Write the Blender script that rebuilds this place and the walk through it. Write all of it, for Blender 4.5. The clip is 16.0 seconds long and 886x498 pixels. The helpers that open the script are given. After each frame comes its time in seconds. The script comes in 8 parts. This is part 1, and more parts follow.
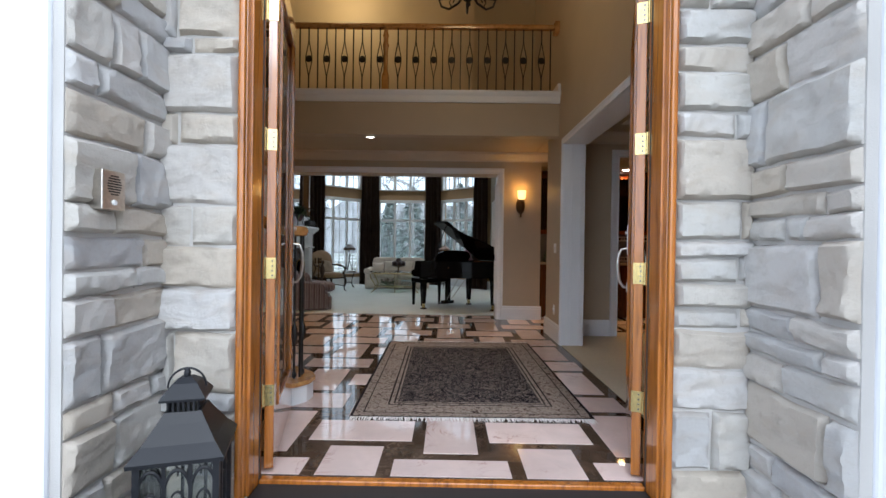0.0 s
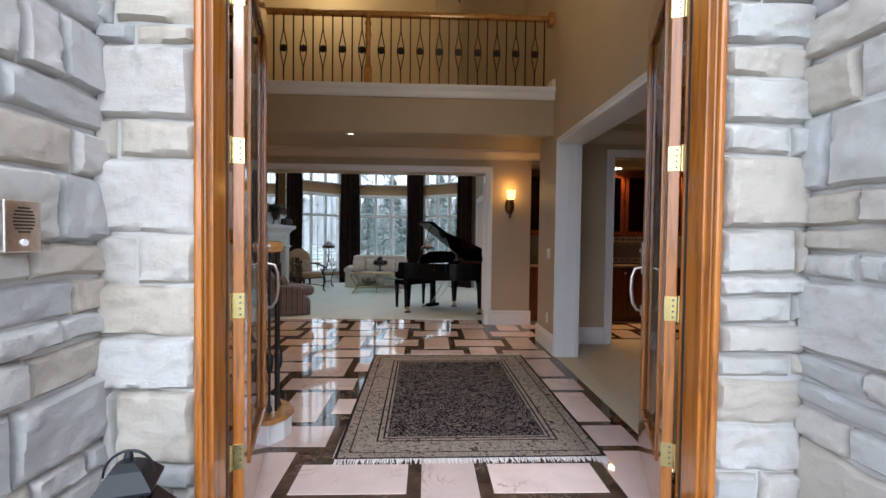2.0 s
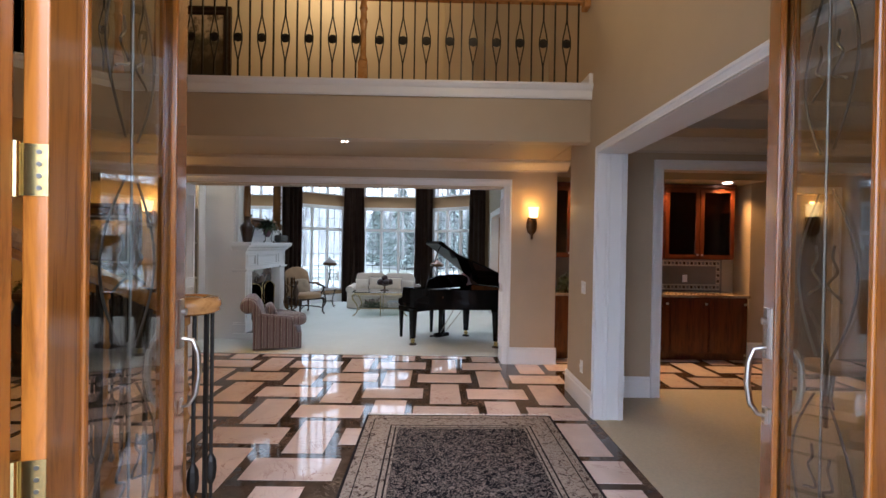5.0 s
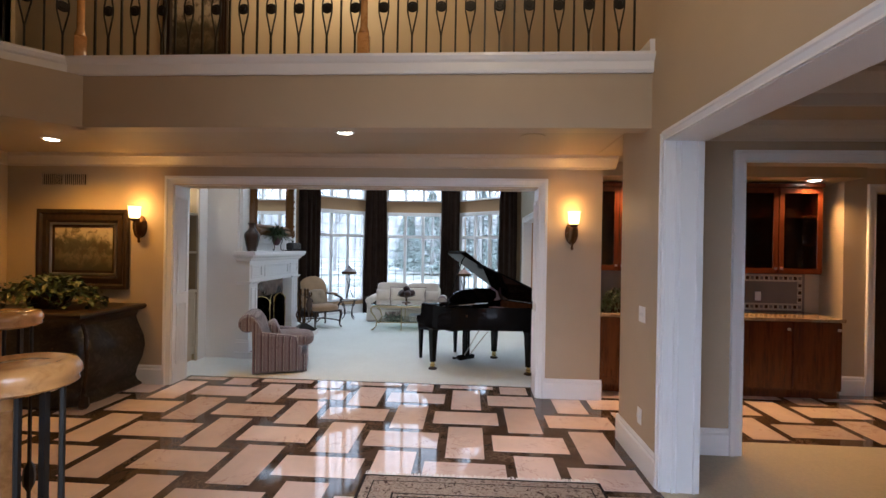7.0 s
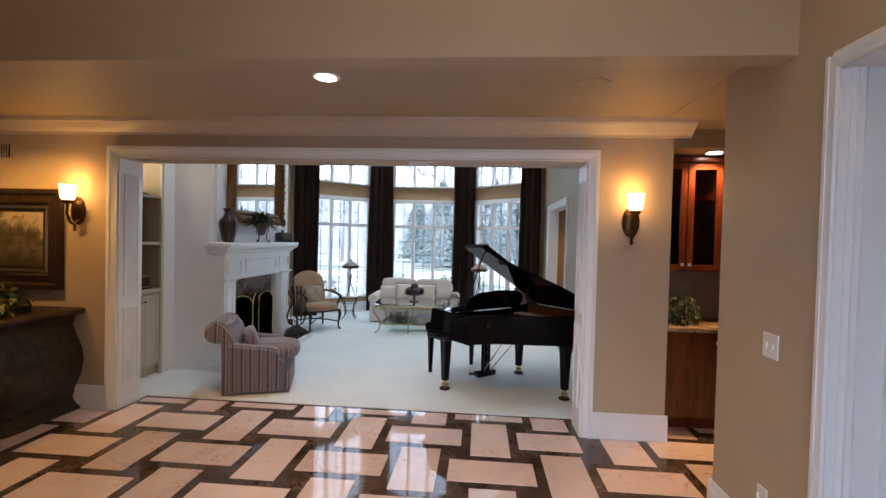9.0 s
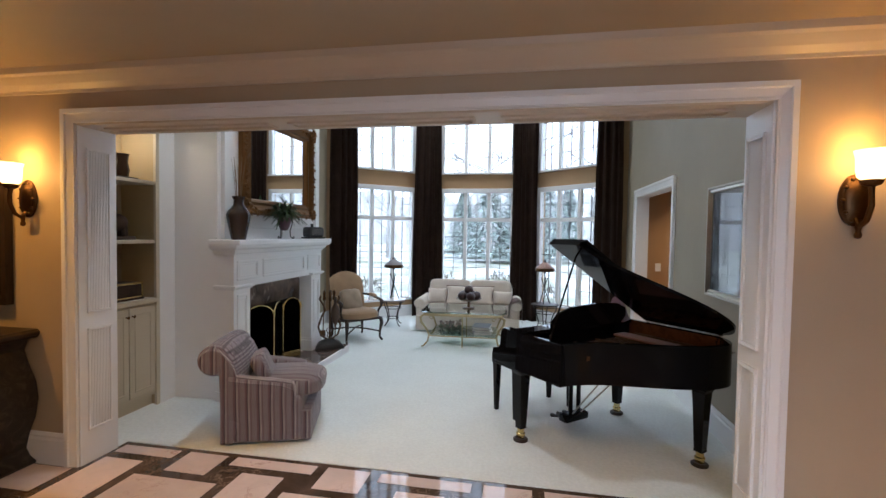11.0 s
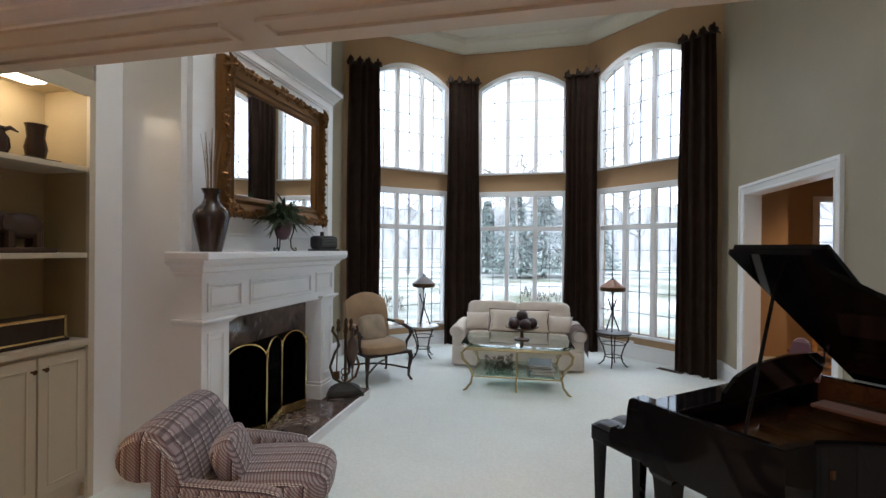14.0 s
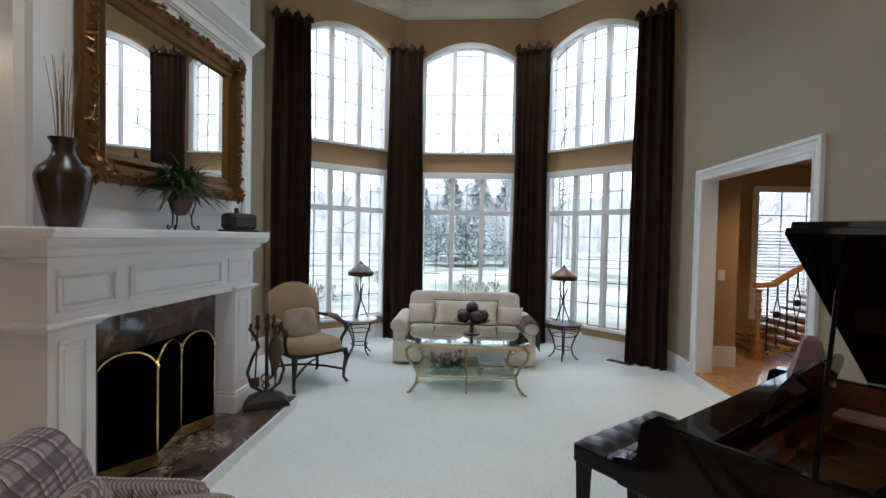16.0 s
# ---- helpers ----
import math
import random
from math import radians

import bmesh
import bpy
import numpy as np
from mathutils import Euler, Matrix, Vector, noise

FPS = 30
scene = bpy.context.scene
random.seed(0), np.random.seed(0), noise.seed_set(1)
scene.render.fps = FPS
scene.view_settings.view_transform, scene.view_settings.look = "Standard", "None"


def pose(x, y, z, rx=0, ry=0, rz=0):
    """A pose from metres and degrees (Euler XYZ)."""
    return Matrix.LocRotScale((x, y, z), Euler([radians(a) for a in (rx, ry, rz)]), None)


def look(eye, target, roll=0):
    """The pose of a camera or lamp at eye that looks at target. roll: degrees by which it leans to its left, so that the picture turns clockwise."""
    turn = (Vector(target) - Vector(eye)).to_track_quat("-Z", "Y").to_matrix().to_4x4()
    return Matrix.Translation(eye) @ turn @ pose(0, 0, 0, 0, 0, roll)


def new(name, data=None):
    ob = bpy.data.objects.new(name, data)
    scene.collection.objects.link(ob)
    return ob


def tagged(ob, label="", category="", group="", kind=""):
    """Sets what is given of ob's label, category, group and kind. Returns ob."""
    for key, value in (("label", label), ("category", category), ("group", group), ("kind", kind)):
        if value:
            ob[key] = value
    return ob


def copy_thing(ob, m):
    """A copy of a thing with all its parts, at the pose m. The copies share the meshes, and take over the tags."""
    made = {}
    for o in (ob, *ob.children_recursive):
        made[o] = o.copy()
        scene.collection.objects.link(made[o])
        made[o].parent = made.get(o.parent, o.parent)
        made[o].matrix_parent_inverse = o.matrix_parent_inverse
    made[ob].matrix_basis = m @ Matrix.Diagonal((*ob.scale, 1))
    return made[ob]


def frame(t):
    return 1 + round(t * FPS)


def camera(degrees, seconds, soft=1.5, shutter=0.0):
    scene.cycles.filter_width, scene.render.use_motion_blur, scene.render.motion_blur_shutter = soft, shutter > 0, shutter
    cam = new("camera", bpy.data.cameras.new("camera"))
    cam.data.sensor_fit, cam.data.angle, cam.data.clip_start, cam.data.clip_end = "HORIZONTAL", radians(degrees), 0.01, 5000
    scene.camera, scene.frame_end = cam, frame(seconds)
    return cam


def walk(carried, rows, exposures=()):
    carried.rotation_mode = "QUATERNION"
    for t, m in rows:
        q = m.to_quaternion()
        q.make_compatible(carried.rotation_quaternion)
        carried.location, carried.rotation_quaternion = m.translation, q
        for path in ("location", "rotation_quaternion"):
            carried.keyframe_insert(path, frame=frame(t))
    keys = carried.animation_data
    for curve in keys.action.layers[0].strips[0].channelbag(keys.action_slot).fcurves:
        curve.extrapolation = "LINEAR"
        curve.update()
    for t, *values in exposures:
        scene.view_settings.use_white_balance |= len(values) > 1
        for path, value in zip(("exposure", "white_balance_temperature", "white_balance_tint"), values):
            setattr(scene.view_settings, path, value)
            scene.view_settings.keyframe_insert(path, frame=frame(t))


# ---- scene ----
cam = camera(88.7, 16.0)
PATH = [
    (0, (0.367, -1.919, 1.135), (0.347, 0.081, 1.123), 0.8),
    (0.5, (0.326, -1.826, 1.186), (0.315, 0.174, 1.16), 1.0),
    (1, (0.283, -1.75, 1.248), (0.304, 0.249, 1.216), 1.1),
    (1.5, (0.268, -1.699, 1.305), (0.317, 0.3, 1.268), 0.9),
    (2, (0.265, -1.573, 1.307), (0.337, 0.425, 1.255), 0.7),
    (2.5, (0.249, -1.422, 1.358), (0.348, 0.575, 1.3), 0.6),
    (3, (0.25, -1.317, 1.445), (0.372, 0.679, 1.403), 0.1),
    (3.5, (0.278, -1.188, 1.476), (0.395, 0.809, 1.442), 0.4),
    (4, (0.292, -1.006, 1.474), (0.391, 0.991, 1.451), 0.5),
    (6.3, (0.366, -0.06, 1.57), (0.273, 1.938, 1.558), 1.1),
    (6.5, (0.388, 0.025, 1.556), (0.282, 2.022, 1.558), 1.0),
    (7, (0.411, 0.251, 1.59), (0.293, 2.247, 1.59), 1.0),
    (7.5, (0.426, 0.489, 1.622), (0.3, 2.485, 1.621), 0.9),
    (8, (0.396, 0.762, 1.626), (0.258, 2.757, 1.609), 1.1),
    (8.2, (0.374, 0.874, 1.614), (0.24, 2.869, 1.597), 1.2),
    (10.3, (0.086, 2.286, 1.601), (-0.192, 4.265, 1.512), 1.3),
    (10.5, (0.051, 2.408, 1.6), (-0.25, 4.383, 1.515), 1.1),
    (11, (-0.053, 2.697, 1.594), (-0.407, 4.664, 1.527), 0.9),
    (11.5, (-0.126, 2.948, 1.593), (-0.524, 4.908, 1.548), 0.4),
    (12, (-0.212, 3.199, 1.591), (-0.655, 5.149, 1.566), 0.2),
    (12.5, (-0.303, 3.435, 1.568), (-0.787, 5.376, 1.56), 0.2),
    (13, (-0.402, 3.655, 1.554), (-0.902, 5.592, 1.558), 0.1),
    (13.5, (-0.491, 3.852, 1.552), (-0.981, 5.791, 1.558), 0.1),
    (14, (-0.602, 4.019, 1.545), (-1.039, 5.971, 1.542), 0.5),
    (14.5, (-0.698, 4.178, 1.541), (-1.047, 6.147, 1.528), 0.8),
    (15, (-0.74, 4.329, 1.531), (-1.009, 6.311, 1.51), 0.8),
    (15.5, (-0.778, 4.473, 1.524), (-0.982, 6.462, 1.486), 0.9),
    (16, (-0.815, 4.6, 1.5), (-0.963, 6.594, 1.449), 1.2),
]
EXPOSURES = [(0, 0.0, 5750, 7), (2, 0.2, 5750, 8), (4, 0.55, 5600, 11), (6.5, 0.9, 5450, 12), (8, 0.9, 5450, 12), (10.5, 0.92, 5550, 12), (12, 0.92, 5700, 10), (13.5, 0.82, 5900, 12), (16, 0.7, 5850, 11)]
walk(cam, [(t, look(eye, target, roll)) for t, eye, target, roll in PATH], EXPOSURES)

# ---------------------------------------------------------------- world and sun (overcast winter day)
world = bpy.data.worlds.new("overcast_sky")
scene.world = world
world.use_nodes = True
wn = world.node_tree
wn.nodes.clear()
sky = wn.nodes.new("ShaderNodeTexSky")
sky.sky_type, sky.sun_disc = "NISHITA", False
sky.sun_elevation, sky.sun_rotation = radians(33), radians(174)
sky.air_density, sky.dust_density, sky.ozone_density = 1.0, 4.0, 1.0
veil = wn.nodes.new("ShaderNodeHueSaturation")
veil.inputs["Saturation"].default_value = 0.22
back = wn.nodes.new("ShaderNodeBackground")
back.inputs["Strength"].default_value = 0.15
cloud = wn.nodes.new("ShaderNodeMix")
cloud.data_type = "RGBA"
cloud.inputs[0].default_value = 0.75
cloud.inputs[7].default_value = (18.0, 18.9, 21.2, 1)
wout = wn.nodes.new("ShaderNodeOutputWorld")
wn.links.new(sky.outputs[0], veil.inputs["Color"])
wn.links.new(veil.outputs[0], cloud.inputs[6])
wn.links.new(cloud.outputs[2], back.inputs["Color"])
wn.links.new(back.outputs[0], wout.inputs["Surface"])

sun_data = bpy.data.lights.new("sun", "SUN")
sun_data.energy, sun_data.angle, sun_data.color = 1.3, radians(25), (1.0, 0.97, 0.93)
sun = new("sun", sun_data)
sun.matrix_basis = look((1.9, -18, 11.75), (0, 0, 0))


# ---------------------------------------------------------------- materials
def mat_new(name, base=(0.5, 0.5, 0.5), rough=0.6, metal=0.0, spec=0.5):
    m = bpy.data.materials.new(name)
    m.use_nodes = True
    b = m.node_tree.nodes["Principled BSDF"]
    b.inputs["Base Color"].default_value = (*base, 1)
    b.inputs["Roughness"].default_value = rough
    b.inputs["Metallic"].default_value = metal
    b.inputs["Specular IOR Level"].default_value = spec
    return m, m.node_tree.nodes, m.node_tree.links, b


def coords(n, l, scale=(1, 1, 1)):
    tc = n.new("ShaderNodeTexCoord")
    mp = n.new("ShaderNodeMapping")
    mp.inputs["Scale"].default_value = scale
    l.new(tc.outputs["Object"], mp.inputs["Vector"])
    return mp.outputs["Vector"]


def noise_tex(n, l, vec, scale, detail=4.0, rough=0.55, distortion=0.0):
    t = n.new("ShaderNodeTexNoise")
    t.inputs["Scale"].default_value, t.inputs["Detail"].default_value = scale, detail
    t.inputs["Roughness"].default_value, t.inputs["Distortion"].default_value = rough, distortion
    l.new(vec, t.inputs["Vector"])
    return t.outputs["Fac"]


def ramp(n, l, fac, stops):
    r = n.new("ShaderNodeValToRGB")
    e = r.color_ramp.elements
    while len(e) < len(stops):
        e.new(0.5)
    for k, (p, c) in enumerate(stops):
        e[k].position, e[k].color = p, (*c, 1)
    l.new(fac, r.inputs["Fac"])
    return r.outputs["Color"]


def mixc(n, l, fac, a, b, blend="MIX"):
    m = n.new("ShaderNodeMix")
    m.data_type, m.blend_type = "RGBA", blend
    for sock, v in ((m.inputs[0], fac), (m.inputs[6], a), (m.inputs[7], b)):
        if isinstance(v, (int, float)):
            sock.default_value = v
        elif isinstance(v, tuple):
            sock.default_value = (*v, 1)
        else:
            l.new(v, sock)
    return m.outputs[2]


def bump(n, l, b, height, strength=0.3, distance=0.01):
    k = n.new("ShaderNodeBump")
    k.inputs["Strength"].default_value, k.inputs["Distance"].default_value = strength, distance
    l.new(height, k.inputs["Height"])
    l.new(k.outputs["Normal"], b.inputs["Normal"])


def shade(c, f):
    return tuple(min(1, v * f) for v in c)


def paint(name, c, rough=0.55, vary=0.06, bumpy=0.08):
    m, n, l, b = mat_new(name, c, rough)
    v = coords(n, l)
    big = noise_tex(n, l, v, 1.3, 3)
    l.new(ramp(n, l, big, [(0.3, shade(c, 1 - vary)), (0.7, shade(c, 1 + vary))]), b.inputs["Base Color"])
    fine = noise_tex(n, l, v, 220, 2)
    bump(n, l, b, fine, bumpy, 0.002)
    return m


def wood(name, dark, light, rough=0.3, scale=(30, 30, 2.2), coat=0.0):
    m, n, l, b = mat_new(name, light, rough)
    v = coords(n, l, scale)
    g = noise_tex(n, l, v, 1.0, 6, 0.65, 0.8)
    c1 = ramp(n, l, g, [(0.28, dark), (0.52, light), (0.75, shade(light, 1.18))])
    blot = noise_tex(n, l, coords(n, l), 2.0, 2)
    l.new(mixc(n, l, blot, c1, mixc(n, l, 0.25, c1, dark)), b.inputs["Base Color"])
    bump(n, l, b, g, 0.05, 0.002)
    b.inputs["Coat Weight"].default_value = coat
    b.inputs["Coat Roughness"].default_value = 0.08
    return m


def metal(name, c, rough=0.25):
    m, n, l, b = mat_new(name, c, rough, 1.0)
    f = noise_tex(n, l, coords(n, l), 60, 3)
    l.new(ramp(n, l, f, [(0.3, shade(c, 0.8)), (0.7, c)]), b.inputs["Base Color"])
    return m


def marble(name, base, veins, vein_scale=5.0, rough=0.06, vein_width=0.05, cloud=0.12, per_piece=0.0):
    m, n, l, b = mat_new(name, base, rough)
    v = coords(n, l)
    if per_piece:
        info = n.new("ShaderNodeObjectInfo")
        off = n.new("ShaderNodeVectorMath")
        off.operation = "MULTIPLY_ADD"
        comb = n.new("ShaderNodeCombineXYZ")
        for k in range(3):
            l.new(info.outputs["Random"], comb.inputs[k])
        l.new(comb.outputs[0], off.inputs[0])
        off.inputs[1].default_value = (37.0, 53.0, 17.0)
        l.new(v, off.inputs[2])
        v = off.outputs[0]
    clouds = noise_tex(n, l, v, 4.0, 5, 0.6, 0.4)
    c = ramp(n, l, clouds, [(0.3, shade(base, 1 - cloud)), (0.7, shade(base, 1 + cloud))])
    w = noise_tex(n, l, v, vein_scale, 7, 0.62, 1.6)
    d = n.new("ShaderNodeMath")
    d.operation = "SUBTRACT"
    l.new(w, d.inputs[0])
    d.inputs[1].default_value = 0.5
    a = n.new("ShaderNodeMath")
    a.operation = "ABSOLUTE"
    l.new(d.outputs[0], a.inputs[0])
    vm = ramp(n, l, a.outputs[0], [(0.0, (1, 1, 1)), (vein_width, (0, 0, 0))])
    gate = ramp(n, l, noise_tex(n, l, v, 2.3, 2), [(0.48, (0, 0, 0)), (0.62, (1, 1, 1))])
    mask = mixc(n, l, 1.0, vm, gate, "MULTIPLY")
    c = mixc(n, l, mask, c, veins)
    if per_piece:
        c2 = mixc(n, l, 1.0, c, ramp(n, l, info.outputs["Random"], [(0, (1 - per_piece,) * 3), (1, (1, 1, 1))]), "MULTIPLY")
        c = c2
    l.new(c, b.inputs["Base Color"])
    return m


def cloth(name, c, rough=0.9, weave=400, vary=0.1, sheen=0.3):
    m, n, l, b = mat_new(name, c, rough, spec=0.2)
    v = coords(n, l)
    g = noise_tex(n, l, v, 6, 3)
    l.new(ramp(n, l, g, [(0.3, shade(c, 1 - vary)), (0.7, shade(c, 1 + vary))]), b.inputs["Base Color"])
    f = noise_tex(n, l, v, weave, 2)
    bump(n, l, b, f, 0.35, 0.003)
    b.inputs["Sheen Weight"].default_value = sheen
    return m


M = {}
M["wall_hall"] = paint("taupe_wall_paint", (0.47, 0.375, 0.255))
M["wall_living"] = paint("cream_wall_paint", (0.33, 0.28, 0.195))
M["wall_bay"] = paint("caramel_wall_paint", (0.42, 0.27, 0.14))
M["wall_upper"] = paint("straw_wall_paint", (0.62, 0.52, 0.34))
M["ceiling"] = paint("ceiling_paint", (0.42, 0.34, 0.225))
M["ceiling_living"] = paint("pale_ceiling_paint", (0.72, 0.71, 0.62))
M["white"] = paint("white_trim_paint", (0.83, 0.835, 0.835), 0.3, 0.03, 0.03)
# trim white with shade put into its colour, for crowns and head lining
M["crown"] = paint("shaded_trim_paint", (0.60, 0.52, 0.41), 0.4, 0.03, 0.03)
M["cream"] = paint("cream_cabinet_paint", (0.56, 0.50, 0.38), 0.4, 0.03, 0.03)
M["door_wood"] = wood("door_wood", (0.16, 0.048, 0.006), (0.45, 0.155, 0.020), 0.2, (26, 26, 2.0), 1.0)
M["cherry"] = wood("cherry_wood", (0.035, 0.008, 0.003), (0.115, 0.027, 0.008), 0.25, (24, 24, 2.4), 0.3)
M["oak"] = wood("oak_rail_wood", (0.30, 0.13, 0.035), (0.55, 0.28, 0.09), 0.25, (14, 14, 14), 0.5)
M["dark_wood"] = wood("dark_carved_wood", (0.010, 0.006, 0.004), (0.035, 0.020, 0.012), 0.42, (18, 18, 6), 0.05)
M["dark_wood"].node_tree.nodes["Principled BSDF"].inputs["Specular IOR Level"].default_value = 0.3
M["iron"] = metal("wrought_iron", (0.02, 0.018, 0.016), 0.45)
M["iron"].node_tree.nodes["Principled BSDF"].inputs["Metallic"].default_value = 0.4
M["brass"] = metal("polished_brass", (0.75, 0.58, 0.25), 0.18)
M["nickel"] = metal("satin_nickel", (0.62, 0.58, 0.52), 0.28)
M["tile"] = marble("rose_marble", (0.81, 0.65, 0.59), (0.50, 0.30, 0.25), 3.0, 0.03, 0.018, 0.09, 0.22)
M["emperador"] = marble("dark_brown_marble", (0.075, 0.049, 0.034), (0.24, 0.17, 0.12), 9.0, 0.05, 0.035, 0.5)
M["fire_marble"] = marble("mottled_brown_marble", (0.085, 0.060, 0.050), (0.50, 0.42, 0.37), 4.5, 0.05, 0.045, 0.85)
M["plaster"] = paint("white_porch_render", (0.66, 0.67, 0.69), 0.7, 0.02, 0.15)
M["black"] = mat_new("black_paint", (0.012, 0.012, 0.012), 0.45)[0]
M["rubber"] = mat_new("dark_rubber", (0.02, 0.02, 0.022), 0.6)[0]


def glass(name, tint=(1, 1, 1), rough=0.0, gloss=1.0):
    m = bpy.data.materials.new(name)
    m.use_nodes = True
    n, l = m.node_tree.nodes, m.node_tree.links
    n.clear()
    out, tr, gl, mx = n.new("ShaderNodeOutputMaterial"), n.new("ShaderNodeBsdfTransparent"), n.new("ShaderNodeBsdfGlossy"), n.new("ShaderNodeMixShader")
    lw = n.new("ShaderNodeLayerWeight")
    lw.inputs["Blend"].default_value = 0.5
    pw = n.new("ShaderNodeMath")
    pw.operation = "POWER"
    l.new(lw.outputs["Facing"], pw.inputs[0])
    pw.inputs[1].default_value = 4.0
    fr = n.new("ShaderNodeMath")
    fr.operation = "MULTIPLY_ADD"
    l.new(pw.outputs[0], fr.inputs[0])
    fr.inputs[1].default_value, fr.inputs[2].default_value = 0.85 * gloss, 0.045 * gloss
    tr.inputs["Color"].default_value = (*tint, 1)
    gl.inputs["Roughness"].default_value = rough
    l.new(fr.outputs[0], mx.inputs[0])
    l.new(tr.outputs[0], mx.inputs[1])
    l.new(gl.outputs[0], mx.inputs[2])
    l.new(mx.outputs[0], out.inputs["Surface"])
    return m


M["glass"] = glass("window_glass", (0.95, 0.97, 0.97))
M["green_glass"] = glass("table_glass", (0.72, 0.86, 0.80), 0.0, 1.6)
M["bay_glass"] = glass("tinted_window_glass", (0.84, 0.87, 0.865))
M["mirror"] = mat_new("mirror_silver", (0.88, 0.89, 0.88), 0.01, 1.0)[0]


def emissive(name, c, strength, base=(0.9, 0.85, 0.75)):
    m, n, l, b = mat_new(name, base, 0.4)
    b.inputs["Emission Color"].default_value = (*c, 1)
    b.inputs["Emission Strength"].default_value = strength
    return m


M["lamp_glass"] = emissive("lit_sconce_glass", (1.0, 0.60, 0.20), 2.2)
M["downlight"] = emissive("lit_downlight", (1.0, 0.86, 0.66), 12.0)


def carpet(name, c):
    m, n, l, b = mat_new(name, c, 0.95, spec=0.1)
    v = coords(n, l)
    big = noise_tex(n, l, v, 1.6, 3)
    mid = noise_tex(n, l, v, 45, 3)
    f = mixc(n, l, 0.5, ramp(n, l, big, [(0.3, shade(c, 0.93)), (0.7, shade(c, 1.05))]), ramp(n, l, mid, [(0.3, shade(c, 0.88)), (0.7, shade(c, 1.08))]))
    l.new(f, b.inputs["Base Color"])
    bump(n, l, b, noise_tex(n, l, v, 260, 3), 0.6, 0.006)
    return m


M["carpet"] = carpet("pale_celadon_carpet", (0.80, 0.845, 0.825))
M["carpet_dining"] = carpet("beige_carpet", (0.62, 0.56, 0.43))


def stone_mat():
    m, n, l, b = mat_new("limestone", (0.5, 0.47, 0.42), 0.85)
    v0 = coords(n, l)
    info = n.new("ShaderNodeObjectInfo")
    off = n.new("ShaderNodeVectorMath")
    off.operation = "MULTIPLY_ADD"
    comb = n.new("ShaderNodeCombineXYZ")
    for k in range(3):
        l.new(info.outputs["Random"], comb.inputs[k])
    l.new(comb.outputs[0], off.inputs[0])
    off.inputs[1].default_value = (31.0, 47.0, 23.0)
    l.new(v0, off.inputs[2])
    v = off.outputs[0]
    mp = n.new("ShaderNodeMapping")
    mp.inputs["Scale"].default_value = (5, 5, 11)
    l.new(v, mp.inputs["Vector"])
    bands = noise_tex(n, l, mp.outputs[0], 1.0, 5, 0.6, 0.5)
    tone = ramp(n, l, info.outputs["Random"], [(0.0, (0.38, 0.375, 0.37)), (0.35, (0.47, 0.455, 0.42)), (0.65, (0.44, 0.39, 0.32)), (1.0, (0.50, 0.49, 0.475))])
    warm = mixc(n, l, ramp(n, l, bands, [(0.48, (0, 0, 0)), (0.72, (0.38, 0.38, 0.38))]), tone, (0.42, 0.345, 0.26))
    spots = noise_tex(n, l, v, 14, 6, 0.7)
    c = mixc(n, l, ramp(n, l, spots, [(0.32, (0.3, 0.3, 0.3)), (0.5, (0, 0, 0))]), warm, (0.30, 0.27, 0.23))
    l.new(c, b.inputs["Base Color"])
    h = mixc(n, l, 0.5, noise_tex(n, l, v, 22, 8, 0.7), bands)
    bump(n, l, b, h, 0.7, 0.02)
    return m


M["stone"] = stone_mat()
M["mortar"] = paint("pale_mortar", (0.47, 0.455, 0.43), 0.9, 0.1, 0.6)
M["concrete"] = paint("porch_concrete", (0.30, 0.30, 0.295), 0.8, 0.1, 0.3)


# ---------------------------------------------------------------- mesh helpers
def box(bm, x0, x1, y0, y1, z0, z1, bevel=0.0, seg=2):
    r = bmesh.ops.create_cube(bm, size=1)
    for v in r["verts"]:
        v.co = Vector(((x0 + x1) / 2 + v.co.x * (x1 - x0), (y0 + y1) / 2 + v.co.y * (y1 - y0), (z0 + z1) / 2 + v.co.z * (z1 - z0)))
    if bevel:
        es = list({e for v in r["verts"] for e in v.link_edges})
        bmesh.ops.bevel(bm, geom=es, offset=bevel, segments=seg, profile=0.5, affect="EDGES")


def face_loop(bm, rings, closed=True, caps=True):
    vs = [[bm.verts.new(p) for p in ring] for ring in rings]
    n = len(vs[0])
    for a, b in zip(vs, vs[1:]):
        for i in range(n if closed else n - 1):
            j = (i + 1) % n
            bm.faces.new((a[i], a[j], b[j], b[i]))
    if caps and closed:
        bm.faces.new(list(reversed(vs[0])))
        bm.faces.new(vs[-1])


def tube(bm, pts, r, seg=8, closed=False):
    pts = [Vector(p) for p in pts]
    radii = r if isinstance(r, (list, tuple)) else [r] * len(pts)
    rings = []
    up = None
    for i, p in enumerate(pts):
        d = (pts[min(i + 1, len(pts) - 1)] - pts[max(i - 1, 0)]).normalized()
        if up is None:
            up = Vector((0, 0, 1)) if abs(d.z) < 0.9 else Vector((1, 0, 0))
        side = d.cross(up).normalized()
        up = side.cross(d).normalized()
        rings.append([p + radii[i] * (math.cos(a) * side + math.sin(a) * up) for a in (2 * math.pi * k / seg for k in range(seg))])
    face_loop(bm, rings)


def lathe(bm, prof, seg=20, at=(0, 0, 0)):
    rings = [[(at[0] + max(r, 1e-4) * math.cos(2 * math.pi * k / seg), at[1] + max(r, 1e-4) * math.sin(2 * math.pi * k / seg), at[2] + z) for k in range(seg)] for r, z in prof]
    face_loop(bm, rings)


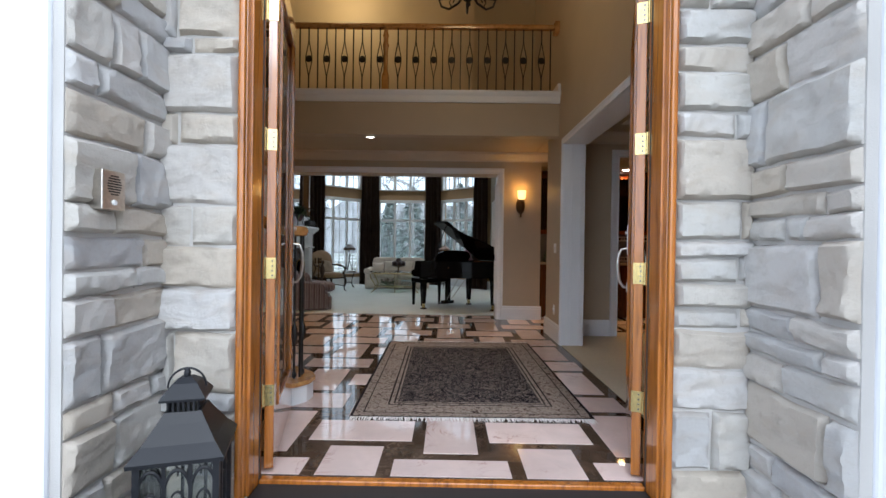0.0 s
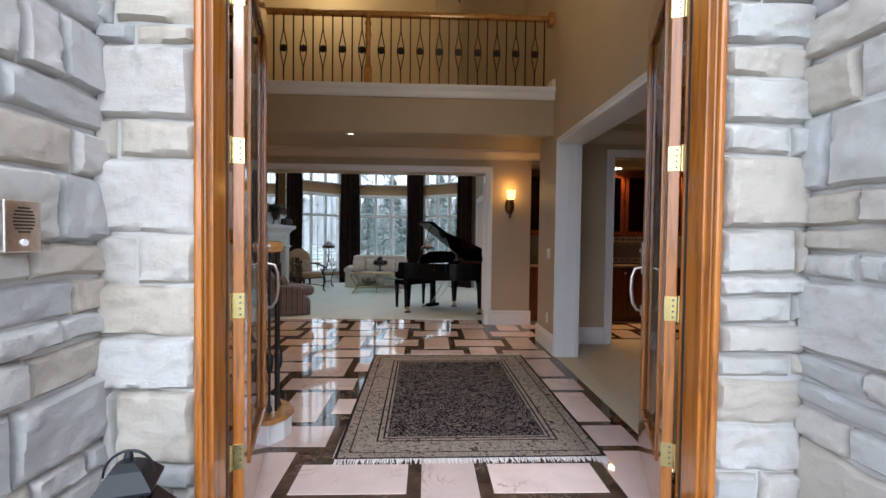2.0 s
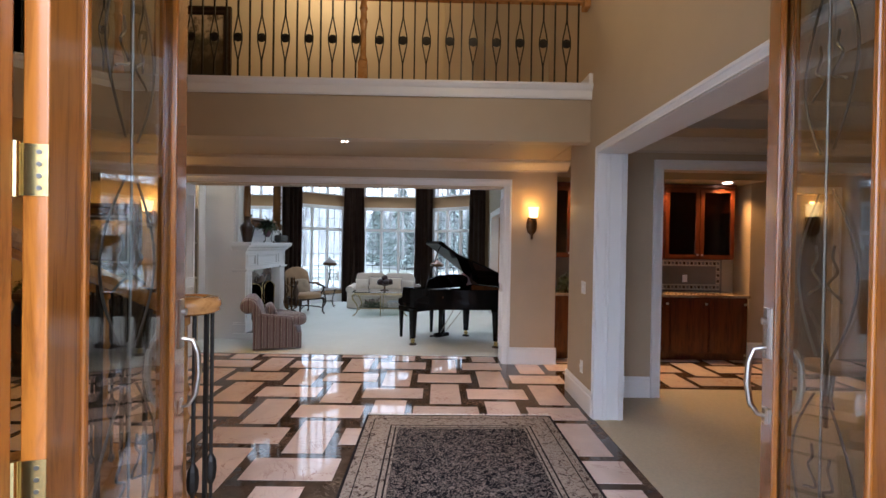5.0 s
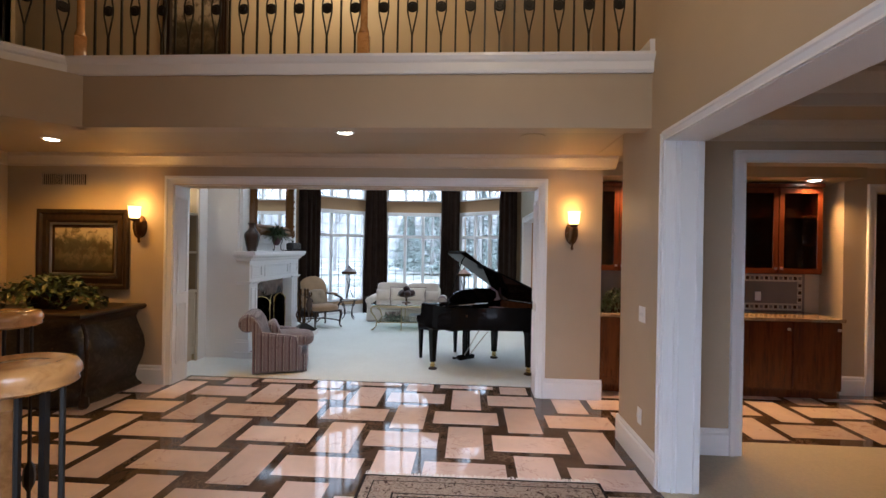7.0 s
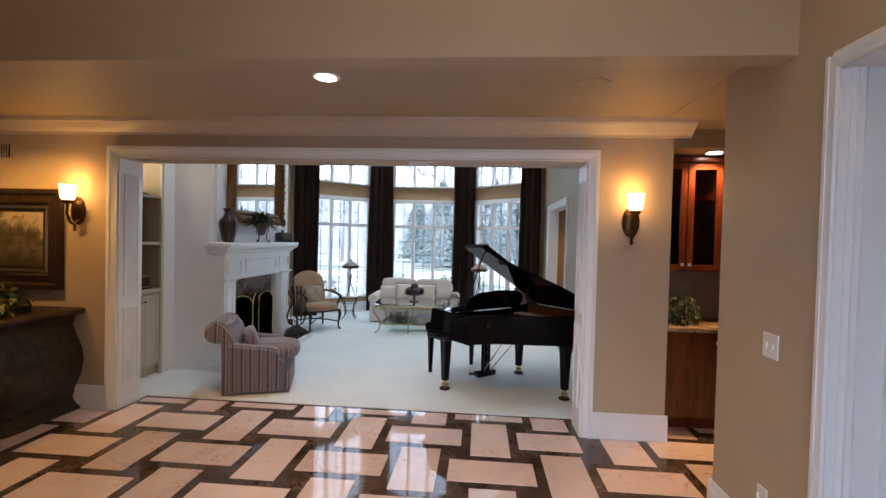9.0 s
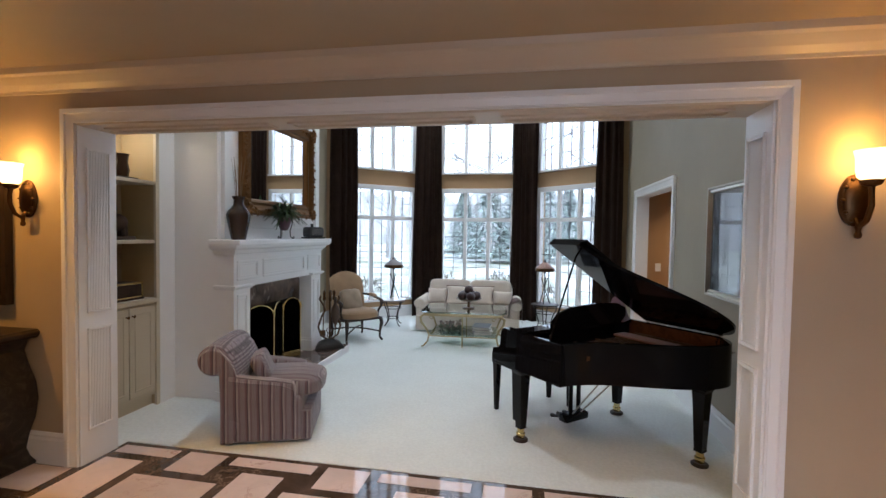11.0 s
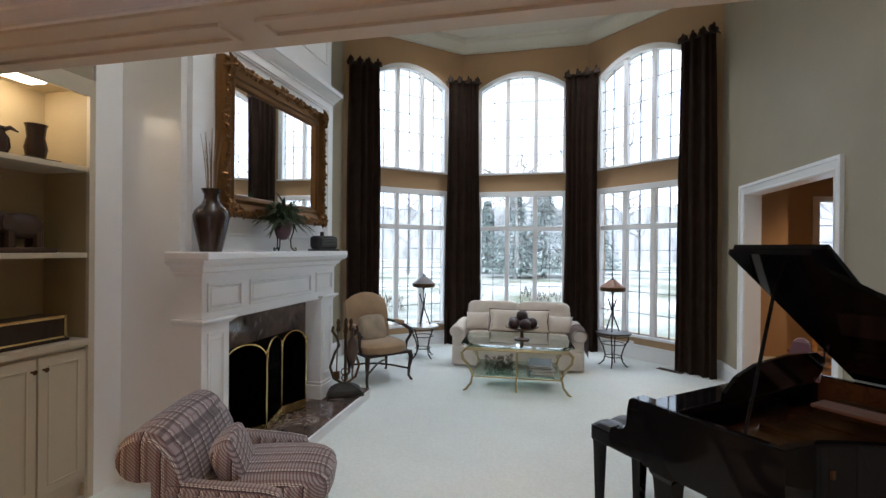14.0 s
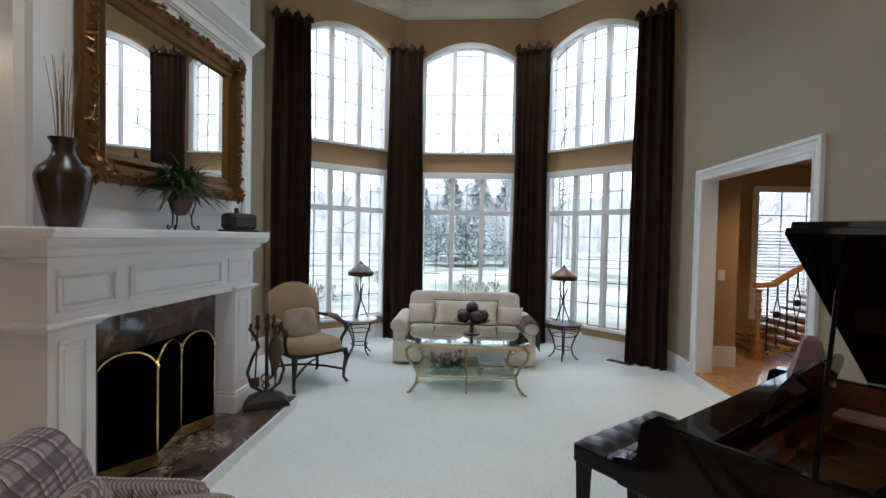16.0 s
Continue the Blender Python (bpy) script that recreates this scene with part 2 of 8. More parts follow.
def prism(bm, poly, z0, z1, plane="xy"):
    def put(a, b, c):
        return {"xy": (a, b, c), "xz": (a, c, b), "yz": (c, a, b)}[plane]
    face_loop(bm, [[put(a, b, z0) for a, b in poly], [put(a, b, z1) for a, b in poly]])


def mould(bm, p0, p1, out, prof, m0=0.0, m1=0.0):
    """A moulding along p0-p1: prof is a closed outline of (out, up); m0, m1 lengthen the ends in step with 'out' (mitres)."""
    p0, p1, out = Vector(p0), Vector(p1), Vector(out).normalized()
    d = (p1 - p0).normalized()
    up = Vector((0, 0, 1)) if abs(d.z) < 0.5 else d.cross(out)
    face_loop(bm, [[p0 + out * o + up * u - d * (m0 * o) for o, u in prof], [p1 + out * o + up * u + d * (m1 * o) for o, u in prof]])


def grid_sheet(bm, f, nu, nv, closed_u=False):
    vs = [[bm.verts.new(f(i / nu, j / nv)) for i in range(nu if closed_u else nu + 1)] for j in range(nv + 1)]
    for j in range(nv):
        for i in range(nu):
            k = (i + 1) % nu if closed_u else i + 1
            bm.faces.new((vs[j][i], vs[j][k], vs[j + 1][k], vs[j + 1][i]))
    return vs


def cushion(bm, c, s, puff=0.5, n=10, m=None):
    """A soft box of full size s round c: superellipsoid."""
    e = 0.35 + 0.4 * (1 - puff)
    def sp(x, p):
        return math.copysign(abs(x) ** p, x)
    rings = []
    for j in range(1, n):
        a = -math.pi / 2 + math.pi * j / n
        rings.append([(sp(math.cos(a), e) * sp(math.cos(b), e), sp(math.cos(a), e) * sp(math.sin(b), e), sp(math.sin(a), e)) for b in (2 * math.pi * k / (2 * n) for k in range(2 * n))])
    pts = [[Vector((c[0] + x * s[0] / 2, c[1] + y * s[1] / 2, c[2] + z * s[2] / 2)) for x, y, z in r] for r in rings]
    if m:
        pts = [[m @ p for p in r] for r in pts]
    face_loop(bm, pts)


def finish(bm, smooth=False, angle=None):
    bmesh.ops.recalc_face_normals(bm, faces=bm.faces[:])
    if smooth:
        for f in bm.faces:
            f.smooth = True
        if angle:
            for e in bm.edges:
                if len(e.link_faces) == 2 and e.calc_face_angle(0) > angle:
                    e.smooth = False


def part(name, bm, mat, parent=None, label="", smooth=False, angle=0.6):
    finish(bm, smooth, angle)
    me = bpy.data.meshes.new(name)
    bm.to_mesh(me)
    bm.free()
    me.materials.append(mat)
    ob = new(name, me)
    if parent:
        ob.parent = parent
    if label:
        tagged(ob, label)
    return ob


def thing(name, m, label, category, group="", kind=""):
    ob = new(name)
    ob.empty_display_size = 0.1
    ob.matrix_basis = m
    return tagged(ob, label, category, group, kind)


def B(*boxes, bevel=0.0):
    bm = bmesh.new()
    for b in boxes:
        box(bm, *b, bevel=bevel)
    return bm


def structure(name, bm, mat, label, category, smooth=False):
    return tagged(part(name, bm, mat, None, "", smooth), label, category, "", "structure")


CROWN = [(0, 0), (0.018, 0), (0.022, 0.018), (0.06, 0.045), (0.10, 0.085), (0.125, 0.095), (0.135, 0.13), (0, 0.13)]
CASING = [(0, 0), (0.018, 0), (0.018, 0.012), (0.012, 0.018), (0.022, 0.07), (0.03, 0.078), (0.03, 0.10), (0, 0.10)]
BASE = [(0, 0), (0.02, 0), (0.02, 0.165), (0.013, 0.18), (0.016, 0.195), (0.006, 0.215), (0, 0.215)]


# ---------------------------------------------------------------- structure: hall
UP = 5.45          # hall ceiling
LOW = 2.60         # ceiling under the gallery
YW = 5.20          # hall face of the wall with the wide opening
YB = 5.48          # living room face of that wall
OX0, OX1, OZ = -2.95, 1.15, 2.275

structure("floor_hall", B((-5.1, 1.70, 0.27, 5.56, -0.12, 0.0), (1.70, 6.5, 4.22, 6.15, -0.12, 0.0), (OX0, OX1, 5.56, 5.575, -0.12, 0.0)),
          M["emperador"], "dark brown veined marble floor between rose tiles", "floor")
floor_hall = bpy.data.objects["floor_hall"]
structure("floor_dining", B((1.70, 6.5, 0.27, 4.22, -0.12, 0.006)), M["carpet_dining"], "beige carpet of the dining room", "floor")
bm = bmesh.new()
BAYC = [(-1.95, 11.45), (0.03, 11.45)]
LEFT_X, RIGHT_X = -3.45, 1.50
BL = (LEFT_X, 11.45 - (LEFT_X + 1.95) / -1 * math.tan(radians(42)))
BR = (RIGHT_X, 11.45 - (RIGHT_X - 0.03) * math.tan(radians(42)))
prism(bm, [(LEFT_X - 0.3, YB), (OX0, YB), (OX0, 5.575), (OX1, 5.575), (OX1, YB), (RIGHT_X, YB), BR, BAYC[1], BAYC[0], BL, (LEFT_X - 0.3, BL[1])], -0.12, 0.006)
structure("floor_living", bm, M["carpet"], "pale celadon wall-to-wall carpet of the living room", "floor")

# wall with the wide cased opening, and the wall over it up to the gallery floor
structure("wall_opening", B((-5.1, OX0, YW, YB, 0, LOW), (OX1, 1.82, YW, YB, 0, LOW), (OX0, OX1, YW, YB, OZ, LOW)),
          M["wall_hall"], "taupe painted wall with a wide cased opening", "wall")
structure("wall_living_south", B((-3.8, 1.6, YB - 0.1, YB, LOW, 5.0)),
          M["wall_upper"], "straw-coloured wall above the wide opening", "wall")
# right side: pier beside the dining room, header over its opening, wall over the header
structure("wall_pier", B((1.70, 1.95, 3.37, 4.19, 0, LOW)), M["wall_hall"], "taupe wall pier between hall and dining room", "wall")
structure("wall_right", B((1.70, 1.95, 0.45, 0.62, 0, LOW), (1.70, 1.95, 0.62, 3.37, 2.36, LOW), (1.70, 1.95, 0.45, 5.3, LOW, UP)),
          M["wall_hall"], "taupe two-storey hall wall above the dining room opening", "wall")
structure("wall_left", B((-5.1, -4.95, 0.45, 3.9, 0, UP), (-5.1, -4.95, 3.9, 4.9, 0, 0.5), (-5.1, -4.95, 3.9, 4.9, 2.3, UP), (-5.1, -4.95, 4.9, YW, 0, UP)),
          M["wall_hall"], "taupe side wall of the hall with a window", "wall")
structure("wall_front", B((-5.1, -0.74, 0.25, 0.45, 0, UP), (1.55, 6.5, 0.25, 0.45, 0, UP), (-0.74, 1.55, 0.25, 0.45, 2.66, UP)),
          M["wall_hall"], "taupe front wall round the entrance doors", "wall")
# dining room and bar
structure("wall_dining_back", B((1.95, 2.565, 3.95, 4.10, 0, LOW + 0.1), (5.3, 6.5, 3.95, 4.10, 0, LOW + 0.1), (2.565, 5.3, 3.95, 4.10, 2.31, LOW + 0.1)),
          M["wall_hall"], "taupe dining room wall with a cased opening to the bar", "wall")
structure("wall_dining_side", B((6.5, 6.65, 0.25, 6.2, 0, 2.75)), M["wall_hall"], "taupe end wall of the dining room", "wall")
structure("wall_bar", B((1.82, 4.68, 6.05, 6.2, 0, LOW), (4.68, 5.02, 5.70, 6.2, 0, LOW), (5.02, 5.85, 5.95, 6.2, 0, LOW), (5.85, 6.5, 5.70, 6.2, 0, LOW), (5.02, 5.85, 5.70, 5.95, 2.32, LOW)),
          M["wall_hall"], "ochre-lit wall of the bar recess", "wall")
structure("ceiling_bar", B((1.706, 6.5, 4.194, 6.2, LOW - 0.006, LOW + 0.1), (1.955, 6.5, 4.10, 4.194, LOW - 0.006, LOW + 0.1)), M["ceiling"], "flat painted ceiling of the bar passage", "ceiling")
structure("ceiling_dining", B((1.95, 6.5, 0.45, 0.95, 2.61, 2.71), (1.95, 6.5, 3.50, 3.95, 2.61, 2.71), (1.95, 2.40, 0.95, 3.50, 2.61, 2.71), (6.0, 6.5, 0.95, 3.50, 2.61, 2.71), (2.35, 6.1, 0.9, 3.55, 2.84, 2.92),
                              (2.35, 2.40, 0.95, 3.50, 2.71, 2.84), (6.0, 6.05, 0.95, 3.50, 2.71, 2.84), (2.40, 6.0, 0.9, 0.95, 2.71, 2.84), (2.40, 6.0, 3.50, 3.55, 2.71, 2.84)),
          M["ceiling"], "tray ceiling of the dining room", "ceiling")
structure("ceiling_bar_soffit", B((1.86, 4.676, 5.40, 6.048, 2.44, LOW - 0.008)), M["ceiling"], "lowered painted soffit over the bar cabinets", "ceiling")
bm = bmesh.new()
mould(bm, (1.95, 3.95, 2.48), (6.5, 3.95, 2.48), (0, -1, 0), CROWN)
mould(bm, (1.95, 0.6, 2.48), (1.95, 3.95, 2.48), (1, 0, 0), CROWN)
for a, c, o in (((2.40, 3.50), (6.0, 3.50), (0, -1, 0)), ((2.40, 0.95), (2.40, 3.50), (1, 0, 0))):
    mould(bm, (*a, 2.612), (*c, 2.612), o, [(0, 0), (0.012, 0), (0.016, 0.085), (0.03, 0.10), (0.10, 0.18), (0.125, 0.19), (0.13, 0.225), (0, 0.225)])
structure("trim_dining_crown", bm, M["crown"], "crown moulding of the dining room in shade-toned cream", "moulding")

# gallery slab with its angled left end, fascia and trim
GP = [(1.698, 3.65), (-2.69, 3.65), (-3.71, 2.60), (-5.0, 2.54), (-5.0, 5.354), (1.698, 5.354)]
bm = bmesh.new()
prism(bm, GP, LOW, 2.85)
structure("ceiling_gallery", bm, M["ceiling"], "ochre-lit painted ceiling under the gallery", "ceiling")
bm = bmesh.new()
FAS = [(0, 0), (0.14, 0), (0.14, 0.40), (0, 0.40)]
mould(bm, (1.70, 3.73, 2.485), (-2.66, 3.73, 2.485), (0, -1, 0), FAS, 0, 0.42)
mould(bm, (-2.66, 3.73, 2.485), (-3.74, 2.64, 2.485), (0.707, -0.707, 0), FAS, -0.42, 0)
structure("wall_gallery_fascia", bm, M["wall_hall"], "taupe plaster fascia of the gallery", "wall")
bm = bmesh.new()
TRIMP = [(0, 0), (0.022, 0), (0.03, 0.02), (0.03, 0.075), (0.045, 0.09), (0.06, 0.115), (0.06, 0.135), (0, 0.135)]
mould(bm, (1.70, 3.59, 2.88), (-2.72, 3.59, 2.88), (0, -1, 0), TRIMP, 0, 0.4)
mould(bm, (-2.72, 3.59, 2.88), (-3.74, 2.54, 2.88), (0.707, -0.707, 0), TRIMP, -0.4, 0)
box(bm, 1.665, 1.70, 3.55, 3.81, 3.015, 3.11)
structure("trim_gallery", bm, M["white"], "white moulded edge band of the gallery", "moulding")
bm = bmesh.new()
prism(bm, [(1.70, 3.56), (-2.71, 3.56), (-3.74, 2.51), (-5.0, 2.51), (-5.0, 5.354), (1.70, 5.354)], 3.008, 3.025)
structure("floor_gallery", bm, M["oak"], "oak floor edge of the gallery", "floor")
structure("wall_gallery_back", B((-5.0, 0.35, 5.25, 5.353, 3.02, UP), (0.35, 0.72, 5.0, 5.353, 3.02, UP), (0.72, 1.7, 5.25, 5.353, 3.02, UP)),
          M["wall_upper"], "straw-coloured back wall of the gallery", "wall")
structure("wall_gallery_left", B((-5.1, -4.95, 2.4, 5.5, 3.0, UP)), M["wall_upper"], "straw-coloured end wall of the gallery", "wall")
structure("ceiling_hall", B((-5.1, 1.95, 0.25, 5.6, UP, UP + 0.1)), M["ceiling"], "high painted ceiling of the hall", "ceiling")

# crown, casings, skirtings in the hall
bm = bmesh.new()
mould(bm, (-4.95, YW, 2.47), (1.95, YW, 2.47), (0, -1, 0), CROWN)
mould(bm, (-4.95, YW, 2.47), (-4.95, 3.0, 2.47), (1, 0, 0), CROWN)
structure("trim_hall_crown", bm, M["crown"], "crown moulding of the hall in shade-toned cream", "moulding")


def casing(name, label, p0, p1, top, out, w=0.10, z0=0.0, mat="white"):
    """Door casing round an opening between p0 and p1 (x, y) up to top, on the side 'out'."""
    p0, p1, o = Vector((*p0, 0)), Vector((*p1, 0)), Vector((*out, 0))
    d = (p1 - p0).normalized()
    b = bmesh.new()
    pr = [(0, 0), (0.016, 0), (0.016, 0.010), (0.011, 0.015), (0.02, w - 0.033), (0.03, w - 0.028), (0.03, w), (0, w)]
    for base, side in ((p0, -d), (p1, d)):
        rings = []
        for z, k in ((z0, 0), (top, 1)):
            rings.append([base + side * u + o * q + Vector((0, 0, z + k * u)) for q, u in pr])
        face_loop(b, rings)
    rings = [[base + side * u + o * q + Vector((0, 0, top + u)) for q, u in pr] for base, side in ((p0, -d), (p1, d))]
    face_loop(b, rings)
    return structure(name, b, M[mat], label, "casing")


casing("trim_opening_hall", "white moulded casing round the wide opening", (OX0, YW), (OX1, YW), OZ, (0, -1), 0.088)
casing("trim_opening_living", "white moulded casing on the living room side", (OX0, YB), (OX1, YB), OZ, (0, 1), 0.088)


def panelled_jamb(name, x, side):
    b = bmesh.new()
    box(b, x, x + side * 0.012, YW, YB, 0, OZ)
    def frame_rect(y0, y1, z0, z1, t, d):
        for a in ((y0, y1, z0, z0 + t), (y0, y1, z1 - t, z1), (y0, y0 + t, z0 + t, z1 - t), (y1 - t, y1, z0 + t, z1 - t)):
            box(b, x + side * 0.012, x + side * (0.012 + d), a[0], a[1], a[2], a[3], bevel=0.003, seg=1)
    for z0, z1 in ((0.22, 0.92), (1.02, 2.13)):
        frame_rect(YW + 0.055, YB - 0.045, z0, z1, 0.018, 0.012)
        y = YW + 0.08
        while y < YB - 0.068:
            box(b, x + side * 0.012, x + side * 0.017, y, y + 0.0065, z0 + 0.018, z1 - 0.018)
            y += 0.0115
    return structure(name, b, M["white"], "white jamb lining with two reeded panels", "jamb")


panelled_jamb("trim_jamb_1", OX0, 1)
panelled_jamb("trim_jamb_2", OX1, -1)
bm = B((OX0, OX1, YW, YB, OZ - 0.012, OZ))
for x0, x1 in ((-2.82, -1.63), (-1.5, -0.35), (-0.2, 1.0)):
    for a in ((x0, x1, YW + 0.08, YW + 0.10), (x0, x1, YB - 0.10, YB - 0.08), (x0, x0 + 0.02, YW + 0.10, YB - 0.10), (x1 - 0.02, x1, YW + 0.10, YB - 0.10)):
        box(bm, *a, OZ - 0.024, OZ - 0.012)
# white lining in the crown tone: its underside shade is in the colour
structure("trim_soffit", bm, M["crown"], "white panelled head lining of the opening toned as shaded", "jamb")

bm = bmesh.new()
for p0, p1, o in (((-4.95, YW, 0), (OX0 - 0.09, YW, 0), (0, -1, 0)), ((OX1 + 0.09, YW, 0), (1.84, YW, 0), (0, -1, 0)), ((1.82, YW, 0), (1.82, 5.42, 0), (1, 0, 0)), ((1.70, 3.40, 0), (1.70, 4.21, 0), (-1, 0, 0)),
                  ((1.68, 4.19, 0), (1.95, 4.19, 0), (0, 1, 0)), ((-4.95, 0.45, 0), (-4.95, YW, 0), (1, 0, 0)), ((1.95, 3.95, 0), (2.465, 3.95, 0), (0, -1, 0)), ((1.95, 4.10, 0), (2.55, 4.10, 0), (0, 1, 0)), ((4.66, 5.70, 0), (4.92, 5.70, 0), (0, -1, 0))):
    mould(bm, p0, p1, o, BASE)
structure("baseboard_hall", bm, M["white"], "tall white skirting board of the hall", "skirting")

# cased column end of the pier and the beam trim over the dining room opening
bm = B((1.735, 1.945, 3.33, 3.365, 0, 2.36))
for x in (1.76, 1.79, 1.90):
    box(bm, x, x + 0.012, 3.318, 3.335, 0.0, 2.33)
box(bm, 1.686, 1.70, 3.345, 3.395, 0, 2.392)
box(bm, 1.680, 1.686, 3.378, 3.395, 0, 2.392)
box(bm, 1.70, 1.735, 3.335, 3.365, 0, 2.38)
mould(bm, (1.70, 0.62, 2.335), (1.70, 3.335, 2.335), (-1, 0, 0), [(0, 0), (0.018, 0), (0.014, 0.012), (0.022, 0.036), (0.032, 0.042), (0.032, 0.058), (0, 0.058)])
box(bm, 1.703, 1.952, 0.62, 3.33, 2.333, 2.36)
mould(bm, (1.95, 0.62, 2.335), (1.95, 3.335, 2.335), (1, 0, 0), [(0, 0), (0.018, 0), (0.022, 0.045), (0.03, 0.058), (0, 0.058)])
structure("trim_dining_opening", bm, M["white"], "white casing and beam trim of the dining room opening", "casing")
casing("trim_bar_opening", "white casing of the bar opening", (2.565, 3.95), (5.3, 3.95), 2.31, (0, -1), 0.095)
casing("trim_far_door", "white casing of the far doorway", (5.02, 5.70), (5.85, 5.70), 2.32, (0, -1), 0.09)
structure("door_far", B((5.02, 5.85, 5.86, 5.92, 0, 2.32)), M["dark_wood"], "dark doorway beyond the bar", "door")

# ---------------------------------------------------------------- structure: living room
LH = 4.95
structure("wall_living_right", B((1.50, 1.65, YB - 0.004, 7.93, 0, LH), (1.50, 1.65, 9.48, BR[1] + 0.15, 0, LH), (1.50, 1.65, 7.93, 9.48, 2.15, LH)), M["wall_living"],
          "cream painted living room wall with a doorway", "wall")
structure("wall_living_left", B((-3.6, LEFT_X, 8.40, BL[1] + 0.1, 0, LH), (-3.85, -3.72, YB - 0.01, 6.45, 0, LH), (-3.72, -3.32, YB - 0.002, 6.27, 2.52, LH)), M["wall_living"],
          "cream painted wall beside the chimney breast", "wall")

WIN_Z = (0.35, 2.42, 2.78, 4.13, 4.36)


def bay_wall(name, origin, ang, length, s0, s1):
    """A bay wall with its lower window and arched upper window cut through. s runs along the wall; local x = s, y = out of the room."""
    b = bmesh.new()
    T = 0.16
    zl0, zl1, zu0, zsp, ztop = WIN_Z
    box(b, 0, s0, 0, T, 0, LH)
    box(b, s1, length, 0, T, 0, LH)
    box(b, s0, s1, 0, T, 0, zl0)
    box(b, s0, s1, 0, T, zl1, zu0)
    n = 14
    arc = [(s0 + (s1 - s0) * k / n, zsp + (ztop - zsp) * math.sin(math.pi * k / n) ** 0.8) for k in range(n + 1)]
    for (a, za), (c, zc) in zip(arc, arc[1:]):
        face_loop(b, [[(a, 0, za), (c, 0, zc), (c, 0, LH), (a, 0, LH)], [(a, T, za), (c, T, zc), (c, T, LH), (a, T, LH)]])
    ob = structure(name, b, M["wall_bay"], "caramel painted bay wall with a tall arched window", "wall")
    ob.matrix_basis = pose(origin[0], origin[1], 0, 0, 0, ang)
    return ob


def bay_window(name, origin, ang, s0, s1):
    """Lower triple window with transom lights and the arched upper triple window, as one thing with frame, sills, panes and bars."""
    zl0, zl1, zu0, zsp, ztop = WIN_Z
    m = pose(origin[0], origin[1], 0, 0, 0, ang)
    top = thing(name, m, "white-framed tall bay window with leaded panes and an arched head", "window", "bay windows", "structure")
    b = bmesh.new()
    # casing round both windows
    c = 0.055
    for x0, x1, z0, z1 in ((s0 - c, s0 + 0.03, zl0 - 0.03, zl1 + c), (s1 - 0.03, s1 + c, zl0 - 0.03, zl1 + c), (s0 + 0.03, s1 - 0.03, zl1 - 0.03, zl1 + c),
                           (s0 - c, s0 + 0.03, zu0 - 0.03, zsp), (s1 - 0.03, s1 + c, zu0 - 0.03, zsp)):
        box(b, x0, x1, -0.022, 0.09, z0, z1, bevel=0.006, seg=1)
    n = 18
    def arch(k, grow):
        u = k / n
        return (s0 - grow + (s1 - s0 + 2 * grow) * u, zsp + (ztop - zsp + grow) * math.sin(math.pi * u) ** 0.8)
    rings = []
    for k in range(n + 1):
        xi, zi = arch(k, -0.03)
        xo, zo = arch(k, c)
        rings.append([(xi, -0.022, zi), (xo, -0.022, zo), (xo, 0.09, zo), (xi, 0.09, zi)])
    face_loop(b, rings)
    part("frame", b, M["white"], top)
    for z in (zl0, zu0):
        part("sill", B((s0 - c - 0.01, s1 + c + 0.01, -0.05, 0.09, z - 0.035, z), bevel=0.006), M["white"], top)
    w3 = (s1 - s0) / 3
    mull = 0.034
    ztr = 1.875
    b = bmesh.new()
    for k in (1, 2):
        x = s0 + k * w3
        box(b, x - mull, x + mull, 0.0, 0.085, zl0, zl1, bevel=0.006, seg=1)
        zt = zsp + (ztop - zsp) * math.sin(math.pi * k / 3) ** 0.8
        box(b, x - mull, x + mull, 0.0, 0.085, zu0, zt, bevel=0.006, seg=1)
    part("mullion", b, M["white"], top)
    part("transom", B((s0, s1, 0.004, 0.08, ztr - 0.035, ztr + 0.035)), M["white"], top)
    for k in range(3):
        x0, x1 = s0 + k * w3 + mull, s0 + (k + 1) * w3 - mull
        if k == 0:
            x0 = s0 + 0.03
        if k == 2:
            x1 = s1 - 0.03
        for z0, z1, rows in ((zl0, ztr - 0.035, 5), (ztr + 0.035, zl1 - 0.03, 2)):
            pane = part("pane", B((x0, x1, 0.045, 0.049, z0, z1)), M["bay_glass"], top)
            pane.visible_shadow = False
            bb = bmesh.new()
            box(bb, (x0 + x1) / 2 - 0.0042, (x0 + x1) / 2 + 0.0042, 0.035, 0.058, z0, z1)
            for r in range(1, rows):
                z = z0 + (z1 - z0) * r / rows
                box(bb, x0, x1, 0.037, 0.056, z - 0.0042, z + 0.0042)
            part("lead_bar", bb, M["lead"], pane)
        # arched light
        pts = [(x, zsp + (ztop - zsp) * math.sin(math.pi * (x - s0) / (s1 - s0)) ** 0.8) for x in (x0 + (x1 - x0) * q / 8 for q in range(9))]
        bb = bmesh.new()
        prism(bb, [(x0, zu0), (x1, zu0)] + list(reversed(pts)), 0.045, 0.049, "xz")
        pane = part("pane", bb, M["bay_glass"], top)
        pane.visible_shadow = False
        bb = bmesh.new()
        xm = (x0 + x1) / 2
        zm = pts[4][1]
        box(bb, xm - 0.0042, xm + 0.0042, 0.035, 0.058, zu0, zm)
        for r in range(1, 6):
            z = zu0 + 0.29 * r
            if z < min(pts[0][1], pts[-1][1]):
                box(bb, x0, x1, 0.037, 0.056, z - 0.0042, z + 0.0042)
        part("lead_bar", bb, M["lead"], pane)
    return top


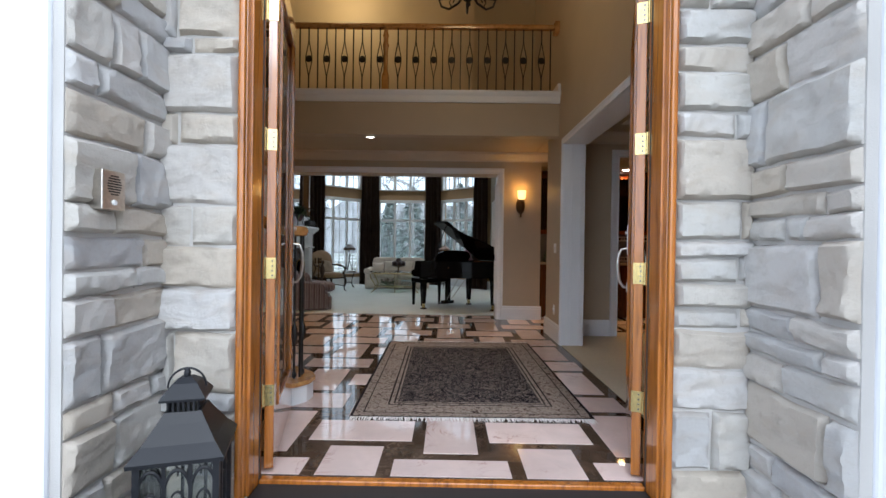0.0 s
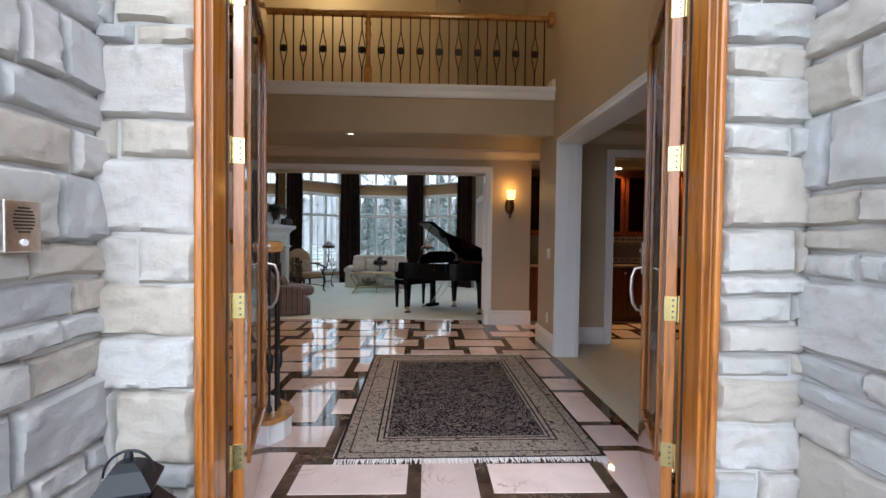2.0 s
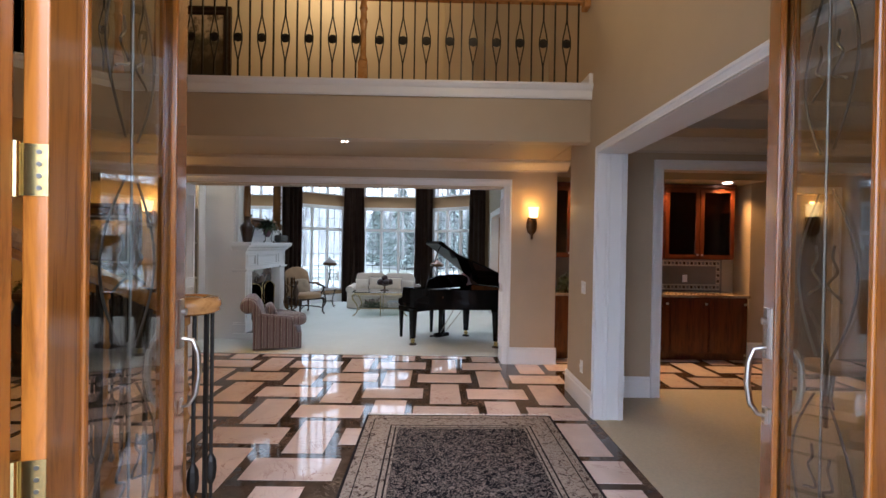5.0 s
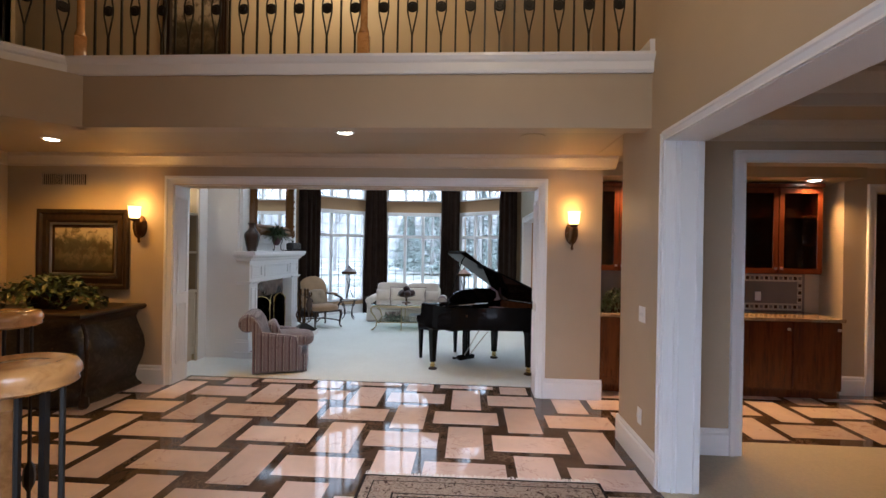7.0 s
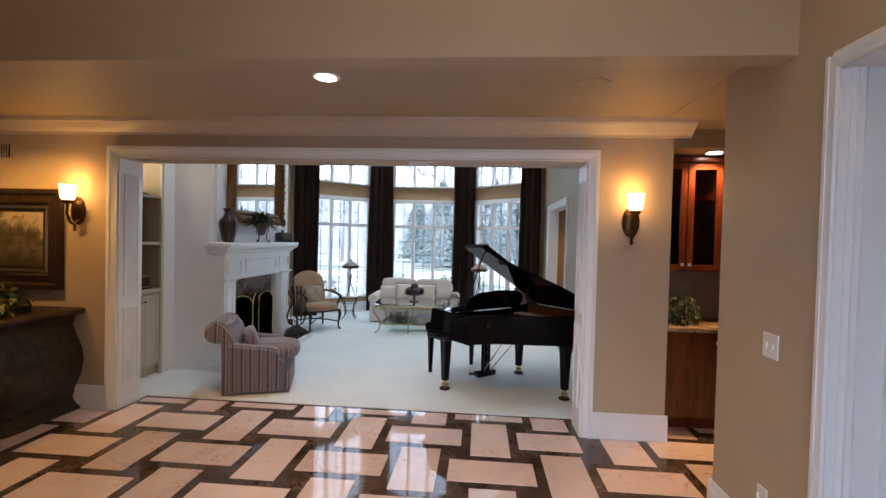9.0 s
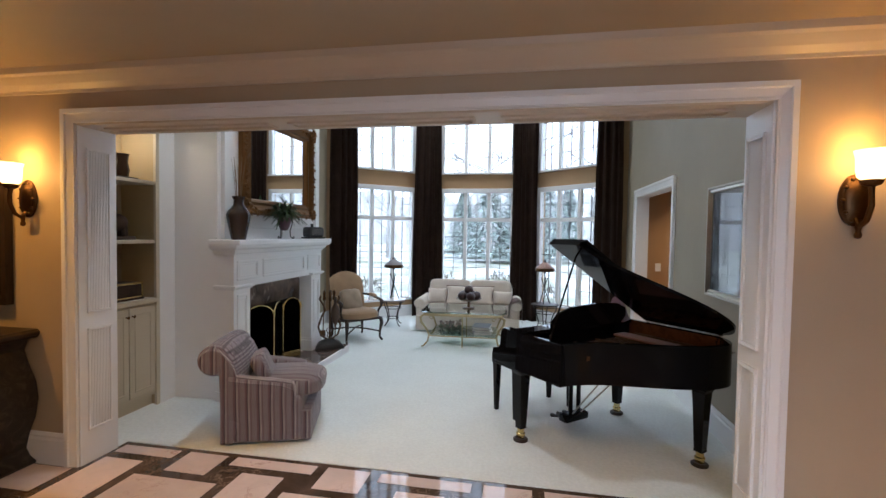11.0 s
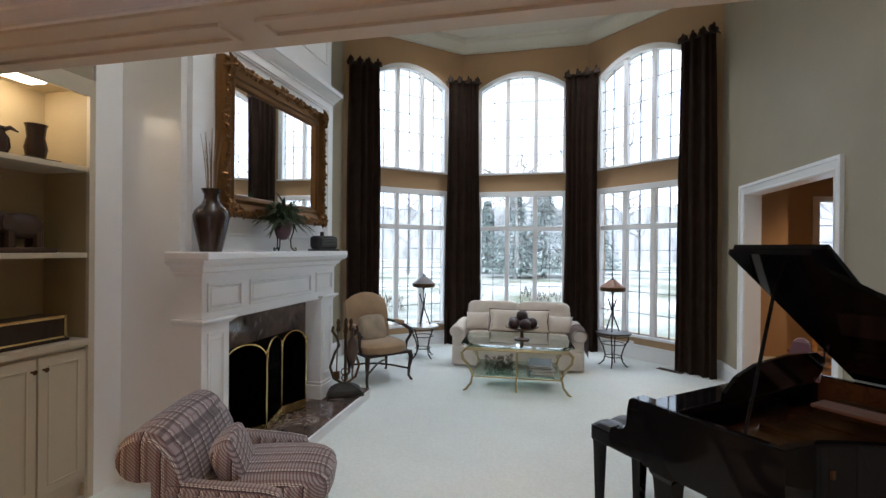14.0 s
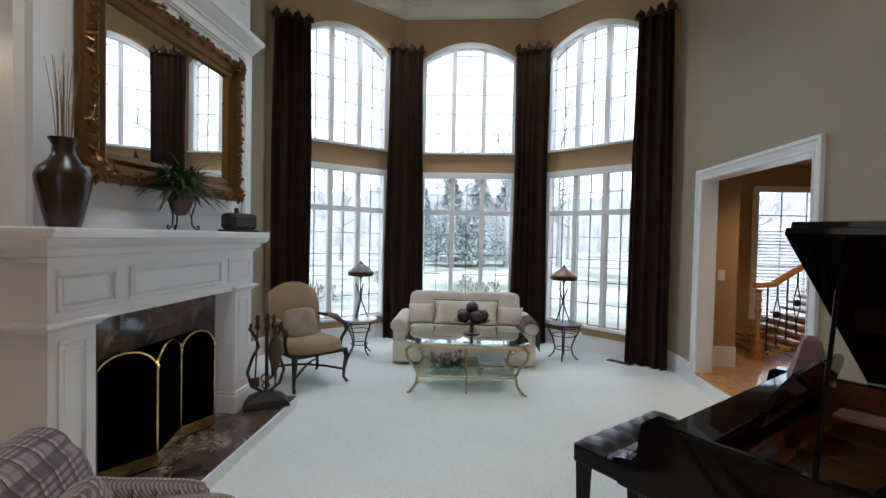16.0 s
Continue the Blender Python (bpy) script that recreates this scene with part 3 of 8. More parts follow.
M["lead"] = mat_new("lead_came", (0.16, 0.16, 0.165), 0.6, 0.0)[0]
lenL = (Vector(BL) - Vector(BAYC[0])).length
lenR = (Vector(BR) - Vector(BAYC[1])).length
for nm, org, ang, ln, a0, a1 in (("1", (BL[0], BL[1]), 42, lenL, lenL - 1.59, lenL - 0.32), ("2", BAYC[0], 0, 1.98, 0.30, 1.65), ("3", BAYC[1], -42, lenR, 0.235, 1.525)):
    bay_wall("wall_bay_" + nm, org, ang, ln, a0, a1)
    bay_window("window_bay_" + nm, org, ang, a0, a1)

bm = bmesh.new()
PER = [(LEFT_X, YB), (LEFT_X, BL[1]), BAYC[0], BAYC[1], BR, (RIGHT_X, YB)]
for a, c in zip(PER, PER[1:]):
    d = (Vector(c) - Vector(a)).normalized()
    mould(bm, (*a, LH - 0.19), (*c, LH - 0.19), (d.y, -d.x, 0), [(q * 1.45, u * 1.45) for q, u in CROWN])
structure("trim_living_crown", bm, M["ceiling_living"], "pale crown moulding of the living room", "moulding")
bm = bmesh.new()
for a, c in (((LEFT_X, 8.52), (LEFT_X, BL[1])), ((LEFT_X, BL[1]), BAYC[0]), (BAYC[0], BAYC[1]), (BAYC[1], BR), (BR, (RIGHT_X, 9.58)), ((RIGHT_X, 7.83), (RIGHT_X, YB))):
    d = (Vector(c) - Vector(a)).normalized()
    mould(bm, (*a, 0), (*c, 0), (d.y, -d.x, 0), BASE)
structure("baseboard_living", bm, M["white"], "white skirting board of the living room", "skirting")
bm = bmesh.new()
prism(bm, [(-3.85, YB - 0.09), (1.65, YB - 0.09), (1.65, BR[1]), (0.1, 11.65), (-2.05, 11.65), (-3.85, BL[1])], LH, LH + 0.1)
structure("ceiling_living", bm, M["ceiling_living"], "pale high ceiling of the living room", "ceiling")
casing("trim_side_door", "white moulded casing of the side doorway", (RIGHT_X, 9.48), (RIGHT_X, 7.93), 2.15, (-1, 0), 0.10, 0.12)
structure("trim_side_door_lining", B((1.497, 1.653, 7.915, 7.936, 0.14, 2.15), (1.497, 1.653, 9.474, 9.495, 0.14, 2.15), (1.497, 1.653, 7.936, 9.474, 2.144, 2.165), (1.485, 1.50, 7.80, 9.60, 0.0, 0.12)), M["white"], "white lining and riser of the side doorway", "jamb")
# side hall behind the doorway
structure("floor_side_hall", B((1.50, 4.6, 6.9, 11.4, 0.02, 0.14)), M["oak"], "polished oak floor of the side hall", "floor")
structure("wall_side_hall", B((1.65, 2.05, 9.80, 9.92, 0.14, 2.6), (1.95, 2.05, 9.92, 11.2, 0.14, 2.6), (2.05, 3.03, 11.2, 11.3, 0.14, 2.6), (4.1, 4.6, 11.2, 11.3, 0.14, 2.6), (3.03, 4.1, 11.2, 11.3, 0.14, 0.5), (3.03, 4.1, 11.2, 11.3, 2.25, 2.6), (4.5, 4.6, 6.9, 11.3, 0.14, 2.6), (1.65, 4.6, 6.85, 6.95, 0.14, 2.6)),
          M["wall_bay"], "caramel painted walls of the side hall", "wall")
structure("ceiling_side_hall", B((1.65, 4.6, 6.9, 11.3, 2.6, 2.7)), M["ceiling"], "painted ceiling of the side hall", "ceiling")
structure("baseboard_side_hall", B((1.65, 2.05, 9.78, 9.80, 0.14, 0.36)), M["white"], "white skirting board in the side hall", "skirting")

# ---------------------------------------------------------------- outside
def snow_mat():
    m, n, l, b = mat_new("snowy_lawn", (0.6, 0.62, 0.62), 0.9)
    v = coords(n, l)
    f = noise_tex(n, l, v, 0.25, 6, 0.65)
    l.new(ramp(n, l, f, [(0.35, (0.14, 0.15, 0.09)), (0.48, (0.34, 0.34, 0.29)), (0.60, (0.66, 0.67, 0.67))]), b.inputs["Base Color"])
    return m


M["snow"] = snow_mat()
bm = bmesh.new()
bmesh.ops.create_grid(bm, x_segments=2, y_segments=2, size=400)
for v in bm.verts:
    v.co.z = -0.45
structure("ground", bm, M["snow"], "lawn with patches of thin snow", "ground")
structure("pavement_porch", B((-2.2, 2.9, -4.2, 0.12, -0.44, -0.13), bevel=0.02), M["concrete"], "pale concrete porch floor", "porch")


# ---------------------------------------------------------------- entrance: doors, frame, threshold
LEAF_W, LEAF_H, LEAF_T = 0.91, 2.58, 0.045


def handle_set(parent, y, side):
    """A pull handle with its rose plates on one face of a leaf. Local x is the leaf's thickness, y its width."""
    b = bmesh.new()
    x = side * LEAF_T / 2
    pts = [(x, y, 1.12), (x + side * 0.045, y, 1.11), (x + side * 0.062, y, 1.06), (x + side * 0.066, y, 0.98), (x + side * 0.055, y, 0.90), (x + side * 0.03, y, 0.86), (x, y, 0.855)]
    tube(b, pts, [0.008, 0.009, 0.011, 0.012, 0.011, 0.009, 0.008], 10)
    h = part("handle", b, M["nickel"], parent, "satin nickel pull handle", True)
    b = bmesh.new()
    box(b, x, x + side * 0.008, y - 0.024, y + 0.024, 1.08, 1.27, bevel=0.003, seg=1)
    box(b, x, x + side * 0.008, y - 0.018, y + 0.018, 0.83, 0.885, bevel=0.003, seg=1)
    tube(b, [(x + side * 0.004, y, 1.22), (x + side * 0.022, y, 1.22)], 0.014, 12)
    part("escutcheon", b, M["nickel"], h)


def iron_scroll(b, pts):
    tube(b, pts, 0.004, 6)


def entrance_leaf(name, hinge, angle, flip):
    """Leaf in local coordinates: y along the leaf from its hinge edge, x the thickness, z up."""
    m = pose(hinge[0], hinge[1], 0.02, 0, 0, angle)
    t = thing(name, m, "open varnished wooden entrance door with a tall glazed panel", "door", "entrance doors", "structure")
    hw = LEAF_T / 2
    st = 0.13
    b = B((-hw, hw, 0.0, st, 0, LEAF_H), (-hw, hw, LEAF_W - st, LEAF_W, 0, LEAF_H), bevel=0.004)
    part("stile", b, M["door_wood"], t)
    b = B((-hw, hw, st, LEAF_W - st, 0, 0.27), (-hw, hw, st, LEAF_W - st, LEAF_H - 0.15, LEAF_H))
    part("rail", b, M["door_wood"], t)
    b = bmesh.new()
    for s in (-1, 1):
        for y0, y1, z0, z1 in ((st, st + 0.022, 0.27, LEAF_H - 0.15), (LEAF_W - st - 0.022, LEAF_W - st, 0.27, LEAF_H - 0.15), (st, LEAF_W - st, 0.27, 0.292), (st, LEAF_W - st, LEAF_H - 0.172, LEAF_H - 0.15)):
            xs = sorted((s * (hw - 0.012), s * (hw + 0.008)))
            box(b, xs[0], xs[1], y0, y1, z0, z1, bevel=0.005, seg=2)
    part("glazing_bead", b, M["door_wood"], t)
    p = part("pane", B((-0.006, 0.006, st, LEAF_W - st, 0.27, LEAF_H - 0.15)), M["etched"], t, "lightly frosted glass with a scroll pattern")
    p.visible_shadow = False
    b = bmesh.new()
    yc = LEAF_W / 2
    for s in (-1, 1):
        for k in range(3):
            z0 = 0.55 + 0.62 * k
            pts = []
            for q in range(15):
                u = q / 14
                pts.append((0.0, yc + s * (0.05 + 0.16 * math.sin(math.pi * u)) * (1 - 0.1 * k), z0 + 0.5 * u))
            iron_scroll(b, pts)
            pts = [(0.0, yc + s * (0.06 + 0.05 * math.cos(3.6 * math.pi * u) * (1 - u)), z0 + 0.18 + 0.16 * u) for u in (q / 20 for q in range(21))]
            iron_scroll(b, pts)
    tube(b, [(0, yc, 0.32), (0, yc, LEAF_H - 0.2)], 0.004, 6)
    part("scrollwork", b, M["came"], p, "grey came scrollwork in the glass")
    for z in (0.365, 0.995, 1.63, 2.27):
        b = bmesh.new()
        box(b, -hw - 0.003 if flip else -hw - 0.001, hw + 0.001, -0.003, 0.0, z - 0.052, z + 0.052)
        tube(b, [(flip * (hw + 0.007), -0.007, z - 0.055), (flip * (hw + 0.007), -0.007, z + 0.055)], 0.008, 10)
        hg = part("hinge", b, M["brass"], t, "polished brass butt hinge")
        b = bmesh.new()
        for kz in (-0.036, -0.012, 0.012, 0.036):
            tube(b, [((0.008 if int(kz * 1000) % 24 else -0.008), -0.0032, z + kz), ((0.008 if int(kz * 1000) % 24 else -0.008), -0.0045, z + kz)], 0.005, 8)
        part("screw", b, M["came"], hg)
    for side in (-1, 1):
        handle_set(t, LEAF_W - 0.06, side)
    return t


M["came"] = metal("grey_came", (0.22, 0.21, 0.19), 0.4)
M["etched"] = glass("etched_glass", (0.93, 0.95, 0.93), 0.02)
entrance_leaf("door_entrance_1", (-0.507, 0.315), 13.5, -1)
entrance_leaf("door_entrance_2", (1.307, 0.315), -20.0, 1)

# frame of the doors: moulded jambs, stop, head
bm = bmesh.new()
for x, s in ((-0.535, -1), (1.335, 1)):
    xs = sorted((x, x + s * 0.045))
    box(bm, xs[0], xs[1], 0.10, 0.30, -0.02, 2.66, bevel=0.006)
    xs = sorted((x - s * 0.012, x + s * 0.05))
    box(bm, xs[0], xs[1], 0.13, 0.24, -0.02, 2.66, bevel=0.005)
    xs = sorted((x + s * 0.004, x + s * 0.032))
    box(bm, xs[0], xs[1], 0.075, 0.104, -0.02, 2.70, bevel=0.010)
box(bm, -0.60, 1.40, 0.10, 0.30, 2.62, 2.70, bevel=0.006)
structure("door_frame", bm, M["door_wood"], "varnished wooden frame of the entrance doors", "door frame")
bm = B((-0.535, -0.522, 0.236, 0.252, 0, 2.62), (1.322, 1.335, 0.236, 0.252, 0, 2.62))
structure("trim_weatherstrip", bm, M["rubber"], "grey rubber weatherstrip of the door frame", "seal")
bm = B((-0.52, 1.32, 0.10, 0.235, -0.05, -0.012), bevel=0.006)
box(bm, -0.52, 1.32, 0.06, 0.12, -0.09, -0.04, bevel=0.006)
structure("trim_threshold_front", bm, M["rubber"], "dark metal outer sill of the entrance", "threshold")
structure("trim_threshold", B((-0.52, 1.32, 0.232, 0.275, -0.05, 0.008), bevel=0.006), M["door_wood"], "wooden threshold of the entrance", "threshold")

# white porch walls beside the stone, and the wall core over the entrance
structure("wall_porch_1", B((-2.4, -0.955, -0.44, 0.25, -0.4, 2.82), bevel=0.012), M["plaster"], "smooth white porch wall", "wall")
structure("wall_porch_2", B((1.765, 3.0, -0.45, 0.25, -0.4, 2.82), bevel=0.012), M["plaster"], "smooth white porch wall", "wall")
structure("wall_stone_core_1", B((-0.955, -0.582, 0.118, 0.25, -0.2, 2.82), (-0.955, -0.918, -0.42, 0.118, -0.2, 2.82)), M["mortar"], "pale mortar bed of the stone facing", "wall")
structure("wall_stone_core_2", B((1.382, 1.765, 0.118, 0.25, -0.2, 2.82), (1.723, 1.765, -0.43, 0.118, -0.2, 2.82)), M["mortar"], "pale mortar bed of the stone facing", "wall")
# unseen wall, added to keep light off the stone on the right
structure("wall_porch_shade", B((2.3, 2.45, -4.15, -0.46, -0.4, 2.82)), paint("shade_wall_render", (0.34, 0.31, 0.28), 0.8, 0.1, 0.3), "unseen taupe wall added to shade the right-hand stone", "wall")
structure("wall_over_entrance", B((-0.602, 1.402, 0.10, 0.25, 2.70, 3.02)), M["plaster"], "white wall above the entrance doors", "wall")


def stone_mesh(w, h, d, rng):
    """A rough-faced stone: face towards -y, w wide (x), h high (z), d proud."""
    b = bmesh.new()
    nx, nz = max(6, min(24, int(w / 0.013))), max(6, min(16, int(h / 0.013)))
    so = rng.random() * 50
    tx, tz = 0.10 * (rng.random() - 0.5), 0.12 * (rng.random() - 0.5)
    def f(u, v):
        x, z = (u - 0.5) * w, (v - 0.5) * h
        e = [u * w, (1 - u) * w, v * h, (1 - v) * h]
        chip = [0.006 + 0.034 * max(0.0, noise.noise((so + 3 * q, (z if q < 2 else x) * 14, q))) for q in range(4)]
        t_ = min(1.0, min(a / c for a, c in zip(e, chip)))
        rough = noise.noise((x * 14 + so, z * 20, so)) * 0.5 + noise.noise((x * 40 + so, z * 55, 3.0)) * 0.35
        ledge = 0.006 * math.floor(2.4 * (noise.noise((x * 5 + so, z * 7, 9.0)) + 0.5))
        y = -d * (0.50 + 0.50 * t_) + (tx * x + tz * z - 0.006 * rough - ledge) * t_
        wob = 0.006 * noise.noise((so + 5, x * 9, z * 9))
        return (x + wob, y, z + wob + 0.010 * noise.noise((so + 7, x * 5, 0.3)))
    vs = grid_sheet(b, f, nx, nz)
    rim = [vs[0][i] for i in range(nx + 1)] + [vs[j][nx] for j in range(1, nz + 1)] + [vs[nz][i] for i in range(nx - 1, -1, -1)] + [vs[j][0] for j in range(nz - 1, 0, -1)]
    bk = [b.verts.new((v.co.x, 0.02, v.co.z)) for v in rim]
    for i in range(len(rim)):
        j = (i + 1) % len(rim)
        b.faces.new((rim[i], bk[i], bk[j], rim[j]))
    return b


def stone_panel(core, origin, ang, width, rows, rng):
    """rows: from the bottom up, (height, [shares of the width]). Local x runs along the panel."""
    base = pose(origin[0], origin[1], 0, 0, 0, ang)
    z = origin[2]
    for h, shares in rows:
        if z + h > 2.82:
            break
        tot, x = sum(shares), 0.0
        for s in shares:
            w = width * s / tot
            b = stone_mesh(w - 0.012, h - 0.012, 0.024 + 0.022 * rng.random(), rng)
            st = part("stone", b, M["stone"], core, "", True, 0.75)
            st.matrix_basis = base @ pose(x + w / 2, 0, z + h / 2)
            x += w
        z += h


rng = random.Random(4)
core1, core2 = bpy.data.objects["wall_stone_core_1"], bpy.data.objects["wall_stone_core_2"]
up_rows = [(0.16, [1]), (0.11, [2, 3]), (0.2, [3, 1]), (0.12, [1]), (0.15, [1, 2]), (0.2, [1]), (0.14, [2, 1])]
stone_panel(core1, (-0.93, 0.13, -0.16), 0, 0.352, [(0.13, [1]), (0.12, [2, 3]), (0.15, [1]), (0.13, [3, 1]), (0.09, [1]), (0.275, [1, 4]), (0.195, [1]), (0.19, [1]), (0.185, [2, 3]), (0.27, [1]), (0.145, [1, 3.4]), (0.265, [1]), (0.075, [2, 3]), (0.255, [1, 4])] + up_rows, rng)
stone_panel(core2, (1.378, 0.13, -0.16), 0, 0.352, [(0.14, [1]), (0.17, [1]), (0.265, [1, 1]), (0.185, [1]), (0.18, [1]), (0.095, [5, 1]), (0.115, [1]), (0.11, [4, 1]), (0.08, [1]), (0.175, [5, 1]), (0.275, [1]), (0.12, [3, 1]), (0.175, [1]), (0.12, [1])] + up_rows, rng)
side_rows = [(0.12, [2, 3]), (0.16, [3, 2]), (0.13, [1, 2]), (0.21, [3, 4]), (0.10, [2, 2, 1]), (0.24, [2, 5]), (0.14, [1, 1.6]), (0.09, [3, 2]), (0.13, [3, 1.2]), (0.11, [2, 3]), (0.23, [3, 2.2]), (0.16, [5, 2]), (0.13, [1, 3]), (0.22, [2, 1.5, 2]), (0.12, [2, 3]), (0.19, [3, 2]), (0.14, [2, 2]), (0.2, [2, 3]), (0.15, [1, 1])]
stone_panel(core1, (-0.93, -0.42, -0.16), 90, 0.55, side_rows, rng)
side_rows2 = [(0.14, [3, 2]), (0.2, [2, 3]), (0.12, [1, 2]), (0.26, [4, 1]), (0.13, [2, 3]), (0.09, [3, 1]), (0.11, [2, 2]), (0.28, [5, 2]), (0.10, [2, 1, 2]), (0.09, [3, 1]), (0.13, [1, 1.4]), (0.29, [1, 4]), (0.2, [2, 3]), (0.16, [3, 2]), (0.12, [2, 2]), (0.21, [3, 2]), (0.14, [1, 2]), (0.2, [2, 1])]
stone_panel(core2, (1.735, 0.13, -0.16), -90, 0.56, side_rows2, rng)

# door intercom plate
t = thing("intercom", pose(-0.888, -0.325, 1.25, 0, 0, 90), "brushed metal door intercom set into the stone", "intercom")
part("plate", B((0, 0.115, -0.03, 0.04, 0, 0.145), bevel=0.004), M["nickel"], t)
bm = bmesh.new()
for k in range(8):
    w = 0.034 * math.sqrt(max(0.05, 1 - ((k - 3.5) / 4.2) ** 2))
    box(bm, 0.0575 - w, 0.0575 + w, -0.0325, -0.029, 0.055 + k * 0.0095, 0.060 + k * 0.0095)
part("speaker_grille", bm, M["black"], t, "dark slotted speaker")
bm = bmesh.new()
tube(bm, [(0.0575, -0.028, 0.028), (0.0575, -0.035, 0.028)], 0.010, 14)
part("button", bm, M["white"], t, "pale call button")


def lantern(m):
    t = thing("lantern", m, "black metal porch lantern with arched glass sides and a hipped roof", "lantern", "porch lanterns")
    w = 0.135
    b = B((-w, w, -w, w, 0, 0.03), bevel=0.005)
    part("base", b, M["black_metal"], t)
    for x in (-1, 1):
        for y in (-1, 1):
            part("post", B((x * w - 0.012, x * w + 0.012, y * w - 0.012, y * w + 0.012, 0.03, 0.40)), M["black_metal"], t)
    for k in range(4):
        r = pose(0, 0, 0, 0, 0, 90 * k)
        b = bmesh.new()
        for x in (-w / 3, w / 3):
            box(b, x - 0.006, x + 0.006, -w - 0.006, -w + 0.006, 0.03, 0.39)
        for c in (-2 * w / 3, 0, 2 * w / 3):
            pts = [(c + (w / 3) * math.cos(a), -w, 0.30 + 0.075 * math.sin(a)) for a in (math.pi * q / 10 for q in range(11))]
            tube(b, pts, 0.006, 6)
            pts = [(c + (w / 3) * (1 if q < 6 else -1) * (1 - abs(q - 5.5) / 5.5) * 0.0 + (w / 3) * math.cos(math.pi * q / 10) * 0.6, -w, 0.26 + 0.05 * math.sin(math.pi * q / 10)) for q in range(11)]
            tube(b, pts, 0.004, 6)
        for v in b.verts:
            v.co = r @ v.co
        part("tracery", b, M["black_metal"], t)
        b = B((-w, w, -w + 0.008, -w + 0.010, 0.03, 0.39))
        for v in b.verts:
            v.co = r @ v.co
        part("pane", b, M["glass"], t)
    b = bmesh.new()
    face_loop(b, [[(x * q, y * q, z) for x, y in ((-1, -1), (1, -1), (1, 1), (-1, 1))] for q, z in ((0.164, 0.396), (0.166, 0.408), (0.128, 0.445), (0.088, 0.495), (0.066, 0.525))])
    part("roof", b, M["black_metal"], t, "dented black hipped roof")
    b = bmesh.new()
    for k in range(7):
        for s in (0, 1):
            for e in (-1, 1):
                a = -0.055 + 0.11 * k / 6
                p = (a, e * 0.055) if s else (e * 0.055, a)
                box(b, p[0] - 0.004, p[0] + 0.004, p[1] - 0.004, p[1] + 0.004, 0.525, 0.56)
    part("gallery", b, M["black_metal"], t)
    b = bmesh.new()
    face_loop(b, [[(x * q, y * q, z) for x, y in ((-1, -1), (1, -1), (1, 1), (-1, 1))] for q, z in ((0.08, 0.558), (0.082, 0.565), (0.045, 0.605), (0.02, 0.62))])
    part("cap", b, M["black_metal"], t)
    b = bmesh.new()
    tube(b, [(0.07 * math.cos(a), 0, 0.585 + 0.06 * math.sin(a)) for a in (math.pi * q / 14 for q in range(15))], 0.004, 6)
    part("handle", b, M["black_metal"], t)
    b = bmesh.new()
    lathe(b, [(0, 0.615), (0.012, 0.618), (0.014, 0.632), (0.008, 0.645), (0, 0.648)], 12)
    part("finial", b, M["black_metal"], t)
    b = bmesh.new()
    lathe(b, [(0.04, 0.03), (0.042, 0.035), (0.042, 0.16), (0.03, 0.165), (0, 0.165)], 18)
    part("candle", b, M["cream"], t, "cream pillar candle")
    return t


M["black_metal"] = paint("dusty_black_metal", (0.012, 0.013, 0.016), 0.42, 0.35, 0.15)
M["black_metal"].node_tree.nodes["Principled BSDF"].inputs["Specular IOR Level"].default_value = 0.3
lan = lantern(pose(-0.62, -0.20, -0.13, 0, 0, 17))
lan.scale = (0.94, 0.94, 1.22)
l2 = copy_thing(lan, pose(-0.80, -0.52, -0.13, 0, 0, 12))
l2.scale = (0.7, 0.7, 0.70)

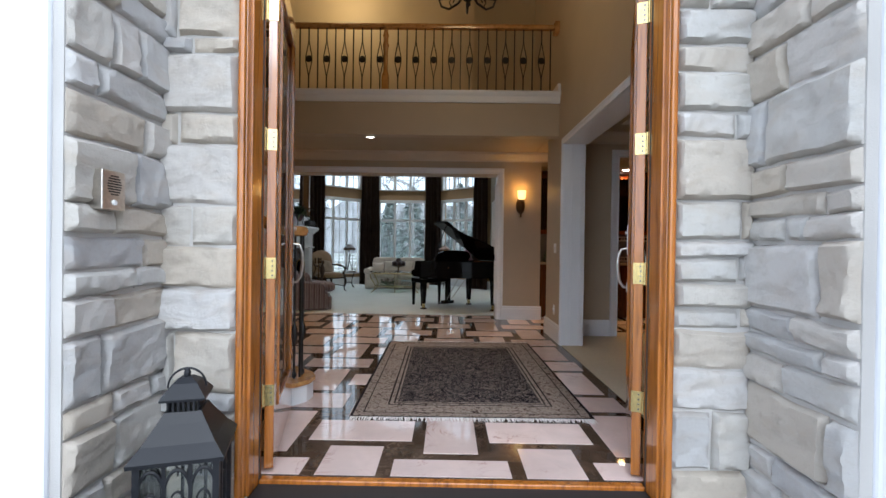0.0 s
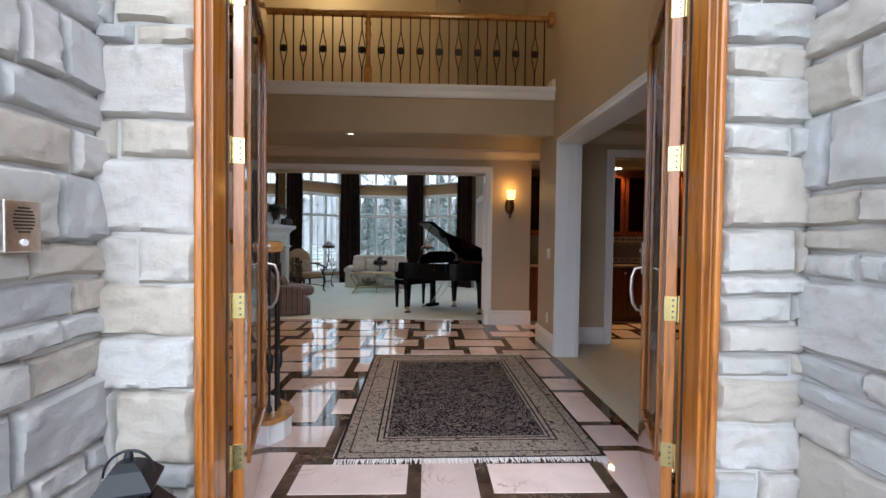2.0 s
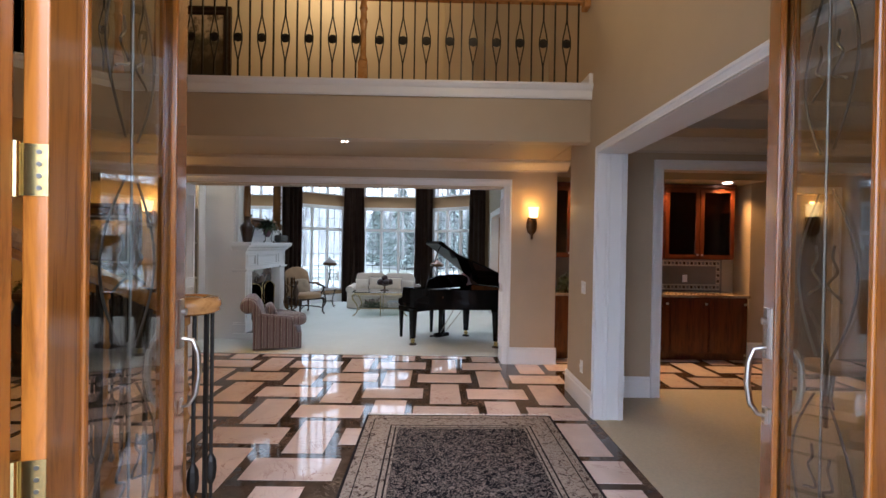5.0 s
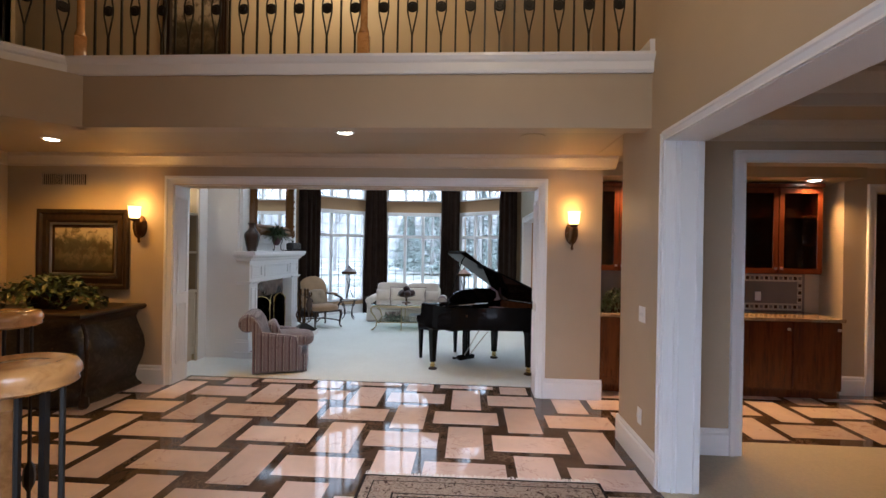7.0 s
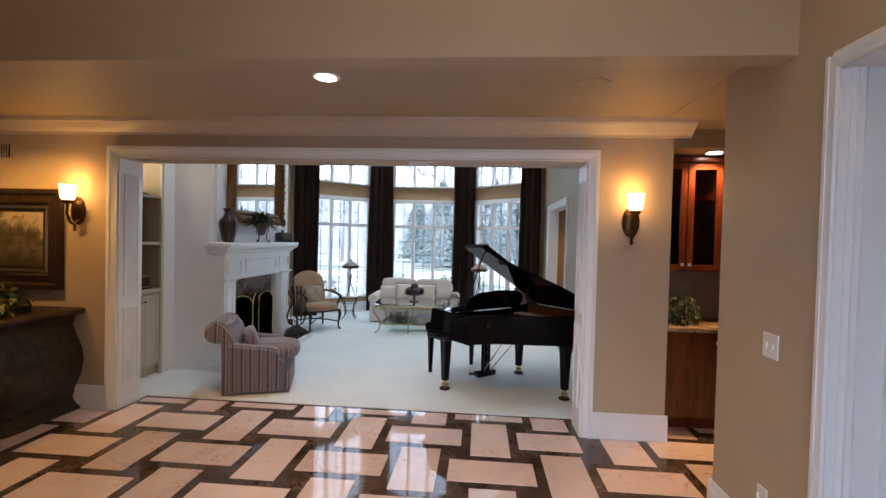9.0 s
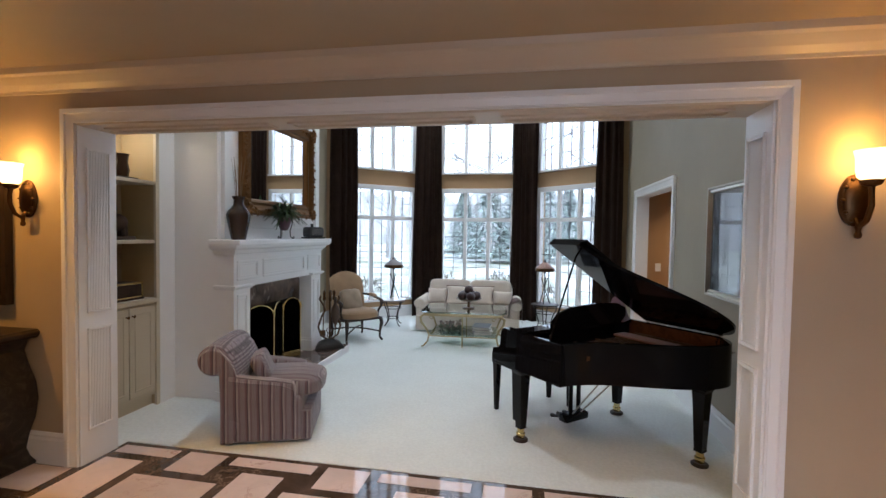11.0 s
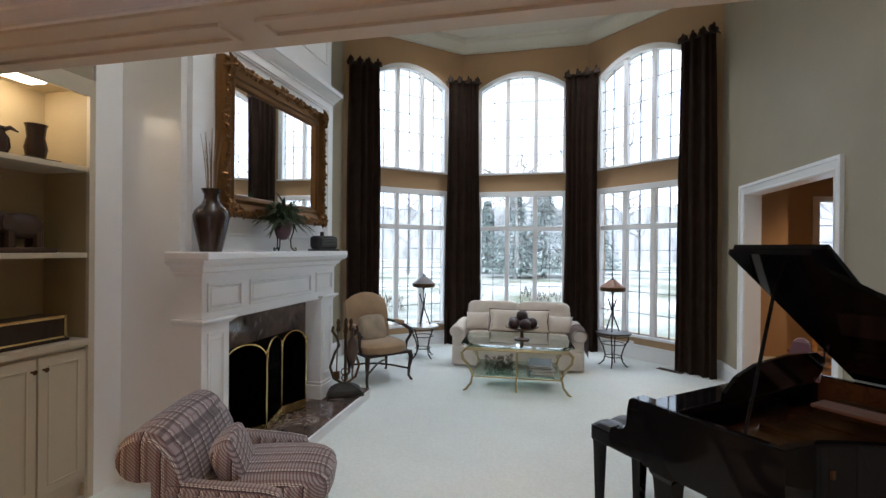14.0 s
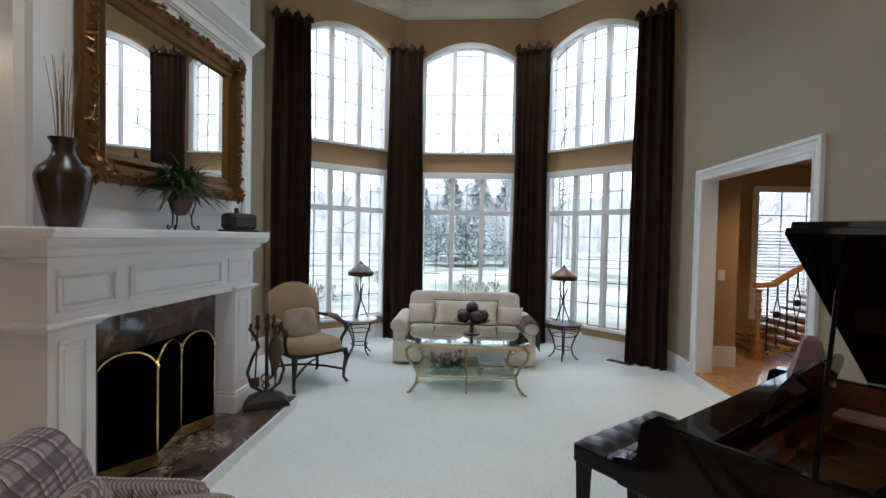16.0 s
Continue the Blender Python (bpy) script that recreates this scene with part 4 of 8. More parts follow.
# ---------------------------------------------------------------- hall: rug
def rug_mat():
    m, n, l, b = mat_new("oriental_rug", (0.1, 0.09, 0.09), 0.95, spec=0.1)
    tc = n.new("ShaderNodeTexCoord")
    sep = n.new("ShaderNodeSeparateXYZ")
    l.new(tc.outputs["Object"], sep.inputs[0])
    def math_(op, a, c=None):
        k = n.new("ShaderNodeMath")
        k.operation = op
        for i, v in enumerate((a, c)):
            if v is None:
                continue
            if isinstance(v, (int, float)):
                k.inputs[i].default_value = v
            else:
                l.new(v, k.inputs[i])
        return k.outputs[0]
    ax = math_("SUBTRACT", 0.81, math_("ABSOLUTE", sep.outputs[0]))
    ay = math_("SUBTRACT", 1.17, math_("ABSOLUTE", sep.outputs[1]))
    edge = math_("MINIMUM", ax, ay)
    v = tc.outputs["Object"]
    vor = n.new("ShaderNodeTexVoronoi")
    vor.inputs["Scale"].default_value = 24
    l.new(v, vor.inputs["Vector"])
    fl = noise_tex(n, l, v, 40, 4, 0.65, 1.6)
    field = ramp(n, l, fl, [(0.40, (0.014, 0.014, 0.02)), (0.515, (0.03, 0.025, 0.03)), (0.55, (0.58, 0.50, 0.44)), (0.60, (0.26, 0.17, 0.15)), (0.66, (0.03, 0.026, 0.03))])
    petals = ramp(n, l, vor.outputs["Distance"], [(0.10, (1, 1, 1)), (0.16, (0, 0, 0))])
    field = mixc(n, l, petals, field, (0.48, 0.37, 0.31))
    bl = noise_tex(n, l, v, 24, 4, 0.6, 1.5)
    border = ramp(n, l, bl, [(0.38, (0.10, 0.06, 0.055)), (0.45, (0.52, 0.43, 0.36)), (0.58, (0.66, 0.57, 0.48)), (0.63, (0.22, 0.10, 0.085)), (0.70, (0.5, 0.42, 0.36))])
    bands = n.new("ShaderNodeValToRGB")
    bands.color_ramp.interpolation = "CONSTANT"
    el = bands.color_ramp.elements
    stops = [(0.0, 0.0), (0.018, 0.55), (0.075, 0.25), (0.085, 0.5), (0.225, 0.25), (0.235, 0.62), (0.265, 0.25), (0.275, 0.8), (0.29, 1.0)]
    while len(el) < len(stops):
        el.new(0.5)
    for k, (p, c) in enumerate(stops):
        el[k].position, el[k].color = p, (c, c, c, 1)
    l.new(edge, bands.inputs["Fac"])
    infield = math_("GREATER_THAN", bands.outputs["Color"], 0.9)
    col = mixc(n, l, infield, border, field)
    dark = math_("LESS_THAN", bands.outputs["Color"], 0.3)
    col = mixc(n, l, dark, col, (0.035, 0.028, 0.03))
    l.new(col, b.inputs["Base Color"])
    bump(n, l, b, noise_tex(n, l, v, 300, 2), 0.5, 0.004)
    return m


t = thing("rug", pose(0.53, 2.22, 0.003, 0, 0, 0.8), "dark oriental rug with a beige floral border on the marble floor", "rug")
bm = bmesh.new()
vs = grid_sheet(bm, lambda u, v: ((u - 0.5) * 1.62, (v - 0.5) * 2.34, 0.009 + 0.0015 * noise.noise((u * 6, v * 8, 1.0))), 16, 24)
bmesh.ops.solidify(bm, geom=bm.faces[:], thickness=0.008)
part("woven_field", bm, rug_mat(), t, "", True)
M["fringe"] = cloth("cotton_fringe", (0.72, 0.68, 0.64), 0.9, 300)
for e in (-1, 1):
    bm = bmesh.new()
    r2 = random.Random(9 + e)
    for k in range(170):
        x = -0.80 + 1.60 * k / 169
        ln = 0.035 + 0.022 * r2.random() + (0.02 if abs(x) > 0.74 else 0)
        dx = r2.uniform(-0.018, 0.018)
        y0 = e * 1.168
        tube(bm, [(x, y0, 0.008), (x + dx * 0.4, y0 + e * ln * 0.5, 0.005 + 0.006 * r2.random()), (x + dx, y0 + e * ln, 0.0025)], [0.004, 0.0045, 0.002], 4)
    part("fringe", bm, M["fringe"], t, "ragged off-white cotton fringe")

# ---------------------------------------------------------------- hall: sconces, downlights, vent, switch plates
def wall_sconce(m):
    t = thing("wall_sconce", m, "lit bronze wall sconce with a cream glass shade", "wall lamp", "wall sconces")
    b = bmesh.new()
    rings = [[(rx * math.cos(a), -d, rz * math.sin(a)) for a in (2 * math.pi * k / 24 for k in range(24))] for rx, rz, d in ((0.070, 0.125, 0.0), (0.070, 0.125, 0.010), (0.060, 0.112, 0.018), (0.052, 0.10, 0.018), (0.040, 0.08, 0.028), (0.015, 0.03, 0.032))]
    face_loop(b, rings)
    for a in range(10):
        q = 2 * math.pi * a / 10
        lathe(b, [(0, -0.008), (0.010, -0.004), (0.012, 0.0), (0.008, 0.008), (0, 0.011)], 8, (0.054 * math.cos(q), -0.018, 0.104 * math.sin(q)))
    part("backplate", b, M["bronze"], t, "oval bronze backplate with a beaded rim", True)
    b = bmesh.new()
    tube(b, [(0, -0.02, -0.09), (0, -0.05, -0.125), (0, -0.09, -0.10), (0, -0.118, -0.03), (0, -0.115, 0.02), (0, -0.11, 0.06)], [0.012, 0.013, 0.012, 0.012, 0.011, 0.014], 10)
    lathe(b, [(0.0, -0.185), (0.012, -0.18), (0.016, -0.165), (0.010, -0.15), (0.014, -0.13), (0.008, -0.11)], 10, (0, -0.04, 0))
    part("arm", b, M["bronze"], t, "", True)
    b = bmesh.new()
    lathe(b, [(0.014, 0.055), (0.034, 0.062), (0.042, 0.075), (0.046, 0.085), (0.030, 0.088)], 16, (0, -0.11, 0))
    part("cup", b, M["bronze"], t, "", True)
    b = bmesh.new()
    lathe(b, [(0.036, 0.086), (0.052, 0.10), (0.058, 0.13), (0.060, 0.19), (0.066, 0.215), (0.068, 0.222), (0.062, 0.221), (0.056, 0.19), (0.053, 0.13), (0.044, 0.10), (0.03, 0.092)], 22, (0, -0.11, 0))
    s = part("shade", b, M["lamp_glass"], t, "glowing cream glass shade", True)
    s.visible_shadow = False
    return t


def point(name, at, energy, c=(1.0, 0.72, 0.40), r=0.03):
    d = bpy.data.lights.new(name, "POINT")
    d.energy, d.color, d.shadow_soft_size = energy, c, r
    o = new(name, d)
    o.location = at
    return o


M["bronze"] = metal("aged_bronze", (0.12, 0.065, 0.03), 0.42)
wall_sconce(pose(1.50, YW, 1.785))
wall_sconce(pose(-3.325, YW, 1.785))
for x in (1.50, -3.325):
    point("sconce_bulb", (x, YW - 0.11, 1.99), 1.8, (1.0, 0.46, 0.09), 0.035)


def downlight(x, y, z, energy=18, cone=110, tone=(1.0, 0.66, 0.34)):
    t = thing("downlight", pose(x, y, z), "small lit recessed ceiling downlight with a white ring", "downlight", "recessed downlights")
    b = bmesh.new()
    lathe(b, [(0.058, 0.0), (0.085, 0.0), (0.085, -0.005), (0.076, -0.009), (0.060, -0.006)], 24)
    part("ring", b, M["white"], t)
    b = bmesh.new()
    lathe(b, [(0.0, -0.002), (0.059, -0.002), (0.059, -0.010), (0.045, -0.013), (0.0, -0.014)], 20)
    part("lens", b, M["downlight"], t, "glowing warm lens")
    d = bpy.data.lights.new("downlight_lamp", "SPOT")
    d.energy, d.color, d.spot_size, d.spot_blend, d.shadow_soft_size = energy, tone, radians(cone), 0.6, 0.05
    o = new("downlight_lamp", d)
    o.matrix_basis = look((x, y, z - 0.02), (x, y, z - 1))


for x, y in ((-0.70, 4.16), (-3.69, 4.45)):
    downlight(x, y, LOW, 50 if x > -2 else 62, 150, (1.0, 0.60, 0.22) if x > -2 else (1.0, 0.45, 0.06))
t = thing("ceiling_speaker", pose(0.95, 4.3, LOW), "flat round ceiling speaker painted like the ceiling", "speaker")
bm = bmesh.new()
lathe(bm, [(0.0, 0.0), (0.11, 0.0), (0.108, -0.006), (0.0, -0.007)], 28)
part("grille", bm, M["ceiling"], t)

t = thing("air_vent", pose(-4.256, YW, 2.315) @ Matrix.Diagonal((0.83, 1, 0.85, 1)), "ochre painted wall air vent with vertical slots", "air vent")
part("frame", B((-0.34, 0.34, -0.008, 0, -0.085, -0.07), (-0.34, 0.34, -0.008, 0, 0.07, 0.085), (-0.34, -0.32, -0.008, 0, -0.07, 0.07), (0.32, 0.34, -0.008, 0, -0.07, 0.07), (-0.01, 0.01, -0.008, 0, -0.07, 0.07)), M["wall_hall"], t)
part("backing", B((-0.32, 0.32, -0.002, 0.0, -0.07, 0.07)), M["dark_wood"], t)
for k in range(22):
    if k != 11:
        x = -0.31 + k * 0.0282
        part("slat", B((x, x + 0.010, -0.008, -0.002, -0.07, 0.07)), M["wall_hall"], t)


def plate(name, m, label, cat, w=0.075, h=0.118, toggles=1):
    t = thing(name, m, label, cat)
    part("plate", B((-w / 2, w / 2, -0.006, 0, -h / 2, h / 2), bevel=0.002), M["white"], t)
    for k in range(toggles):
        x = (k - (toggles - 1) / 2) * 0.046
        part("toggle", B((x - 0.006, x + 0.006, -0.014, -0.006, -0.014, 0.014), bevel=0.002), M["white"], t)


plate("light_switch", pose(1.70, 3.70, 1.13, 0, 0, -90), "white double light switch on the taupe wall", "switch", 0.115, 0.118, 2)
plate("wall_socket", pose(1.70, 3.72, 0.37, 0, 0, -90), "white wall socket above the skirting", "socket", 0.075, 0.118, 2)

# ---------------------------------------------------------------- hall: gallery railing
def baluster_mesh(basket):
    b = bmesh.new()
    h = 0.80
    if not basket:
        box(b, -0.007, 0.007, -0.007, 0.007, 0, h)
    else:
        box(b, -0.007, 0.007, -0.007, 0.007, 0, 0.18)
        box(b, -0.007, 0.007, -0.007, 0.007, h - 0.18, h)
        for s in (-1, 1):
            tube(b, [(0, 0, 0.17), (s * 0.012, 0, 0.24), (s * 0.036, 0, 0.36), (s * 0.038, 0, 0.40), (s * 0.036, 0, 0.44), (s * 0.012, 0, 0.56), (0, 0, h - 0.17)], 0.0065, 6)
    return b


def medal_mesh():
    b = bmesh.new()
    rings = [[(r * math.cos(a), d, r * math.sin(a)) for a in (2 * math.pi * k / 18 for k in range(18))] for r, d in ((0.001, -0.014), (0.018, -0.014), (0.024, -0.008), (0.036, -0.008), (0.043, 0.0), (0.036, 0.008), (0.024, 0.008), (0.018, 0.014), (0.001, 0.014))]
    face_loop(b, rings)
    return b


rail = thing("railing", pose(0, 3.69, 3.025), "oak gallery railing with black iron balusters and round medallions", "railing", "gallery railings")
HR = [(-0.032, 0), (0.032, 0), (0.036, 0.02), (0.028, 0.045), (0.012, 0.062), (-0.012, 0.062), (-0.028, 0.045), (-0.036, 0.02)]


def rail_bar(name, parent, p0, p1, mat="oak"):
    p0, p1 = Vector(p0), Vector(p1)
    d = (p1 - p0).normalized()
    o = Vector((d.y, -d.x, 0)).normalized()
    u = o.cross(d) * -1
    if u.z < 0:
        u = -u
    b = bmesh.new()
    face_loop(b, [[p + o * a + u * c for a, c in HR] for p in (p0, p1)])
    return part(name, b, M[mat], parent)


rail_bar("handrail", rail, (1.66, 0, 0.79), (-2.69, 0, 0.79))
part("rosette", B((1.64, 1.70, -0.06, 0.06, 0.74, 0.88), bevel=0.01), M["oak"], rail)
part("shoe_rail", B((-2.69, 1.70, -0.03, 0.03, 0.0, 0.022), bevel=0.004), M["oak"], rail)
bal = [bpy.data.meshes.new("baluster_plain"), bpy.data.meshes.new("baluster_basket"), bpy.data.meshes.new("medallion")]
for me, b in zip(bal, (baluster_mesh(False), baluster_mesh(True), medal_mesh())):
    finish(b)
    b.to_mesh(me)
    b.free()
    me.materials.append(M["iron"])


def baluster(parent, at, k, turn=0):
    o = new("baluster", bal[1 if k % 2 else 0])
    o.parent = parent
    o.matrix_basis = pose(*at, 0, 0, turn)
    if k % 2:
        q = new("medallion", bal[2])
        q.parent = o
        q.location = (0, 0, 0.40)


def newel(parent, at, h=0.95):
    b = bmesh.new()
    x, y, z = at
    box(b, x - 0.042, x + 0.042, y - 0.042, y + 0.042, z, z + 0.20, bevel=0.005)
    lathe(b, [(0.030, 0.19), (0.042, 0.21), (0.036, 0.235), (0.028, 0.26), (0.026, 0.50), (0.034, 0.56), (0.040, 0.585), (0.030, 0.61), (0.028, 0.68), (0.040, 0.70), (0.030, 0.73), (0.026, h - 0.05), (0.036, h - 0.04), (0.036, h - 0.01)], 16, at)
    return part("newel_post", b, M["oak"], parent, "", True)


x, k = 1.60, 0
while x > -2.64:
    if abs(x + 0.43) < 0.06:
        newel(rail, (-0.43, 0, 0.0), 0.82)
    else:
        baluster(rail, (x, 0, 0.01), k)
    x -= 0.1105
    k += 1
rail2 = thing("railing", pose(-2.72, 3.69, 3.025, 0, 0, 45), "angled oak gallery railing with black iron balusters", "railing", "gallery railings")
rail_bar("handrail", rail2, (0, 0, 0.79), (-1.45, 0, 0.79))
part("shoe_rail", B((-1.45, 0.0, -0.03, 0.03, 0.0, 0.022)), M["oak"], rail2)
newel(rail2, (0, 0, 0.0), 0.82)
for k in range(1, 13):
    baluster(rail2, (-0.11 * k, 0, 0.01), k)
# chandelier of the hall
M["bulb"] = emissive("lit_candle_bulb", (1.0, 0.78, 0.5), 8.0)
ch = thing("chandelier", pose(0.52, 2.1, UP), "dark iron chandelier with curled arms hanging in the hall", "chandelier")
bm = bmesh.new()
lathe(bm, [(0.0, 0), (0.07, 0), (0.06, -0.03), (0.012, -0.05), (0.010, -1.55), (0.03, -1.60), (0.02, -1.72), (0.05, -1.85), (0.03, -1.98), (0.06, -2.06), (0.045, -2.12), (0.018, -2.15), (0.022, -2.18), (0.0, -2.20)], 14)
part("stem", bm, M["iron"], ch, "", True)
for k in range(8):
    a = 2 * math.pi * k / 8
    bm = bmesh.new()
    tube(bm, [(r * math.cos(a), r * math.sin(a), z) for r, z in ((0.03, -2.05), (0.12, -2.12), (0.24, -2.13), (0.34, -2.07), (0.38, -1.98), (0.36, -1.93))], 0.010, 8)
    tube(bm, [(r * math.cos(a), r * math.sin(a), z) for r, z in ((0.20, -2.13), (0.24, -2.07), (0.20, -2.03), (0.17, -2.06), (0.19, -2.09))], 0.006, 6)
    arm = part("arm", bm, M["iron"], ch, "", True)
    bm = bmesh.new()
    lathe(bm, [(0.0, -1.945), (0.035, -1.94), (0.045, -1.925), (0.014, -1.92), (0.013, -1.82), (0.0, -1.82)], 12, (0.36 * math.cos(a), 0.36 * math.sin(a), 0))
    part("candle_cup", bm, M["iron"], arm)
    bm = bmesh.new()
    lathe(bm, [(0.0, -1.82), (0.012, -1.80), (0.014, -1.78), (0.006, -1.75), (0.0, -1.73)], 10, (0.36 * math.cos(a), 0.36 * math.sin(a), 0))
    part("bulb", bm, M["bulb"], arm, "lit warm candle bulb")
point("chandelier_light", (0.52, 2.1, UP - 1.6), 17, (1.0, 0.70, 0.36), 0.25)
point("gallery_light", (-1.2, 4.5, 5.0), 24, (1.0, 0.70, 0.36), 0.12)


# ---------------------------------------------------------------- living room: chimney breast and mantelpiece
FX = -2.85     # face of the chimney breast
bm = B((-3.72, -3.298, 6.27, 6.45, 0, LH), (LEFT_X - 0.25, FX, 6.45, 6.80, 0, LH), (LEFT_X - 0.25, FX, 7.84, 8.50, 0, LH), (LEFT_X - 0.25, FX, 6.80, 7.84, 0.98, LH), (LEFT_X - 0.25, LEFT_X - 0.2, 6.80, 7.84, 0, 0.98))
structure("wall_chimney_breast", bm, M["white"], "white painted chimney breast", "wall")
structure("firebox", B((LEFT_X - 0.2, LEFT_X - 0.18, 6.80, 7.84, 0.1, 0.98), (LEFT_X - 0.2, FX, 6.80, 6.82, 0.1, 0.98), (LEFT_X - 0.2, FX, 7.82, 7.84, 0.1, 0.98), (LEFT_X - 0.2, FX, 6.82, 7.82, 0.94, 0.98), (LEFT_X - 0.2, FX, 6.80, 7.84, 0.0, 0.1)),
          paint("soot_brick", (0.02, 0.018, 0.016), 0.9, 0.3, 0.5), "sooty black firebox", "fireplace")

mantel = thing("mantelpiece", pose(0, 0, 0), "white panelled mantelpiece with a deep moulded shelf", "mantelpiece")


def panel_rect(b, x, y0, y1, z0, z1, t=0.022, d=0.016):
    """A raised rectangular bead on a face that looks to +x."""
    for a in ((y0, y1, z0, z0 + t), (y0, y1, z1 - t, z1), (y0, y0 + t, z0 + t, z1 - t), (y1 - t, y1, z0 + t, z1 - t)):
        box(b, x, x + d, a[0], a[1], a[2], a[3], bevel=0.004, seg=1)


for y0, y1 in ((6.42, 6.67), (7.95, 8.20)):
    bm = B((FX, -2.66, y0, y1, 0.1, 1.06))
    box(bm, FX, -2.645, y0 - 0.012, y1 + 0.012, 0.1, 0.24, bevel=0.006)
    box(bm, FX, -2.65, y0 - 0.006, y1 + 0.006, 0.24, 0.27, bevel=0.008)
    panel_rect(bm, -2.66, y0 + 0.045, y1 - 0.045, 0.33, 1.0, 0.022, 0.012)
    panel_rect(bm, -2.66, y0 + 0.07, y1 - 0.07, 0.37, 0.96, 0.012, 0.008)
    part("pilaster", bm, M["white"], mantel)
    bm = bmesh.new()
    CAP = [(0, 0), (0.012, 0), (0.02, 0.012), (0.035, 0.022), (0.04, 0.03), (0.04, 0.042), (0, 0.042)]
    mould(bm, (-2.66, y0 - 0.0, 1.045), (-2.66, y1 + 0.0, 1.045), (1, 0, 0), CAP, 1, 1)
    mould(bm, (FX, y0, 1.045), (-2.66, y0, 1.045), (0, -1, 0), CAP, 0, 1)
    mould(bm, (FX, y1, 1.045), (-2.66, y1, 1.045), (0, 1, 0), CAP, 0, 1)
    part("capital", bm, M["white"], mantel)
bm = B((FX, -2.66, 6.42, 8.22, 1.085, 1.36))
for y0, y1 in ((6.46, 6.80), (6.88, 7.76), (7.84, 8.18)):
    panel_rect(bm, -2.66, y0, y1, 1.13, 1.315, 0.024, 0.012)
    panel_rect(bm, -2.66, y0 + 0.03, y1 - 0.03, 1.16, 1.285, 0.010, 0.008)
box(bm, FX, -2.67, 6.67, 7.95, 1.06, 1.085)
part("frieze", bm, M["white"], mantel)
bm = bmesh.new()
MC = [(0, 0), (0.010, 0), (0.014, 0.02), (0.035, 0.03), (0.05, 0.06), (0.085, 0.08), (0.095, 0.10), (0.095, 0.105), (0, 0.105)]
mould(bm, (-2.66, 6.42, 1.355), (-2.66, 8.22, 1.355), (1, 0, 0), MC, 1, 1)
mould(bm, (FX, 6.42, 1.355), (-2.66, 6.42, 1.355), (0, -1, 0), MC, 0, 1)
mould(bm, (FX, 8.22, 1.355), (-2.66, 8.22, 1.355), (0, 1, 0), MC, 0, 1)
part("cornice", bm, M["white"], mantel)
part("shelf", B((FX, -2.535, 6.325, 8.265, 1.46, 1.51), bevel=0.008), M["white"], mantel)
for a in ((6.67, 6.86, 0.1, 1.06), (7.76, 7.95, 0.1, 1.06), (6.86, 7.76, 0.80, 1.06)):
    part("marble_slip", B((FX, FX + 0.03, *a)), M["fire_marble"], mantel, "mottled brown marble slip")
bm = B((FX, -2.335, 6.41, 8.39, 0.0, 0.075))
box(bm, FX, -2.322, 6.398, 8.402, 0.075, 0.10, bevel=0.006)
hearth = thing("hearth", pose(0, 0, 0), "raised hearth of brown marble with a white painted edge", "hearth")
part("edge", bm, M["white"], hearth, "white painted edge")
part("slab", B((FX + 0.002, -2.335, 6.43, 8.375, 0.095, 0.106)), M["fire_marble"], hearth, "polished brown marble slab")

# overmantel panelling
om = thing("overmantel", pose(0, 0, 0), "white panelled overmantel with a moulded cornice", "panelling")
part("backboard", B((FX, FX + 0.02, 6.50, 8.46, 1.51, 3.05)), M["white"], om)
for a in ((6.50, 8.46, 1.51, 1.62), (6.50, 8.46, 2.98, 3.05), (6.50, 6.60, 1.62, 2.98), (8.36, 8.46, 1.62, 2.98)):
    part("rail", B((FX + 0.02, FX + 0.042, *a)), M["white"], om)
bm = bmesh.new()
panel_rect(bm, FX + 0.02, 6.60, 8.36, 1.62, 2.98, 0.022, 0.014)
part("bead", bm, M["white"], om)
bm = bmesh.new()
CR2 = [(q * 0.6, u * 1.0) for q, u in CROWN]
mould(bm, (FX + 0.042, 6.47, 3.05), (FX + 0.042, 8.46, 3.05), (1, 0, 0), CR2, 1, 1)
mould(bm, (FX - 0.0, 6.47, 3.05), (FX + 0.042, 6.47, 3.05), (0, -1, 0), CR2, 0, 1)
mould(bm, (FX - 0.0, 8.46, 3.05), (FX + 0.042, 8.46, 3.05), (0, 1, 0), CR2, 0, 1)
part("cornice", bm, M["white"], om)
bm = bmesh.new()
panel_rect(bm, FX, 6.55, 8.40, 3.45, 4.6, 0.03, 0.014)
part("upper_panel", bm, M["white"], om)

# mirror in a carved gilt frame
M["gilt"] = metal("antique_gilt", (0.21, 0.105, 0.04), 0.45)
MY0, MY1, MZ0, MZ1 = 6.72, 8.19, 1.76, 2.87
mir = thing("mirror", pose(FX + 0.03, 0, 0), "large mirror in a carved antique gilt frame above the mantel", "mirror")
bm = bmesh.new()
FRP = [(0.0, 0.0), (0.05, 0.0), (0.075, 0.02), (0.085, 0.045), (0.06, 0.07), (0.045, 0.10), (0.055, 0.125), (0.04, 0.15), (0.015, 0.165), (0.0, 0.165)]
cor = [(MY0, MZ0), (MY1, MZ0), (MY1, MZ1), (MY0, MZ1)]
ins = [(1, 1), (-1, 1), (-1, -1), (1, -1)]
rings = [[(d, y + sy * w, z + sz * w) for d, w in FRP] for (y, z), (sy, sz) in zip(cor, ins)]
face_loop(bm, rings + [rings[0]], caps=False)
part("frame", bm, M["gilt"], mir)
bm = bmesh.new()
r3 = random.Random(12)


